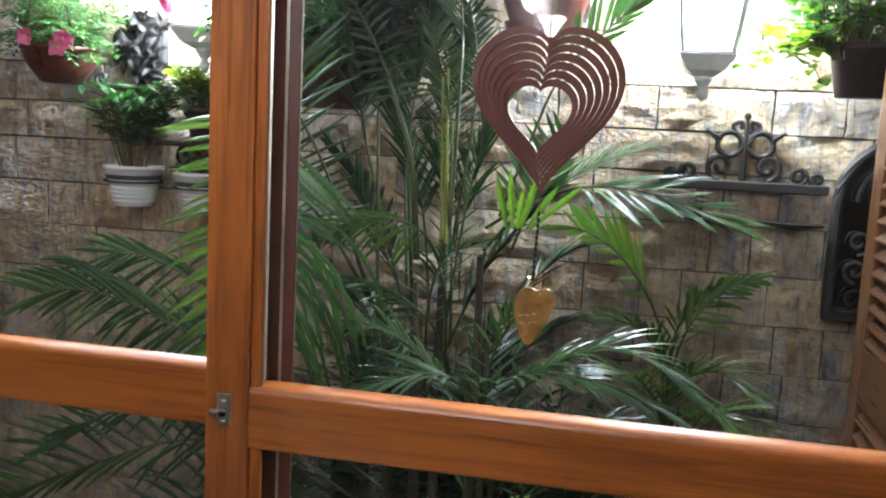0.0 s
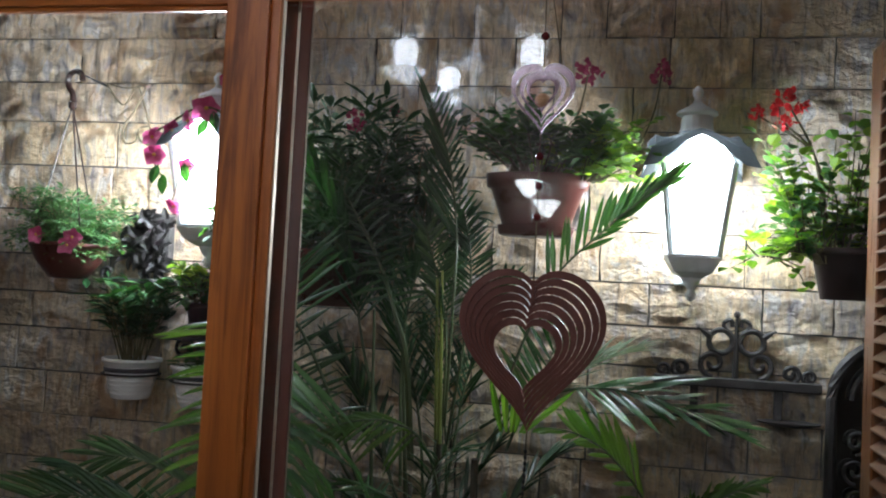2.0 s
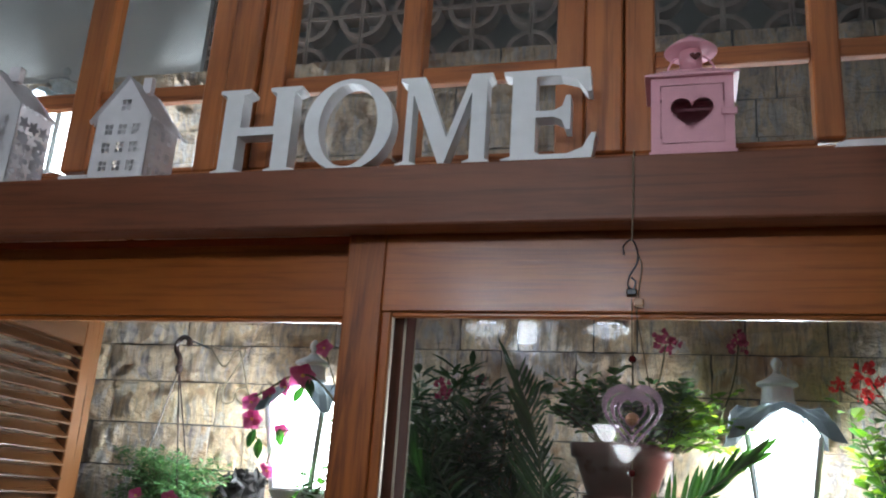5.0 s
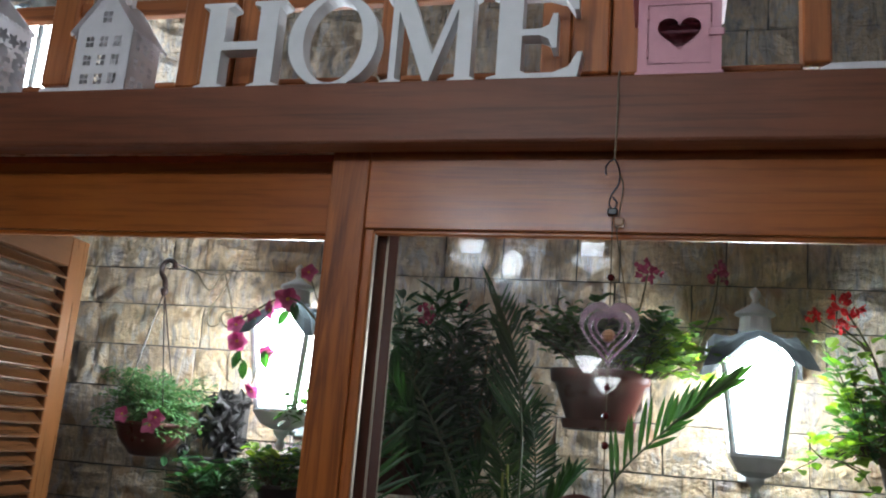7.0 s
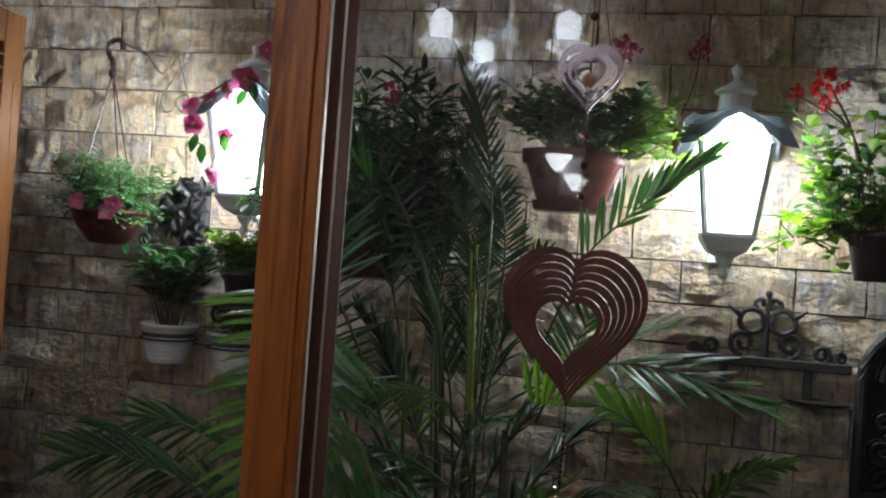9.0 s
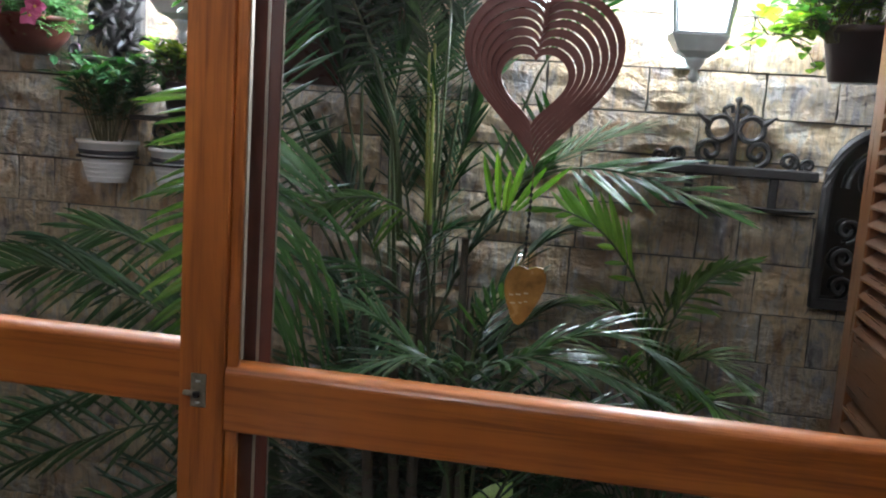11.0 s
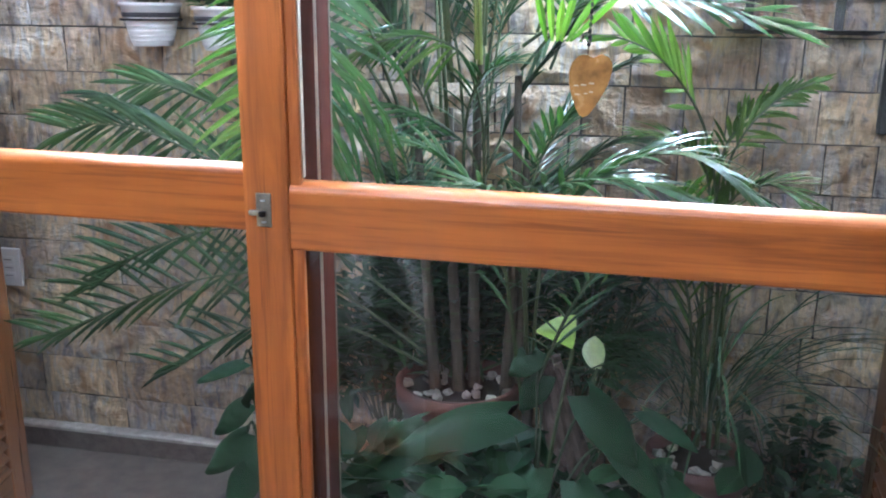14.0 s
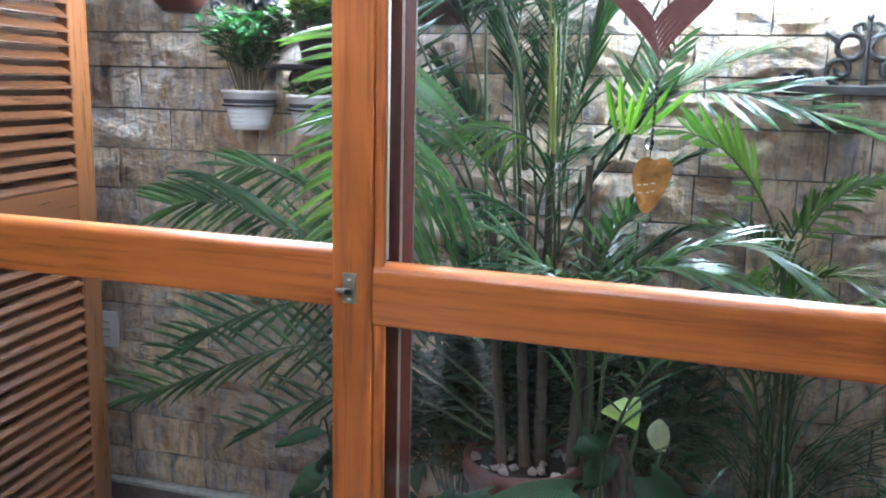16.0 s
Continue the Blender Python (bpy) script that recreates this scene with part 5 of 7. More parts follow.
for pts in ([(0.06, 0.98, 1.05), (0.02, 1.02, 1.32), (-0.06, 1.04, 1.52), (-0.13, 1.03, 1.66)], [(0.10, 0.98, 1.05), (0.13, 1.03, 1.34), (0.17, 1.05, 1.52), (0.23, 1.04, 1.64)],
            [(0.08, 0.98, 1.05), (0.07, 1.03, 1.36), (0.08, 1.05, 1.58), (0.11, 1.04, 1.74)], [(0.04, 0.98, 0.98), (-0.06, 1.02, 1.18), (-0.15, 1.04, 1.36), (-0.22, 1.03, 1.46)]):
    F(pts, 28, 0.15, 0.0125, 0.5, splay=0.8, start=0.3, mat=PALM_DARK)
fan = bmesh.new()
for dx, dz, L in ((-1, 0.35, 0.10), (-1, -0.25, 0.11), (-0.7, -0.7, 0.09), (-0.6, 0.8, 0.08), (0.5, 0.8, 0.07), (1, 0.25, 0.08), (0.9, -0.2, 0.07), (-0.1, 1, 0.08)):
    blade(fan, Vector((0.112, 0.83, 1.55)), Vector((dx, rng.uniform(-0.3, 0.1), dz)), L, 0.012, 0.3, 6, 0.15)
part("frond", fan, PALM_DARK, palm)
# the yellow-green arching frond with hanging leaflets, and the pale thin one under it
C([(0.13, 0.84, 0.98), (0.125, 0.80, 1.16), (0.09, 0.76, 1.28), (0.02, 0.74, 1.32), (-0.06, 0.73, 1.315), (-0.12, 0.72, 1.29)],
  [(0.42, 0.99, 17, (-0.8, 0, -0.55), (-1, 0, -0.4), 0.14, 0.09, 0.7, FACE), (0.42, 0.99, 13, (-0.7, 0.3, 0.25), (-1, 0, 0.1), 0.10, 0.08, 0.6, FACE)], 0.0085, PALM_FRONT)
C([(0.14, 0.86, 0.92), (0.10, 0.82, 1.07), (0.02, 0.79, 1.14), (-0.06, 0.77, 1.175)],
  [(0.4, 0.99, 9, (-0.9, 0, 0.5), (-1, 0, 0.2), 0.13, 0.09, 0.2, (0.2, -1, 0.6)), (0.4, 0.99, 9, (-0.9, 0, -0.1), (-1, 0, -0.1), 0.13, 0.09, 0.3, (0.2, -1, 0.6))], 0.009, PALM_SHINE)
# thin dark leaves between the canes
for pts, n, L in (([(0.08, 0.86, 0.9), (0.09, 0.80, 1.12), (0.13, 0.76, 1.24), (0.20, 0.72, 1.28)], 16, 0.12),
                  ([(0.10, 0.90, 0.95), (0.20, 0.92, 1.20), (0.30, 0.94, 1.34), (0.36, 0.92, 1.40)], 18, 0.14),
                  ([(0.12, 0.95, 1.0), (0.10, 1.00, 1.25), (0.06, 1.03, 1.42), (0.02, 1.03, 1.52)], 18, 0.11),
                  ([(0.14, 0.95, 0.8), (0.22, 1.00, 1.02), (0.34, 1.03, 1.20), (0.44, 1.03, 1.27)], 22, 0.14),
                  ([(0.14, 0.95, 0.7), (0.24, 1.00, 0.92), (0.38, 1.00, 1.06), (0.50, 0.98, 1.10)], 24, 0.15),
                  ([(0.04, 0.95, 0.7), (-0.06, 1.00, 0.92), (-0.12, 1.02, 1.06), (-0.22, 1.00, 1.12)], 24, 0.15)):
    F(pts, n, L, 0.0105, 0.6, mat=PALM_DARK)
# to the right: the shining one, the one that rises to the lantern, the one seen through the heart
GLEAM = (0.09, -0.53, 0.84)
C([(0.20, 0.86, 1.25), (0.30, 0.83, 1.36), (0.418, 0.85, 1.41), (0.55, 0.88, 1.405), (0.67, 0.90, 1.37), (0.745, 0.90, 1.335)],
  [(0.38, 0.99, 19, (0.72, -0.52, -0.50), (1, -0.3, -0.28), 0.15, 0.11, 0.12, GLEAM), (0.36, 0.99, 15, (0.9, 0.36, 0.30), (1, -0.1, 0.0), 0.22, 0.10, 0.2, GLEAM)], 0.0145, PALM_SHINE, fold=0.05)
F([(0.20, 0.88, 1.3), (0.30, 0.86, 1.37), (0.44, 0.94, 1.46), (0.54, 0.98, 1.50)], 20, 0.16, 0.012, 0.4, splay=0.6, start=0.3)
C([(0.23, 0.88, 1.33), (0.30, 0.86, 1.53), (0.352, 0.84, 1.65), (0.45, 0.83, 1.757), (0.521, 0.82, 1.82), (0.58, 0.80, 1.866)],
  [(0.36, 0.99, 20, (-0.1, 0, 1), (0.8, 0, 0.75), 0.13, 0.09, 0.05, (0.3, -1, 0.2)), (0.5, 0.99, 11, (0.8, 0.2, 0.45), (1, 0.1, 0.7), 0.09, 0.07, 0.05, (0.3, -1, 0.3))], 0.0125, PALM_SHINE, fold=0.1, loose=0.5)
C([(0.26, 0.90, 1.25), (0.30, 0.90, 1.36), (0.335, 0.90, 1.43), (0.375, 0.90, 1.53)],
  [(0.25, 0.95, 12, (-0.8, 0, 0.9), (-0.5, 0, 1), 0.14, 0.10, 0.1, (-0.2, -1, 0.5)), (0.3, 0.95, 9, (0.8, 0, 0.3), (0.8, 0, 0.9), 0.10, 0.08, 0.2, FACE)], 0.012, PALM_SHINE, fold=0.08)
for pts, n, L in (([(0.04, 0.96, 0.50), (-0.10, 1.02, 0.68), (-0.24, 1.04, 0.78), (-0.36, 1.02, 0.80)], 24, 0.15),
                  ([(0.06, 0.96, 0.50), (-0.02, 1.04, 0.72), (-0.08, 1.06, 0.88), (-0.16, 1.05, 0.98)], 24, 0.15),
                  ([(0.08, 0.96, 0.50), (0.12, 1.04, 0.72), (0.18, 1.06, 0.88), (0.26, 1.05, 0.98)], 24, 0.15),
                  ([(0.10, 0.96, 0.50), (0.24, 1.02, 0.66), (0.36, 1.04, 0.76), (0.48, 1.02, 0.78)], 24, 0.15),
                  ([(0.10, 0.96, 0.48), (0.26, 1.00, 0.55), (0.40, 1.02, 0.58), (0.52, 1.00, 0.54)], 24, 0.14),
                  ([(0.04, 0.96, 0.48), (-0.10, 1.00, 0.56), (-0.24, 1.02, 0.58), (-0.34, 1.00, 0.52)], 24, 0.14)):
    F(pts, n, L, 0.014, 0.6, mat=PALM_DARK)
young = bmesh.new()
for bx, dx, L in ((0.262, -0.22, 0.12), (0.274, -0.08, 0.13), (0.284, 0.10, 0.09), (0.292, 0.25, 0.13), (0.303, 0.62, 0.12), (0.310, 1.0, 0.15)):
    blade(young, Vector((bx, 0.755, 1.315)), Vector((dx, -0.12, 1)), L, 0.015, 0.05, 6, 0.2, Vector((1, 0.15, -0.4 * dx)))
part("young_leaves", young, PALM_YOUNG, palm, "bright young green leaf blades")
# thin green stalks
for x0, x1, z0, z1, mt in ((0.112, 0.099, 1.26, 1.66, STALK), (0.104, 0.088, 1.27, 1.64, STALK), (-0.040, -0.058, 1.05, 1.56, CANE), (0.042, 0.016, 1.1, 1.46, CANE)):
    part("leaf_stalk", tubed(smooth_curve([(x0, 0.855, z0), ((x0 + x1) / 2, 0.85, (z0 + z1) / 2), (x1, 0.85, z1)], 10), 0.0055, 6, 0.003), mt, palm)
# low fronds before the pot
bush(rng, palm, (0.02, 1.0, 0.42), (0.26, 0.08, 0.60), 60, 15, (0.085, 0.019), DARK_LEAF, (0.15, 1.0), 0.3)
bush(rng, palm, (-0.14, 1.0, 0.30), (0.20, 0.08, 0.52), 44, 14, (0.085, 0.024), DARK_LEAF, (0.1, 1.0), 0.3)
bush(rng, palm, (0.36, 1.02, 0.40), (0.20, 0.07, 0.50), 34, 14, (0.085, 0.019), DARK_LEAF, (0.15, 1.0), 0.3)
low = clay_pot(0.26, 0.62, 0.36, 0.12, "low spreading palm with glossy fronds in a clay pot", CLAY, pebbles=20, seed=4)
for pts, n, L in (([(0.27, 0.60, 0.60), (0.26, 0.48, 0.98), (0.32, 0.40, 1.08), (0.44, 0.36, 1.105), (0.58, 0.34, 1.07)], 26, 0.15),
                  ([(0.27, 0.60, 0.60), (0.25, 0.48, 0.98), (0.20, 0.40, 1.07), (0.12, 0.36, 1.07), (0.03, 0.34, 1.02)], 24, 0.15),
                  ([(0.27, 0.60, 0.60), (0.30, 0.50, 0.96), (0.40, 0.46, 1.10), (0.52, 0.44, 1.14), (0.64, 0.42, 1.08)], 26, 0.16),
                  ([(0.26, 0.60, 0.60), (0.26, 0.55, 1.00), (0.30, 0.50, 1.15), (0.36, 0.48, 1.22)], 18, 0.11),
                  ([(0.26, 0.60, 0.55), (0.20, 0.55, 0.95), (0.10, 0.52, 1.10), (0.00, 0.50, 1.14)], 20, 0.14),
                  ([(0.26, 0.60, 0.55), (0.36, 0.50, 0.85), (0.46, 0.46, 0.98), (0.56, 0.44, 0.98)], 20, 0.13)):
    add_frond(rng, low, pts, n, L, 0.011, 0.6)
part("cane", tubed([(0.26, 0.62, 0.33), (0.27, 0.60, 0.62)], 0.012, 8), BARK, low)

rpalm = clay_pot(0.643, 0.82, 0.39, 0.118, "young bright green palm in a round terracotta pot", CLAY, pebbles=24, seed=3)
for pts, n, L, mt in (([(0.64, 0.84, 0.75), (0.64, 0.89, 1.05), (0.67, 0.86, 1.15), (0.72, 0.82, 1.22)], 18, 0.09, PALM_FRONT),
                      ([(0.64, 0.84, 0.70), (0.62, 0.88, 1.0), (0.56, 0.84, 1.10), (0.47, 0.80, 1.13)], 20, 0.13, PALM_FRONT),
                      ([(0.64, 0.84, 0.70), (0.65, 0.86, 0.95), (0.72, 0.80, 1.03), (0.80, 0.76, 1.0)], 20, 0.13, PALM_FRONT),
                      ([(0.64, 0.84, 0.65), (0.62, 0.80, 0.90), (0.56, 0.70, 1.02), (0.50, 0.62, 1.05)], 20, 0.13, PALM_FRONT),
                      ([(0.65, 0.84, 0.60), (0.66, 0.76, 0.85), (0.70, 0.66, 0.98), (0.76, 0.58, 0.96)], 20, 0.14, PALM_FRONT),
                      ([(0.62, 0.84, 0.55), (0.58, 0.80, 0.8), (0.50, 0.76, 0.90), (0.42, 0.74, 0.86)], 18, 0.13, PALM_FRONT)):
    add_frond(rng, rpalm, pts, n, L, 0.011, 0.5, mt, splay=0.7)
comb_frond(rng, rpalm, [(0.64, 0.84, 0.75), (0.625, 0.84, 1.02), (0.580, 0.81, 1.165), (0.50, 0.78, 1.275), (0.42, 0.78, 1.32), (0.345, 0.78, 1.327)],
           [(0.42, 0.80, 14, (-0.22, 0, 1), (-0.6, 0, 0.6), 0.15, 0.08, 0.1, (0.2, -1, 0.3)), (0.40, 0.99, 10, (-0.9, 0, 0.15), (-1, 0, -0.15), 0.06, 0.04, 0.3, (0.2, -1, 0.3))], 0.0125, PALM_YOUNG)
comb_frond(rng, rpalm, [(0.64, 0.84, 0.75), (0.64, 0.84, 1.00), (0.665, 0.82, 1.12), (0.72, 0.80, 1.20), (0.79, 0.79, 1.245)],
           [(0.45, 0.99, 15, (0.05, 0, 1), (0.9, 0, 0.4), 0.10, 0.06, 0.1, (0.0, -1, 0.3)), (0.45, 0.99, 13, (0.9, 0, 0.1), (1, 0, 0.1), 0.09, 0.05, 0.5, (0.0, -1, 0.3))], 0.009, PALM_FRONT)
for dx in (-0.02, 0.0, 0.025, 0.045):
    part("leaf_stalk", tubed([(0.64 + dx, 0.83, 0.40), (0.635 + dx * 0.6, 0.86, 0.92)], 0.006, 6, 0.004), CANE, rpalm)
gr = bmesh.new()
for k in range(130):
    a = rng.uniform(0, 2 * math.pi)
    blade(gr, Vector((0.66 + 0.05 * math.cos(a), 0.84 + 0.05 * math.sin(a), rng.uniform(0.42, 0.62))), Vector((0.8 * math.cos(a), 0.6 * math.sin(a), rng.uniform(0.5, 1.2))), rng.uniform(0.24, 0.46), 0.006, rng.uniform(0.9, 2.2), 7, 0.1)
part("grassy_leaves", gr, PALM_DARK, rpalm)


def heart_leaf(rng, parent, base, tip, width, mat, stalk_from, name="leaf", cup=0.12):
    """A large heart-shaped leaf with veins pressed in, and its stalk."""
    base, tip = Vector(base), Vector(tip)
    d = tip - base
    L = d.length
    d.normalize()
    s = d.cross(Vector((0, -0.5, 1))).normalized()
    n = s.cross(d).normalized()
    bm = bmesh.new()
    nu, nv = 10, 9
    rows = []
    for i in range(nu + 1):
        u = i / nu
        w = width / 2 * (math.sin(math.pi * min(1, u * 0.86 + 0.14)) ** 0.75) * (1 - 0.25 * u)
        if i == nu:
            w = 0.002
        row = []
        for j in range(nv):
            v = -1 + 2 * j / (nv - 1)
            back = -0.16 * L * (1 - u) ** 4 * abs(v) ** 1.2
            z = -cup * width * (v * v) + 0.012 * math.sin(u * 22 + abs(v) * 5) * (1 - abs(v)) * 0.4 - 0.16 * L * u * u + rng.uniform(-0.001, 0.001)
            row.append(bm.verts.new(base + d * (u * L + back) + s * (v * w) + n * z))
        rows.append(row)
    for A, B in zip(rows, rows[1:]):
        for j in range(nv - 1):
            bm.faces.new((A[j], A[j + 1], B[j + 1], B[j]))
    lf = part(name, bm, mat, parent, "", True)
    if stalk_from:
        a = Vector(stalk_from)
        part("stalk", tubed(smooth_curve([a, a.lerp(base, 0.55) + Vector((0, 0, 0.05)), base], 10), 0.0034, 6, 0.0025), DARK_STALK, lf)
    return lf


rng = random.Random(51)
t = thing("peace_lily", (0.30, 0.50, -0.004), "peace lily with broad glossy leaves and pale hooded flowers", "potted plant")
part("pot", lathed((0.30, 0.50, -0.004), [(0.09, 0), (0.125, 0.28), (0.135, 0.281), (0.135, 0.31), (0.12, 0.30)], 30), DARK_POT, t, smooth=True)
part("soil", lathed((0.30, 0.50, 0.285), [(0.0001, 0.004), (0.12, 0)], 16), SOIL, t)
root = (0.30, 0.50, 0.29)
for base, tip, w in (((0.235, 0.52, 0.585), (-0.02, 0.43, 0.535), 0.155), ((0.14, 0.52, 0.53), (-0.08, 0.42, 0.46), 0.12), ((0.06, 0.52, 0.55), (-0.08, 0.50, 0.47), 0.08),
                     ((0.390, 0.52, 0.640), (0.515, 0.45, 0.525), 0.13), ((0.44, 0.52, 0.56), (0.57, 0.44, 0.46), 0.10), ((0.30, 0.46, 0.50), (0.24, 0.32, 0.42), 0.12),
                     ((0.20, 0.46, 0.47), (0.06, 0.34, 0.39), 0.12), ((0.38, 0.46, 0.48), (0.46, 0.34, 0.40), 0.11), ((0.00, 0.52, 0.50), (-0.16, 0.48, 0.38), 0.08),
                     ((0.50, 0.56, 0.60), (0.62, 0.50, 0.56), 0.06), ((0.55, 0.52, 0.47), (0.66, 0.44, 0.40), 0.09), ((0.10, 0.46, 0.44), (-0.06, 0.36, 0.36), 0.11)):
    heart_leaf(rng, t, base, Vector(base).lerp(Vector(tip), 0.88), w * 0.84, BROAD, root)
heart_leaf(rng, t, (0.285, 0.57, 0.710), (0.225, 0.55, 0.665), 0.080, BROAD, root)
heart_leaf(rng, t, (0.30, 0.57, 0.655), (0.25, 0.54, 0.590), 0.075, BROAD, root)


def spathe(parent, base, tip, width, mat, turn):
    """A hooded flower: a cupped sheet round a spadix."""
    base, tip = Vector(base), Vector(tip)
    d = tip - base
    bm = bmesh.new()
    rows = []
    s = Vector((math.cos(turn), math.sin(turn), 0))
    n = Vector((-math.sin(turn), math.cos(turn), 0))
    for i in range(9):
        u = i / 8
        w = width / 2 * math.sin(math.pi * (0.1 + 0.9 * u)) ** 0.7 if i < 8 else 0.002
        rows.append([bm.verts.new(base + d * u + s * (w * math.sin(v * 1.25)) + n * (w * 0.9 * (1 - math.cos(v * 1.25))) ) for v in [-1 + j / 4 for j in range(9)]])
    for A, B in zip(rows, rows[1:]):
        for j in range(8):
            bm.faces.new((A[j], A[j + 1], B[j + 1], B[j]))
    f = part("flower", bm, mat, parent, "", True)
    part("spadix", tubed([base + d * 0.15 + n * width * 0.2, base + d * 0.65 + n * width * 0.2], 0.006, 8, 0.004), SPATHE, f)
    part("stalk", tubed(smooth_curve([root, Vector(root).lerp(base, 0.6) + Vector((0.01, 0, 0.02)), base], 10), 0.0035, 6), CANE, f)


bm = bmesh.new()
rows = []
for i in range(7):
    u = i / 6
    a, b = Vector((0.275, 0.60, 0.737)).lerp(Vector((0.356, 0.625, 0.772)), u) + Vector((0, 0, 0.012 * math.sin(math.pi * u))), Vector((0.275, 0.60, 0.737)).lerp(Vector((0.352, 0.62, 0.698)), u)
    rows.append([bm.verts.new(a.lerp(b, k / 5) + Vector((0.004 * math.sin(math.pi * k / 5) * u, -0.022 * math.sin(math.pi * k / 5) * u, 0))) for k in range(6)])
for A, B in zip(rows, rows[1:]):
    for k in range(5):
        bm.faces.new((A[k], A[k + 1], B[k + 1], B[k]))
bmesh.ops.remove_doubles(bm, verts=bm.verts, dist=1e-4)
f = part("flower", bm, SPATHE_GREEN, t, "pale green folded flower hood", True)
part("stalk", tubed(smooth_curve([root, (0.33, 0.57, 0.55), (0.354, 0.622, 0.70)], 10), 0.004, 6), CANE, f)
spathe(t, (0.404, 0.755, 0.602), (0.394, 0.75, 0.682), 0.056, SPATHE, radians(20))

t = thing("leafy_pot_plant", (0.14, 0.46, -0.004), "low leafy plant with broad dark leaves in a dark pot", "potted plant")
part("pot", lathed((0.14, 0.46, -0.004), [(0.07, 0), (0.095, 0.2), (0.102, 0.201), (0.102, 0.225), (0.09, 0.22)], 26), DARK_POT, t, smooth=True)
part("soil", lathed((0.14, 0.46, 0.21), [(0.0001, 0.004), (0.09, 0)], 14), SOIL, t)
bush(rng, t, (0.14, 0.48, 0.21), (0.30, 0.12, 0.30), 46, 5, (0.10, 0.060), BROAD, (0.3, 1.0), 0.4, 0.003)
t = thing("leafy_pot_plant", (0.50, 0.48, -0.004), "low leafy plant with broad dark leaves in a dark pot", "potted plant")
part("pot", lathed((0.50, 0.48, -0.004), [(0.07, 0), (0.095, 0.2), (0.102, 0.201), (0.102, 0.225), (0.09, 0.22)], 26), DARK_POT, t, smooth=True)
part("soil", lathed((0.50, 0.48, 0.21), [(0.0001, 0.004), (0.09, 0)], 14), SOIL, t)
bush(rng, t, (0.50, 0.50, 0.21), (0.24, 0.12, 0.28), 34, 5, (0.09, 0.056), BROAD, (0.2, 1.0), 0.4, 0.003)

t = thing("split_log", (0.43, 0.66, -0.004), "grooved brown log standing among the leaves", "log")
bm = bmesh.new()
for k in range(9):
    a = 2 * math.pi * k / 9
    ca, sa = math.cos(a), math.sin(a)
    tube(bm, smooth_curve([(0.44 + 0.036 * ca, 0.60 + 0.034 * sa, -0.004), (0.372 + 0.034 * ca, 0.60 + 0.032 * sa, 0.40), (0.335 + 0.030 * ca, 0.61 + 0.028 * sa, 0.54), (0.300 + 0.024 * ca, 0.62 + 0.022 * sa, 0.665 + 0.012 * math.sin(3 * a))], 12), 0.0125, 6, 0.010)
part("bark", bm, LOG, t)

t = thing("rubber_plant", (-0.36, 0.66, -0.004), "rubber plant with round dark green leaves in a dark pot", "potted plant")
part("pot", lathed((-0.36, 0.66, -0.004), [(0.07, 0), (0.10, 0.2), (0.108, 0.201), (0.108, 0.225), (0.096, 0.22)], 26), DARK_POT, t, smooth=True)
part("soil", lathed((-0.36, 0.66, 0.21), [(0.0001, 0.004), (0.096, 0)], 14), SOIL, t)
part("stem", tubed([(-0.36, 0.66, 0.2), (-0.35, 0.65, 0.6)], 0.008, 6, 0.005), TWIG, t)
for q, p2, w in (((-0.37, 0.62, 0.50), (-0.44, 0.58, 0.44), 0.085), ((-0.37, 0.62, 0.42), (-0.46, 0.56, 0.35), 0.10), ((-0.35, 0.60, 0.36), (-0.40, 0.53, 0.26), 0.10), ((-0.34, 0.60, 0.52), (-0.32, 0.54, 0.60), 0.07), ((-0.34, 0.6, 0.42), (-0.28, 0.54, 0.36), 0.09), ((-0.37, 0.62, 0.6), (-0.47, 0.58, 0.57), 0.05)):
    heart_leaf(rng, t, q, p2, w, BROAD, (-0.355, 0.655, q[2] - 0.06))

t = thing("ground_cover_plant", (0.93, 0.90, -0.004), "low leafy ground plant at the foot of the wall", "plant")
bush(rng, t, (0.90, 0.95, 0.0), (0.26, 0.16, 0.46), 36, 14, (0.05, 0.03), BROAD, (0.3, 1.0), 0.3, 0.003)

# ---------------------------------------------------------------- on the lintel
SHELF = 2.2465


def letter(ch, outline, x0, w, h):
    """A thick painted letter cut from board: outline in units of its width and height."""
    t = bmesh.new()
    m = Matrix.Translation((x0, -0.022, SHELF)) @ Matrix(((1, 0, 0, 0), (0, 0, -1, 0), (0, 1, 0, 0), (0, 0, 0, 1)))
    outer, holes = outline
    plate(t, m, [(u * w, v * h) for u, v in outer], [[(u * w, v * h) for u, v in hl] for hl in holes], 0.03)
    return solo("letter", t, WHITE, (x0 + w / 2, -0.035, SHELF), "thick white painted wooden letter %s standing on the lintel" % ch, "letter", "white letters spelling HOME")


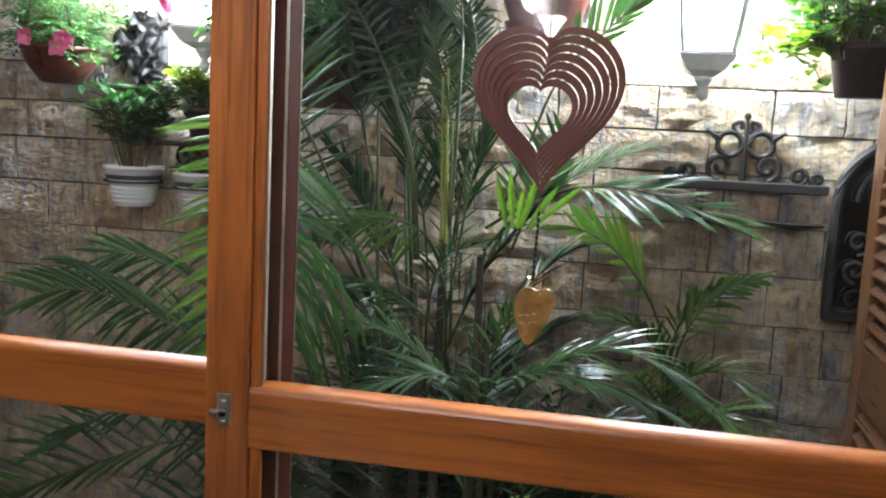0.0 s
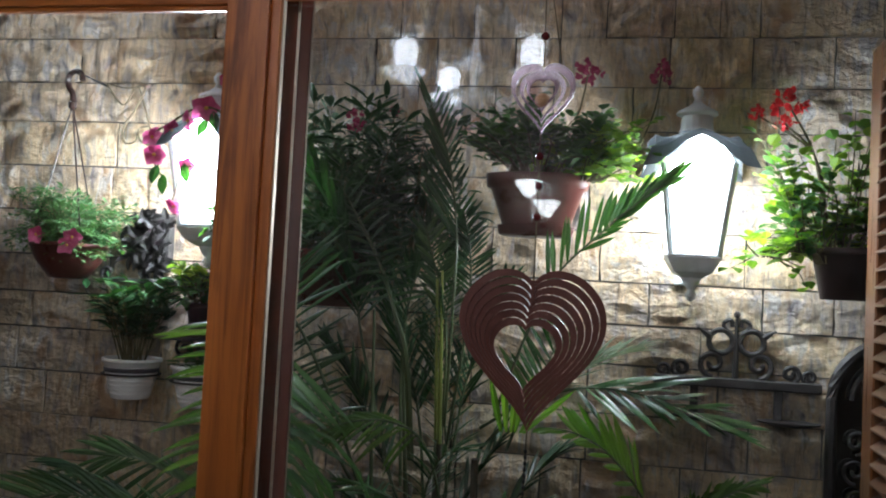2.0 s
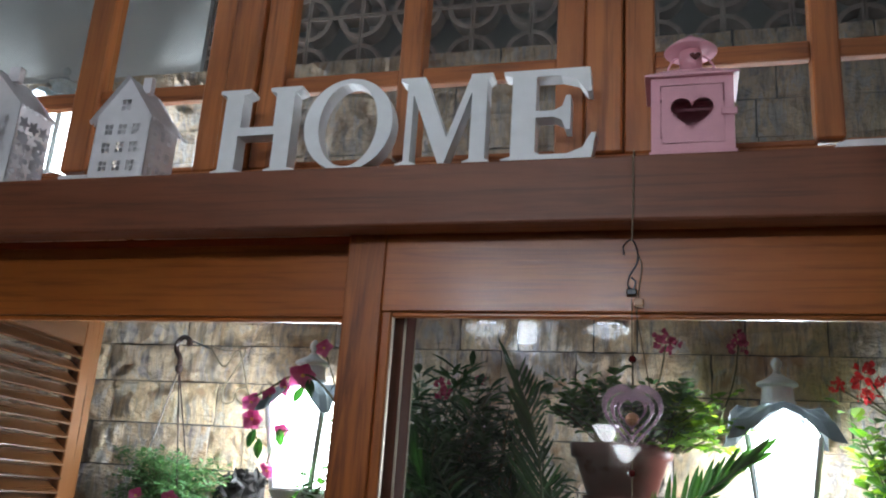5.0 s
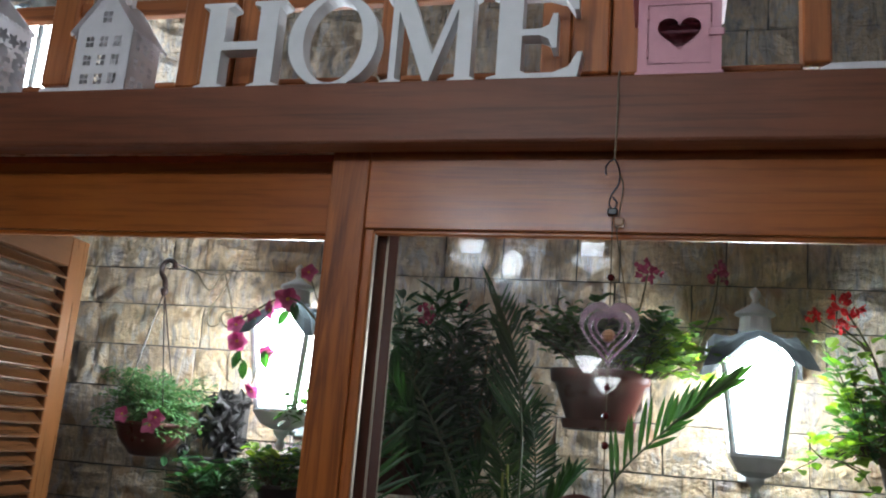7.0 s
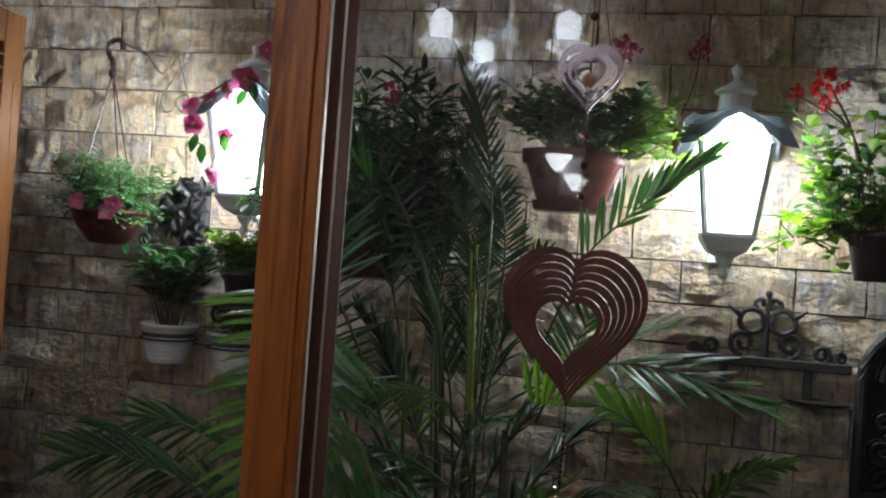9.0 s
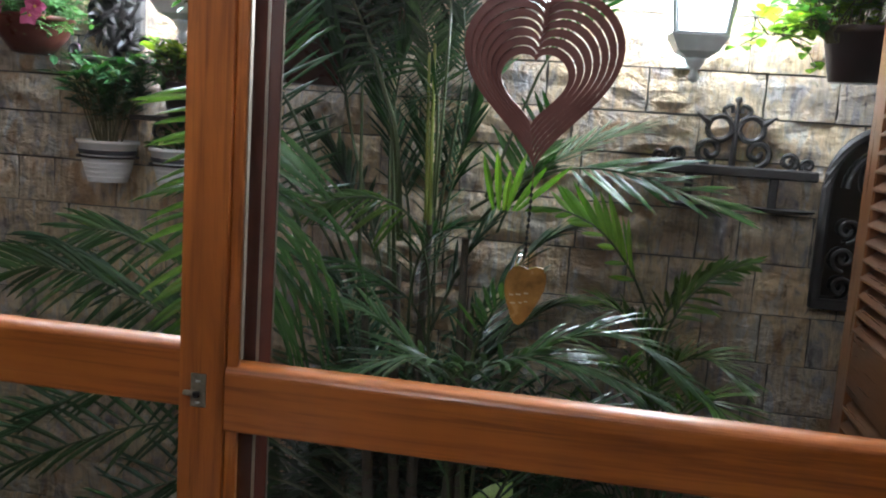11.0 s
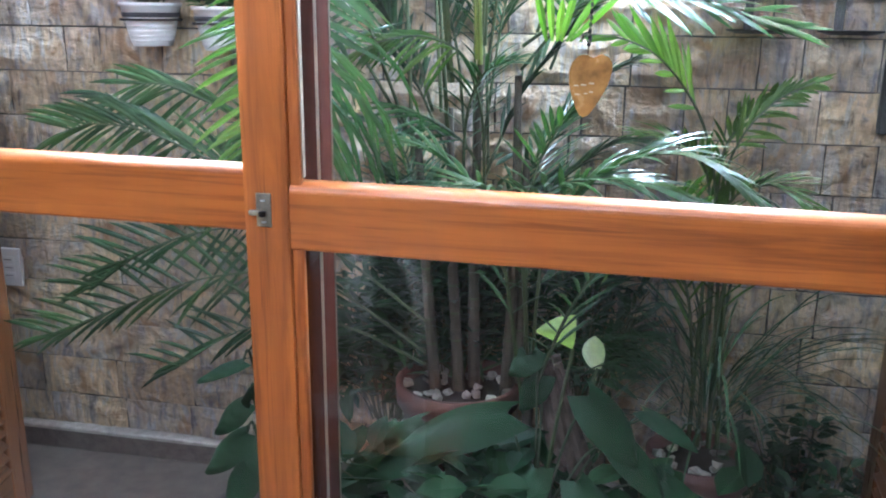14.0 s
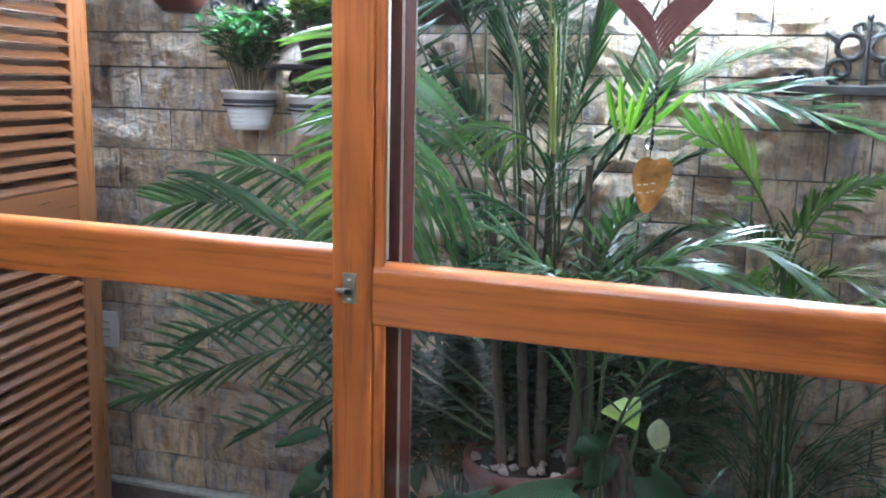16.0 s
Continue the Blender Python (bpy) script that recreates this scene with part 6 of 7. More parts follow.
H_OUT = [(0, 0), (0.36, 0), (0.36, 0.03), (0.28, 0.055), (0.28, 0.44), (0.72, 0.44), (0.72, 0.055), (0.64, 0.03), (0.64, 0), (1, 0), (1, 0.03), (0.92, 0.055), (0.92, 0.93), (1, 0.96), (1, 1),
         (0.62, 1), (0.62, 0.96), (0.70, 0.93), (0.70, 0.535), (0.30, 0.535), (0.30, 0.93), (0.38, 0.96), (0.38, 1), (0, 1), (0, 0.96), (0.08, 0.93), (0.08, 0.055), (0, 0.03)]
E_OUT = [(0, 0), (0.95, 0), (1, 0.28), (0.95, 0.28), (0.86, 0.13), (0.70, 0.07), (0.42, 0.07), (0.36, 0.10), (0.36, 0.47), (0.55, 0.47), (0.64, 0.43), (0.68, 0.33), (0.73, 0.33), (0.73, 0.70), (0.68, 0.70), (0.64, 0.58), (0.55, 0.54),
         (0.36, 0.54), (0.36, 0.92), (0.62, 0.92), (0.80, 0.87), (0.90, 0.73), (0.95, 0.73), (0.93, 1.0), (0, 1), (0, 0.96), (0.10, 0.93), (0.10, 0.06), (0, 0.035)]
M_OUT = [(0, 0), (0.22, 0), (0.22, 0.03), (0.155, 0.055), (0.155, 0.80), (0.47, 0), (0.52, 0), (0.79, 0.80), (0.79, 0.055), (0.72, 0.03), (0.72, 0), (1, 0), (1, 0.03), (0.95, 0.055), (0.95, 0.93), (1, 0.96), (1, 1), (0.78, 1),
         (0.54, 0.30), (0.27, 1), (0.0, 1), (0.0, 0.96), (0.085, 0.93), (0.085, 0.055), (0, 0.03)]
O_OUT = [(0.5 + 0.5 * math.cos(2 * math.pi * k / 48), 0.5 + 0.52 * math.sin(2 * math.pi * k / 48)) for k in range(48)]
O_IN = [(0.5 + 0.33 * math.cos(2 * math.pi * k / 40), 0.5 + 0.47 * math.sin(2 * math.pi * k / 40)) for k in range(40)]
letter("H", (H_OUT, []), -0.298, 0.148, 0.157)
letter("O", ([(u, max(0.0, v)) for u, v in O_OUT], [O_IN]), -0.139, 0.150, 0.160)
letter("M", (M_OUT, []), 0.020, 0.148, 0.157)
letter("E", (E_OUT, []), 0.186, 0.140, 0.156)


def rect(u, v, w, h):
    return [(u, v), (u + w, v), (u + w, v + h), (u, v + h)]


def four_pane(u, v, w, h):
    g = 0.12
    return [rect(u, v, w * (1 - g) / 2, h * (1 - g) / 2), rect(u + w * (1 + g) / 2, v, w * (1 - g) / 2, h * (1 - g) / 2),
            rect(u, v + h * (1 + g) / 2, w * (1 - g) / 2, h * (1 - g) / 2), rect(u + w * (1 + g) / 2, v + h * (1 + g) / 2, w * (1 - g) / 2, h * (1 - g) / 2)]


def tin_house(x, y, w, d, eave, peak, turn, label, flowery=False):
    """A pierced tin house: gabled front and back, sides, pitched roof, chimney, base."""
    t = thing("house_lantern", (0, 0, 0), label, "lantern house", "white tin houses", local=True)
    gable = [(0, 0), (w, 0), (w, eave), (w / 2, peak), (0, eave)]
    holes, side = [], []
    if flowery:
        for r in range(5):
            for c in range(3):
                a0, uu, vv = 0.3 * r, w * (0.2 + 0.3 * c), eave * (0.1 + 0.17 * r)
                holes.append([(uu + 0.013 * (1 + 0.35 * math.cos(5 * a + a0)) * math.cos(a), vv + 0.013 * (1 + 0.35 * math.cos(5 * a + a0)) * math.sin(a)) for a in [2 * math.pi * k / 20 for k in range(20)]])
        holes += four_pane(w * 0.36, eave * 0.95, w * 0.28, eave * 0.22)
        for r in range(5):
            for c in range(3):
                uu, vv = d * (0.2 + 0.3 * c), eave * (0.1 + 0.17 * r)
                side.append([(uu + 0.012 * (1 + 0.35 * math.cos(5 * a)) * math.cos(a), vv + 0.012 * (1 + 0.35 * math.cos(5 * a)) * math.sin(a)) for a in [2 * math.pi * k / 20 for k in range(20)]])
    else:
        for r in range(3):
            for c in range(3):
                holes += four_pane(w * (0.18 + 0.25 * c), eave * (0.12 + 0.29 * r), w * 0.14, eave * 0.16)
                side += four_pane(d * (0.16 + 0.26 * c), eave * (0.12 + 0.29 * r), d * 0.14, eave * 0.16)
        holes += four_pane(w * 0.42, eave * 1.08, w * 0.16, eave * 0.18)
    up = Matrix(((1, 0, 0, 0), (0, 0, -1, 0), (0, 1, 0, 0), (0, 0, 0, 1)))
    sd = Matrix(((0, 0, 1, 0), (1, 0, 0, 0), (0, 1, 0, 0), (0, 0, 0, 1)))
    part("front_wall", plate(bmesh.new(), Matrix.Translation((0, 0.0012, 0)) @ up, gable, holes, 0.0012), WHITE_TIN, t)
    part("back_wall", plate(bmesh.new(), Matrix.Translation((0, d, 0)) @ up, gable, [], 0.0012), WHITE_TIN, t)
    box_out = [(0, 0), (d, 0), (d, eave), (0, eave)]
    part("side_wall", plate(bmesh.new(), Matrix.Translation((w - 0.0012, 0, 0)) @ sd, box_out, side, 0.0012), WHITE_TIN, t)
    part("side_wall", plate(bmesh.new(), sd, box_out, side, 0.0012), WHITE_TIN, t)
    o = 0.009
    sl = (peak - eave) / (w / 2)
    for s in (-1, 1):
        bm = bmesh.new()
        q = [(w / 2, -o, peak + 0.001), (w / 2 + s * (w / 2 + o), -o, eave - sl * o + 0.001), (w / 2 + s * (w / 2 + o), d + o, eave - sl * o + 0.001), (w / 2, d + o, peak + 0.001)]
        bm.faces.new([bm.verts.new(c) for c in q])
        bmesh.ops.solidify(bm, geom=bm.faces[:], thickness=-0.0016 * s)
        part("roof", bm, WHITE_TIN, t)
        for k in range(9):
            yy = -o + (d + 2 * o) * (k + 0.5) / 9
            xe = w / 2 + s * (w / 2 + o)
            part("roof_scallop", balled((xe, yy, eave - sl * o), 0.0045, 6, (0.4, 1, 0.9)), WHITE_TIN, t)
    part("chimney", boxed((w * 0.56, d * 0.3, peak - 0.02), (w * 0.72, d * 0.46, peak + 0.012), 0.001), WHITE_TIN, t)
    part("base", boxed((-0.003, -0.003, 0), (w + 0.003, d + 0.003, 0.003), 0.001), WHITE_TIN, t)
    t.matrix_basis = Matrix.Translation((x, y, SHELF)) @ Matrix.Rotation(radians(turn), 4, "Z")
    return t


tin_house(-0.558, -0.052, 0.113, 0.085, 0.122, 0.198, 0, "white tin house lantern with pierced four-pane windows")
tin_house(-0.900, -0.050, 0.163, 0.088, 0.165, 0.246, 0, "larger white tin house lantern pierced with flower shapes", True)
solo("tray", boxed((-0.60, -0.045, SHELF), (-0.54, 0.03, SHELF + 0.014), 0.003), WHITE_TIN, (-0.57, 0, SHELF), "thin white tin tray edge between the houses", "tray", "white tin trays")
bm = plate(bmesh.new(), Matrix(((1, 0, 0, 0.64), (0, 0, -1, 0.03), (0, 1, 0, SHELF), (0, 0, 0, 1))), [(0, 0), (0.2, 0), (0.2, 0.018), (0.02, 0.016), (0.008, 0.010)], [], 0.075)
solo("tray", bm, WHITE_TIN, (0.72, 0, SHELF), "low white tin tray lying on the lintel", "tray", "white tin trays")


def pink_lantern():
    x0, x1, y0, y1, z = 0.404, 0.518, -0.05, 0.034, SHELF
    t = thing("candle_lantern", ((x0 + x1) / 2, -0.01, z), "small pink tin candle lantern with a heart-shaped opening", "candle lantern")
    part("base", boxed((x0 - 0.003, y0 - 0.003, z), (x1 + 0.003, y1 + 0.003, z + 0.007), 0.001), PINK_TIN, t)
    w, h = x1 - x0, 0.12
    up = Matrix.Translation((x0, y0 + 0.002, z + 0.007)) @ Matrix(((1, 0, 0, 0), (0, 0, -1, 0), (0, 1, 0, 0), (0, 0, 0, 1)))
    part("front_frame", plate(bmesh.new(), up, rect(0, 0, w, h), [rect(0.013, 0.012, w - 0.026, h - 0.024)], 0.002), PINK_TIN, t)
    hx = [(w / 2 + u, 0.031 + v) for u, v in heart(0.06, 0.055, 40, True)]
    door = part("door", plate(bmesh.new(), Matrix.Translation((0, -0.0006, 0)) @ up, rect(0.0145, 0.0135, w - 0.029, h - 0.027), [hx], 0.0015), PINK_TIN, t)
    part("latch", boxed((x1 - 0.018, y0 - 0.0035, z + 0.062), (x1 + 0.004, y0 - 0.0015, z + 0.073), 0.0008), PINK_TIN, door)
    for zz in (0.03, 0.09):
        part("hinge", tubed([(x0 + 0.0135, y0 - 0.001, z + zz), (x0 + 0.0135, y0 - 0.001, z + zz + 0.014)], 0.0018), PINK_TIN, door)
    for q0, q1 in (((x0, y1 - 0.0015, 0), (x1, y1, h)), ((x0, y0 + 0.002, 0), (x0 + 0.0015, y1, h)), ((x1 - 0.0015, y0 + 0.002, 0), (x1, y1, h))):
        part("side_wall", boxed((q0[0], q0[1], z + 0.007), (q1[0], q1[1], z + 0.007 + h)), PINK_TIN, t)
    xm, ym = (x0 + x1) / 2, (y0 + y1) / 2
    part("roof", lathed((xm, ym, z + 0.127), [(0.092, 0), (0.093, 0.003), (0.034, 0.026), (0.024, 0.03)], 4, radians(45), sy=0.78), PINK_TIN, t)
    neck = part("chimney", lathed((xm, ym, z + 0.153), [(0.016, 0), (0.017, 0.046), (0.014, 0.046)], 20), PINK_TIN, t, smooth=True)
    # the heart opening is a solid plate, its inner shade given as dark red
    part("heart_cut", plate(bmesh.new(), Matrix.Translation((xm + 0.006, ym - 0.0172, z + 0.168)) @ Matrix(((1, 0, 0, 0), (0, 0, -1, 0), (0, 1, 0, 0), (0, 0, 0, 1))), heart(0.016, 0.014, 20, True), [], 0.0008), RED_BEAD, neck)
    part("cap", lathed((xm, ym, z + 0.200), [(0.038, -0.010), (0.039, -0.008), (0.026, 0.004), (0.012, 0.010), (0.001, 0.011)], 24), PINK_TIN, t, smooth=True)
    part("knob", balled((xm, ym, z + 0.215), 0.007, 10), PINK_TIN, t)
    part("carrying_ring", tubed([(xm + 0.034 * math.cos(a), ym + 0.012, z + 0.165 + 0.03 * math.sin(a)) for a in [math.pi * k / 12 for k in range(13)]], 0.0016), PINK_TIN, t)
    part("candle", lathed((xm, ym, z + 0.007), [(0.019, 0), (0.019, 0.018), (0.016, 0.019)], 18), WHITE_TIN, t)


pink_lantern()


# ---------------------------------------------------------------- the hanging hearts
AMBER_OUT = [(0.0, 0.0), (0.005, 0.003), (0.012, 0.015), (0.019, 0.032), (0.0235, 0.047), (0.0245, 0.057), (0.023, 0.066), (0.018, 0.072), (0.011, 0.0738), (0.005, 0.0720), (0.0, 0.0690),
             (-0.005, 0.0705), (-0.011, 0.0715), (-0.018, 0.069), (-0.0235, 0.061), (-0.0255, 0.050), (-0.0235, 0.037), (-0.018, 0.023), (-0.011, 0.009), (-0.005, 0.0015)]


def wind_chime():
    x, y = 0.378, -0.042
    t = thing("heart_mobile", (x, y, 2.158), "hanging mobile of a brown slatted heart, glass heart and amber heart", "mobile")
    part("twine", tubed(smooth_curve([(x + 0.004, -0.03, SHELF + 0.003), (x + 0.002, -0.0645, SHELF + 0.002), (x + 0.002, -0.0655, 2.18), (x, -0.064, 2.112)], 16), 0.0012, 5), PALE_CORD, t, "pale twine over the lintel")
    part("hook", tubed(smooth_curve([(x - 0.012, y, 2.098), (x - 0.012, y, 2.112), (x, -0.063, 2.114), (x + 0.006, y, 2.105), (x + 0.006, y, 2.085), (x - 0.004, y, 2.066), (x - 0.006, y, 2.052), (x, y, 2.046), (x + 0.004, y, 2.056), (x - 0.002, y, 2.064)], 40), 0.0013, 6), BROWN_PLASTIC, t, "thin rusty wire hook")
    part("twine", tubed(smooth_curve([(x + 0.006, y, 2.1), (x + 0.012, y, 2.08), (x + 0.008, y, 2.04), (x + 0.006, y, 2.01)], 14), 0.0009, 5), CORD, t)
    part("bead", boxed((x - 0.008, y - 0.007, 2.036), (x + 0.006, y + 0.007, 2.046), 0.002, 2), BLACK, t, "black square bead")
    part("bead", boxed((x + 0.002, y - 0.007, 2.020), (x + 0.015, y + 0.006, 2.032), 0.002, 2), TAN_BEAD, t, "tan wooden bead")
    part("cord", tubed([(x - 0.001, y, 2.04), (x, y, 1.905)], 0.0009, 5), CORD, t)
    part("bead", balled((x, y, 1.945), 0.0055, 8), RED_BEAD, t)
    part("cord", tubed([(x + 0.002, y, 2.03), (x + 0.022, y, 1.908)], 0.0008, 5), CORD, t)
    up = Matrix(((1, 0, 0, 0), (0, 0, -1, 0), (0, 1, 0, 0), (0, 0, 0, 1)))
    for k, (a, b) in enumerate(((0.080, 0.067), (0.058, 0.048), (0.041, 0.035))):
        o = heart(a, a * 1.16)
        i = [(u, v + (a - b) * 0.55) for u, v in heart(b, b * 1.12)]
        part("glass_heart", plate(bmesh.new(), Matrix.Translation((x, y + 0.003 - 0.001 * k, 1.817 + 0.014 * k)) @ Matrix.Rotation(radians(-9 * k), 4, "Z") @ up, o, [i], 0.004), CLEAR_HEART, t, "pale lilac glass heart ring")
    part("bead", balled((x, y, 1.862), 0.0095, 10), TAN_BEAD, t, "tan wooden bead")
    part("cord", tubed([(x, y, 1.82), (x, y, 1.625)], 0.0009, 5), CORD, t)
    for z in (1.790, 1.752, 1.712):
        part("bead", balled((x, y, z), 0.0055, 8), RED_BEAD, t, "dark red bead")
    def band(k):
        """The k-th ring, a little behind the one round it and shifted so that it overlaps on one side."""
        w = 0.178 - 0.0143 * k
        wi = w - 0.0152
        lift, dx = 0.0074 * k, -0.0014 * k
        o = [(u + dx, v + lift) for u, v in heart(w, w * 1.163 - 0.0011 * k, 60)]
        i = [(u + dx, v + lift + 0.0086) for u, v in heart(wi, wi * 1.163 - 0.0011 * k, 60)]
        return plate(bmesh.new(), Matrix.Translation((x, y + 0.0021 * k, 1.438)) @ Matrix.Rotation(radians(-1.2 * k), 4, "Z") @ up, o, [i], 0.0018)

    big = part("slatted_heart", band(0), RUST_HEART, t, "brown metal heart of nested rings")
    for k in range(1, 7):
        part("ring", band(k), RUST_HEART, big)
    part("hanger_strip", boxed((x - 0.0025, y - 0.003, 1.605), (x + 0.0025, y - 0.001, 1.632)), RUST_HEART, big)
    c = smooth_curve([(x, y, 1.44), (x - 0.001, y, 1.38), (x - 0.003, y, 1.321)], 16)
    part("chain", tubed(c, 0.0009, 5), CORD, t)
    for k in range(3, 15):
        part("link", balled(c[k], 0.0024, 6, (1, 0.6, 1.3)), BLACK, t)
    part("bead", balled((x - 0.005, y, 1.342), 0.0065, 10, (1, 1, 1.2)), CLEAR_CRYSTAL, t, "clear glass bead")
    bm = plate(bmesh.new(), Matrix.Translation((x - 0.004, y + 0.005, 1.252)) @ Matrix.Rotation(radians(6), 4, "Y") @ up, [(u * 0.94, v) for u, v in AMBER_OUT], [], 0.010)
    h = part("amber_heart", bm, AMBER, t, "amber varnished wooden heart with worn writing")
    for k, (dx, dz, L) in enumerate(((-0.010, 0.036, 0.005), (-0.002, 0.037, 0.006), (0.007, 0.039, 0.005), (-0.008, 0.026, 0.006), (0.001, 0.027, 0.004), (0.007, 0.029, 0.004))):
        part("writing_bar", boxed((x - 0.004 + dx - L / 2, y - 0.0054, 1.252 + dz), (x - 0.004 + dx + L / 2, y - 0.0048, 1.252 + dz + 0.0013)), TAN_WRITING, h)


wind_chime()


# ---------------------------------------------------------------- the room behind
def chandelier():
    x, y, z = CHANDELIER
    t = thing("chandelier", CHANDELIER, "clear glass chandelier with three lit shades hanging from the ceiling", "chandelier")
    part("column", lathed((x, y, z), [(0.0001, -0.10), (0.014, -0.09), (0.020, -0.07), (0.010, -0.05), (0.030, -0.03), (0.038, 0.0), (0.016, 0.03), (0.012, 0.09), (0.026, 0.12), (0.030, 0.15), (0.012, 0.19), (0.009, 0.30), (0.018, 0.33), (0.006, 0.36)], 12), CRYSTAL, t)
    part("chain", tubed([(x, y, z + 0.35), (x, y, 2.95)], 0.004, 6), STEEL, t)
    part("ceiling_rose", lathed((x, y, 2.94), [(0.055, 0.042), (0.05, 0.02), (0.02, 0.0), (0.006, -0.006)], 20), STEEL, t)
    for p in BULBS:
        d = Vector((p[0] - x, p[1] - y, 0)).normalized()
        foot = Vector(p) + Vector((0, 0, -0.07))
        arm = smooth_curve([Vector((x, y, z + 0.0)), Vector((x, y, z + 0.03)) + d * 0.07, Vector((x, y, z - 0.03)) + d * 0.16, foot + Vector((0, 0, -0.012))], 18)
        a = part("arm", tubed(arm, 0.012, 8), CRYSTAL, t, "curved clear glass arm")
        part("drip_dish", dish_sheet(foot, [(0.008, -0.012), (0.026, -0.008), (0.066, 0.008), (0.073, 0.022)]), CRYSTAL, a)
        part("shade", lathed(foot, [(0.034, 0.006), (0.048, 0.03), (0.047, 0.12), (0.056, 0.148), (0.061, 0.158), (0.058, 0.157), (0.045, 0.12), (0.046, 0.03), (0.032, 0.008)], 12), SHADE_GLASS, a).visible_shadow = False
        for r, h in ((0.036, 0.008), (0.0605, 0.159)):
            part("rim", tubed([foot + Vector((r * math.cos(q), r * math.sin(q), h)) for q in [2 * math.pi * k / 16 for k in range(17)]], 0.003, 6), CRYSTAL, a)
        for k in range(6):
            q = 2 * math.pi * k / 6
            part("rib", tubed([foot + Vector((r * math.cos(q), r * math.sin(q), h)) for r, h in ((0.035, 0.008), (0.049, 0.03), (0.048, 0.12), (0.060, 0.158))], 0.0018, 5), CRYSTAL, a)
        b = part("bulb", lathed(foot, [(0.018, 0.012), (0.034, 0.03), (0.041, 0.075), (0.038, 0.115), (0.0001, 0.140)], 14), BULB, a)
        b.visible_shadow = False
        for k in range(3):
            an = 2 * math.pi * k / 3
            part("drop", lathed(foot + Vector((0.046 * math.cos(an), 0.046 * math.sin(an), -0.04)), [(0.0001, -0.014), (0.007, 0.0), (0.004, 0.02), (0.001, 0.05)], 6), CRYSTAL, a)


chandelier()


def sconce():
    x, y, z = 0.18, -2.85, 2.05
    t = thing("wall_sconce", (x, y, z), "wall lamp with two lit frosted fan shades on the back wall", "wall lamp")
    part("back_plate", boxed((x - 0.05, y - 0.004, z - 0.10), (x + 0.05, y + 0.02, z + 0.08), 0.006), STEEL, t)
    for dx, dz in ((-0.055, 0.045), (0.035, -0.045)):
        part("arm", tubed([(x, y + 0.015, z + dz), (x + dx, y + 0.06, z + dz)], 0.006), STEEL, t)
        part("shade", lathed((x + dx, y + 0.075, z + dz - 0.035), [(0.022, 0), (0.06, 0.062), (0.064, 0.07), (0.056, 0.062), (0.02, 0.008)], 20), LIT_SHADE, t, "lit frosted glass fan shade")


sconce()

bx, by = -0.070, -0.50
t = thing("dining_chair", (bx, by - 0.2, 0), "white chair with a rounded back, its paint and seat darkened", "chair")
# the brown of the seat is made up, to weaken its reflection
part("seat", boxed((bx - 0.21, by - 0.42, 0.43), (bx + 0.21, by - 0.01, 0.46), 0.012, 2), BEAM_X, t, "seat darkened to brown")
back = [(-0.14, 0.0), (0.14, 0.0)] + [(0.14 * math.cos(a), 0.278 + 0.14 * math.sin(a)) for a in [math.pi * k / 20 for k in range(21)]]
inner = [(-0.115, 0.04), (0.115, 0.04)] + [(0.115 * math.cos(a), 0.278 + 0.115 * math.sin(a)) for a in [math.pi * k / 20 for k in range(21)]]
part("backrest", plate(bmesh.new(), Matrix(((1, 0, 0, bx), (0, 0, -1, by + 0.012), (0, 1, 0, 0.525), (0, 0, 0, 1))), back, [inner], 0.024), CHAIR_PAINT, t)
part("splat", boxed((bx - 0.03, by - 0.008, 0.565), (bx + 0.03, by + 0.006, 0.925), 0.004), CHAIR_PAINT, t)
for sx in (-0.12, 0.12):
    part("leg", boxed((bx + sx - 0.018, by - 0.02, 0.0), (bx + sx + 0.018, by + 0.012, 0.535), 0.004), CHAIR_PAINT, t)
    part("leg", boxed((bx + sx - 0.018, by - 0.41, 0.0), (bx + sx + 0.018, by - 0.37, 0.43), 0.004), CHAIR_PAINT, t)
ORIGIN.clear()


# ---------------------------------------------------------------- the stones, course by course
def stone_meshes(count, rng):
    """Rough-faced blocks one unit wide and high, for scaling."""
    out = []
    for n in range(count):
        bm = bmesh.new()
        nx, nz = 5, 4
        grid = [[bm.verts.new((i / nx - 0.5, -0.5 + (0.0 if 0 < i < nx and 0 < j < nz else 0.38) * 0.5 + rng.uniform(-0.42, 0.42) * (1 if 0 < i < nx and 0 < j < nz else 0.4), j / nz - 0.5)) for i in range(nx + 1)] for j in range(nz + 1)]
        for row in grid:
            for v in row:
                edge = abs(v.co.x) > 0.49 or abs(v.co.z) > 0.49
                v.co.x += rng.uniform(-0.012, 0.012)
                v.co.z += rng.uniform(-0.014, 0.014)
                if edge:
                    v.co.x, v.co.z = max(-0.5, min(0.5, v.co.x)), max(-0.5, min(0.5, v.co.z))
        for j in range(nz):
            for i in range(nx):
                bm.faces.new((grid[j][i], grid[j][i + 1], grid[j + 1][i + 1], grid[j + 1][i]))
        rim = [grid[0][i] for i in range(nx + 1)] + [grid[j][nx] for j in range(1, nz + 1)] + [grid[nz][i] for i in range(nx - 1, -1, -1)] + [grid[j][0] for j in range(nz - 1, 0, -1)]
        back = [bm.verts.new((v.co.x, 0.6, v.co.z)) for v in rim]
        for k in range(len(rim)):
            m2 = (k + 1) % len(rim)
            bm.faces.new((rim[k], back[k], back[m2], rim[m2]))
        out.append(finish("stone", bm, STONE))
    return out


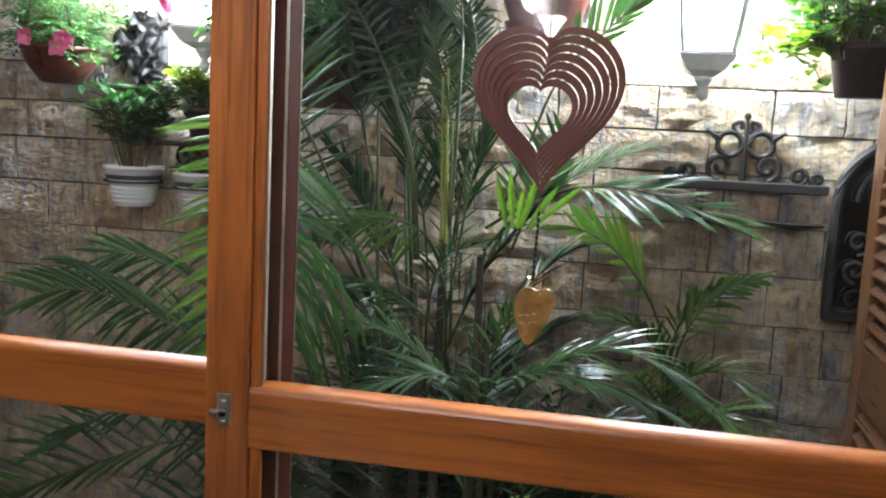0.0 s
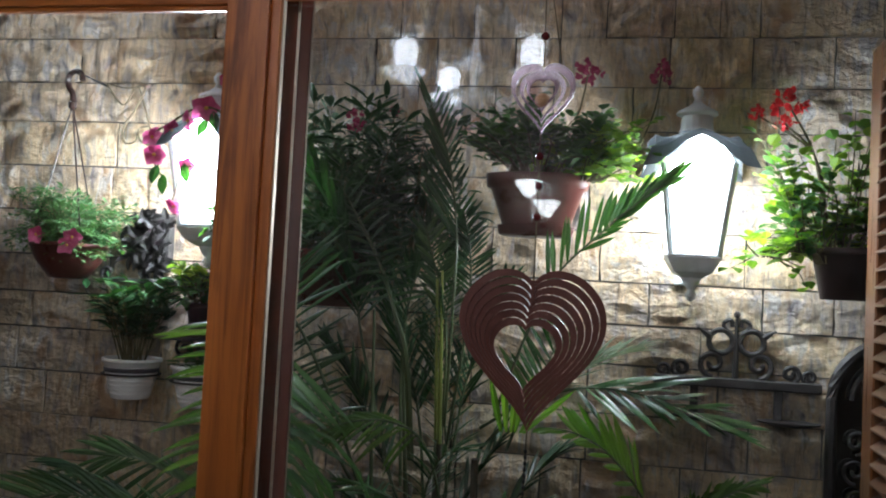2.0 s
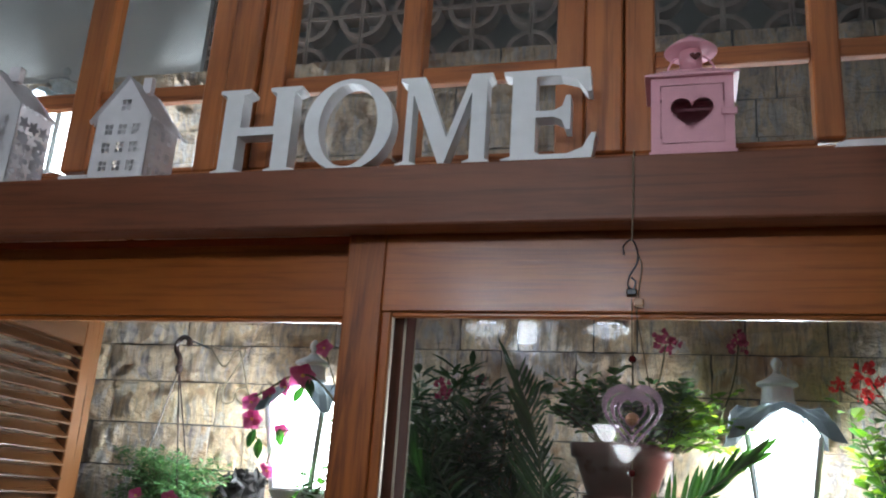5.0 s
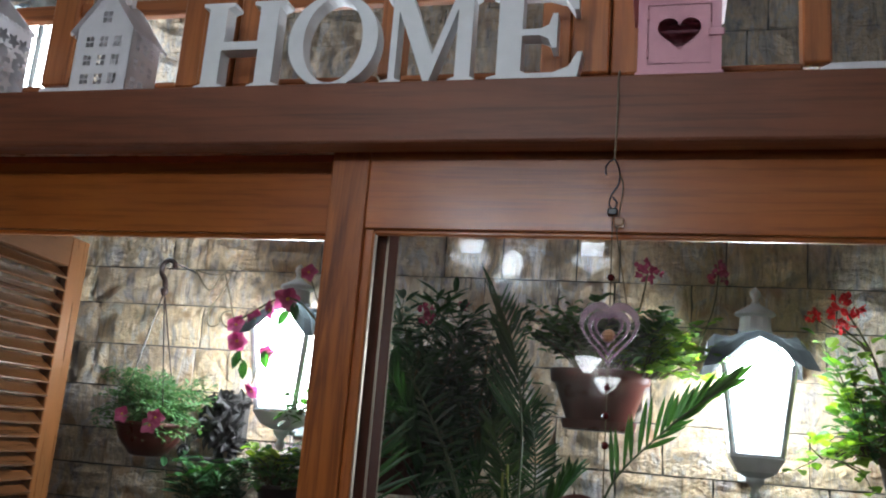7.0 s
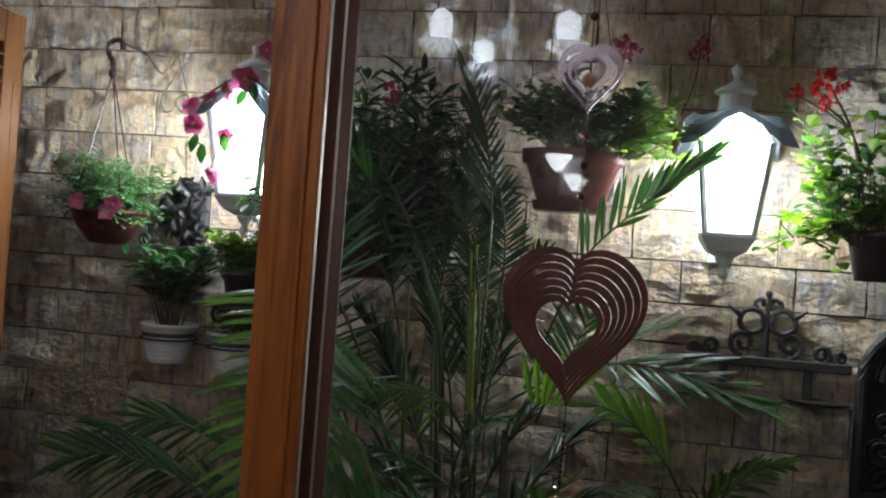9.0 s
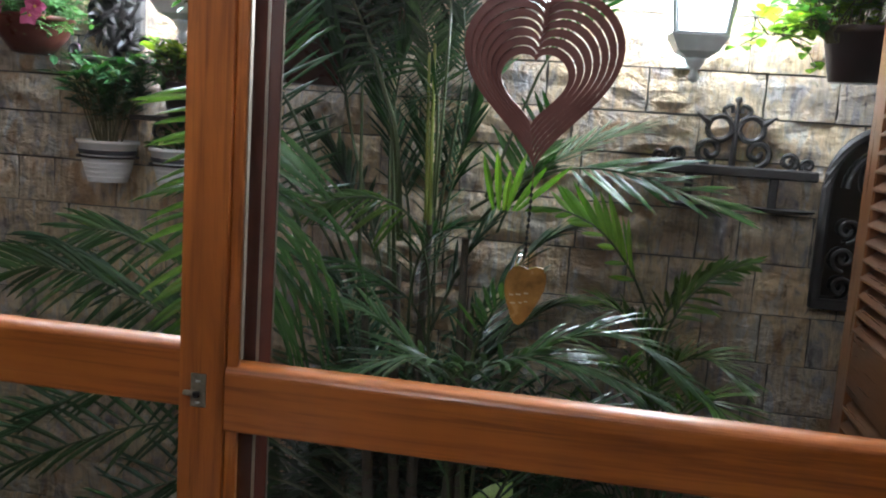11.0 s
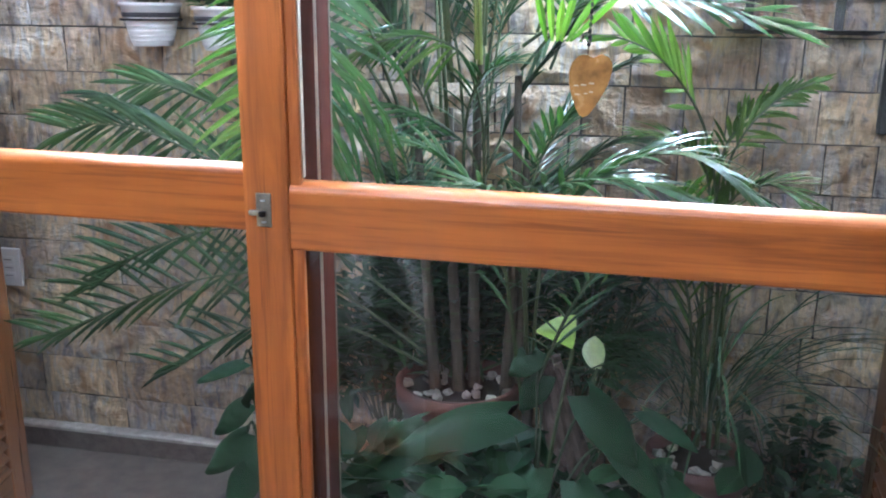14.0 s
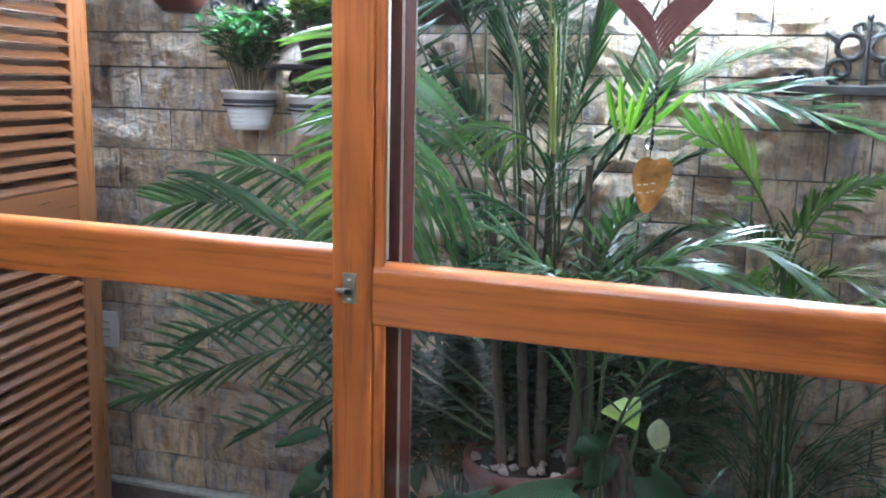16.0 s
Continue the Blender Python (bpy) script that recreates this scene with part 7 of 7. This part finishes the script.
COURSES = [round(1.009 * z - 0.018, 4) for z in (0.094, 0.195, 0.32, 0.445, 0.57, 0.695, 0.82, 0.945, 1.07, 1.197, 1.32, 1.446, 1.55, 1.659, 1.79, 1.921, 2.052, 2.169, 2.30, 2.42, 2.55, 2.67, 2.80, 2.92, 3.03, 3.15)]
wall = solo("wall_garden", boxed((-2.5, W + 0.0055, -0.1), (2.7, W + 0.3, 3.155)), MORTAR, (0, W, 0), "garden wall of split beige, grey and rust sandstone blocks", "stone wall", kind="structure")
rng = random.Random(77)
STONES = stone_meshes(14, rng)
rest = bmesh.new()
made = 0
for z0, z1 in zip(COURSES, COURSES[1:]):
    x = -2.5 + rng.uniform(-0.1, 0.0)
    while x < 2.7:
        w = rng.choice((0.11, 0.16, 0.21, 0.26, 0.31, 0.36)) * rng.uniform(0.9, 1.1)
        me = rng.choice(STONES)
        cx, cz = x + w / 2, (z0 + z1) / 2
        sc = ((w - rng.uniform(0.002, 0.0045)) * rng.choice((-1, 1)), 0.024 * rng.uniform(0.75, 1.25), (z1 - z0 - rng.uniform(0.002, 0.0045)) * rng.choice((-1, 1)))
        loc = (cx, W + 0.006 + rng.uniform(-0.003, 0.003), cz)
        if -1.60 < cx < 1.34 and cz < 2.36 and made < 298:
            ob = new("stone", me)
            ob.parent = wall
            ob.location = Vector(loc) - Vector((0, W, 0))
            ob.scale = sc
            made += 1
        else:
            base = len(rest.verts)
            tmp = bmesh.new()
            tmp.from_mesh(me)
            bmesh.ops.transform(tmp, matrix=Matrix.LocRotScale(loc, None, sc), verts=tmp.verts)
            bmesh.ops.translate(tmp, vec=(0, -W, 0), verts=tmp.verts)
            bmesh.ops.recalc_face_normals(tmp, faces=tmp.faces)
            tm = bpy.data.meshes.new("t")
            tmp.to_mesh(tm)
            tmp.free()
            rest.from_mesh(tm)
            bpy.data.meshes.remove(tm)
        x += w
me = bpy.data.meshes.new("far_stones")
rest.to_mesh(me)
rest.free()
me.materials.append(STONE)
ob = new("far_stones", me)
ob.parent = wall
tagged(ob, kind="stuff")

# the breeze-block screen on top of the wall, and the plain painted piece beside it
U = 0.2
bm = bmesh.new()
star, corner = [], []
for k in range(4):
    cx, cz = 0.1 * (1 if k in (0, 3) else -1), 0.1 * (1 if k < 2 else -1)
    a0 = math.pi * 1.5 - k * -math.pi / 2
    for i in range(9):
        a = a0 - (0.09 + (math.pi / 2 - 0.18) * i / 8)
        star.append((cx + 0.0885 * math.cos(a), cz + 0.0885 * math.sin(a)))
    loop = [(cx * 0.93, cz * 0.93)]
    for i in range(7):
        a = a0 - (0.12 + (math.pi / 2 - 0.24) * i / 6)
        loop.append((cx + 0.073 * math.cos(a), cz + 0.073 * math.sin(a)))
    corner.append(loop)
plate(bm, Matrix(((1, 0, 0, 0), (0, 0, -1, 0), (0, 1, 0, 0), (0, 0, 0, 1))), rect(-U / 2 + 0.002, -U / 2 + 0.002, U - 0.004, U - 0.004), [star] + corner, 0.06)
me = finish("breeze_block", bm, COBOGO)
scr = new("wall_screen")
scr.location = (0, W + 0.07, 3.155)
tagged(scr, "clay breeze-block screen with star-shaped openings on the stone wall", "breeze-block screen", kind="structure")
for i in range(15):
    for j in range(3):
        ob = new("breeze_block", me)
        ob.parent = scr
        ob.location = (-1.2 + U * (i + 0.5), 0.03, U * (j + 0.5))
solo("wall_upper_left", boxed((-2.5, W + 0.02, 3.155), (-1.2, W + 0.2, 3.75)), CEILING, (-1.8, W, 3.155), "plain pale painted wall above the stone", "wall", kind="structure")
solo("wall_upper_right", boxed((1.8, W + 0.02, 3.155), (2.7, W + 0.2, 3.75)), CEILING, (2.2, W, 3.155), "plain pale painted wall above the stone", "wall", kind="structure")
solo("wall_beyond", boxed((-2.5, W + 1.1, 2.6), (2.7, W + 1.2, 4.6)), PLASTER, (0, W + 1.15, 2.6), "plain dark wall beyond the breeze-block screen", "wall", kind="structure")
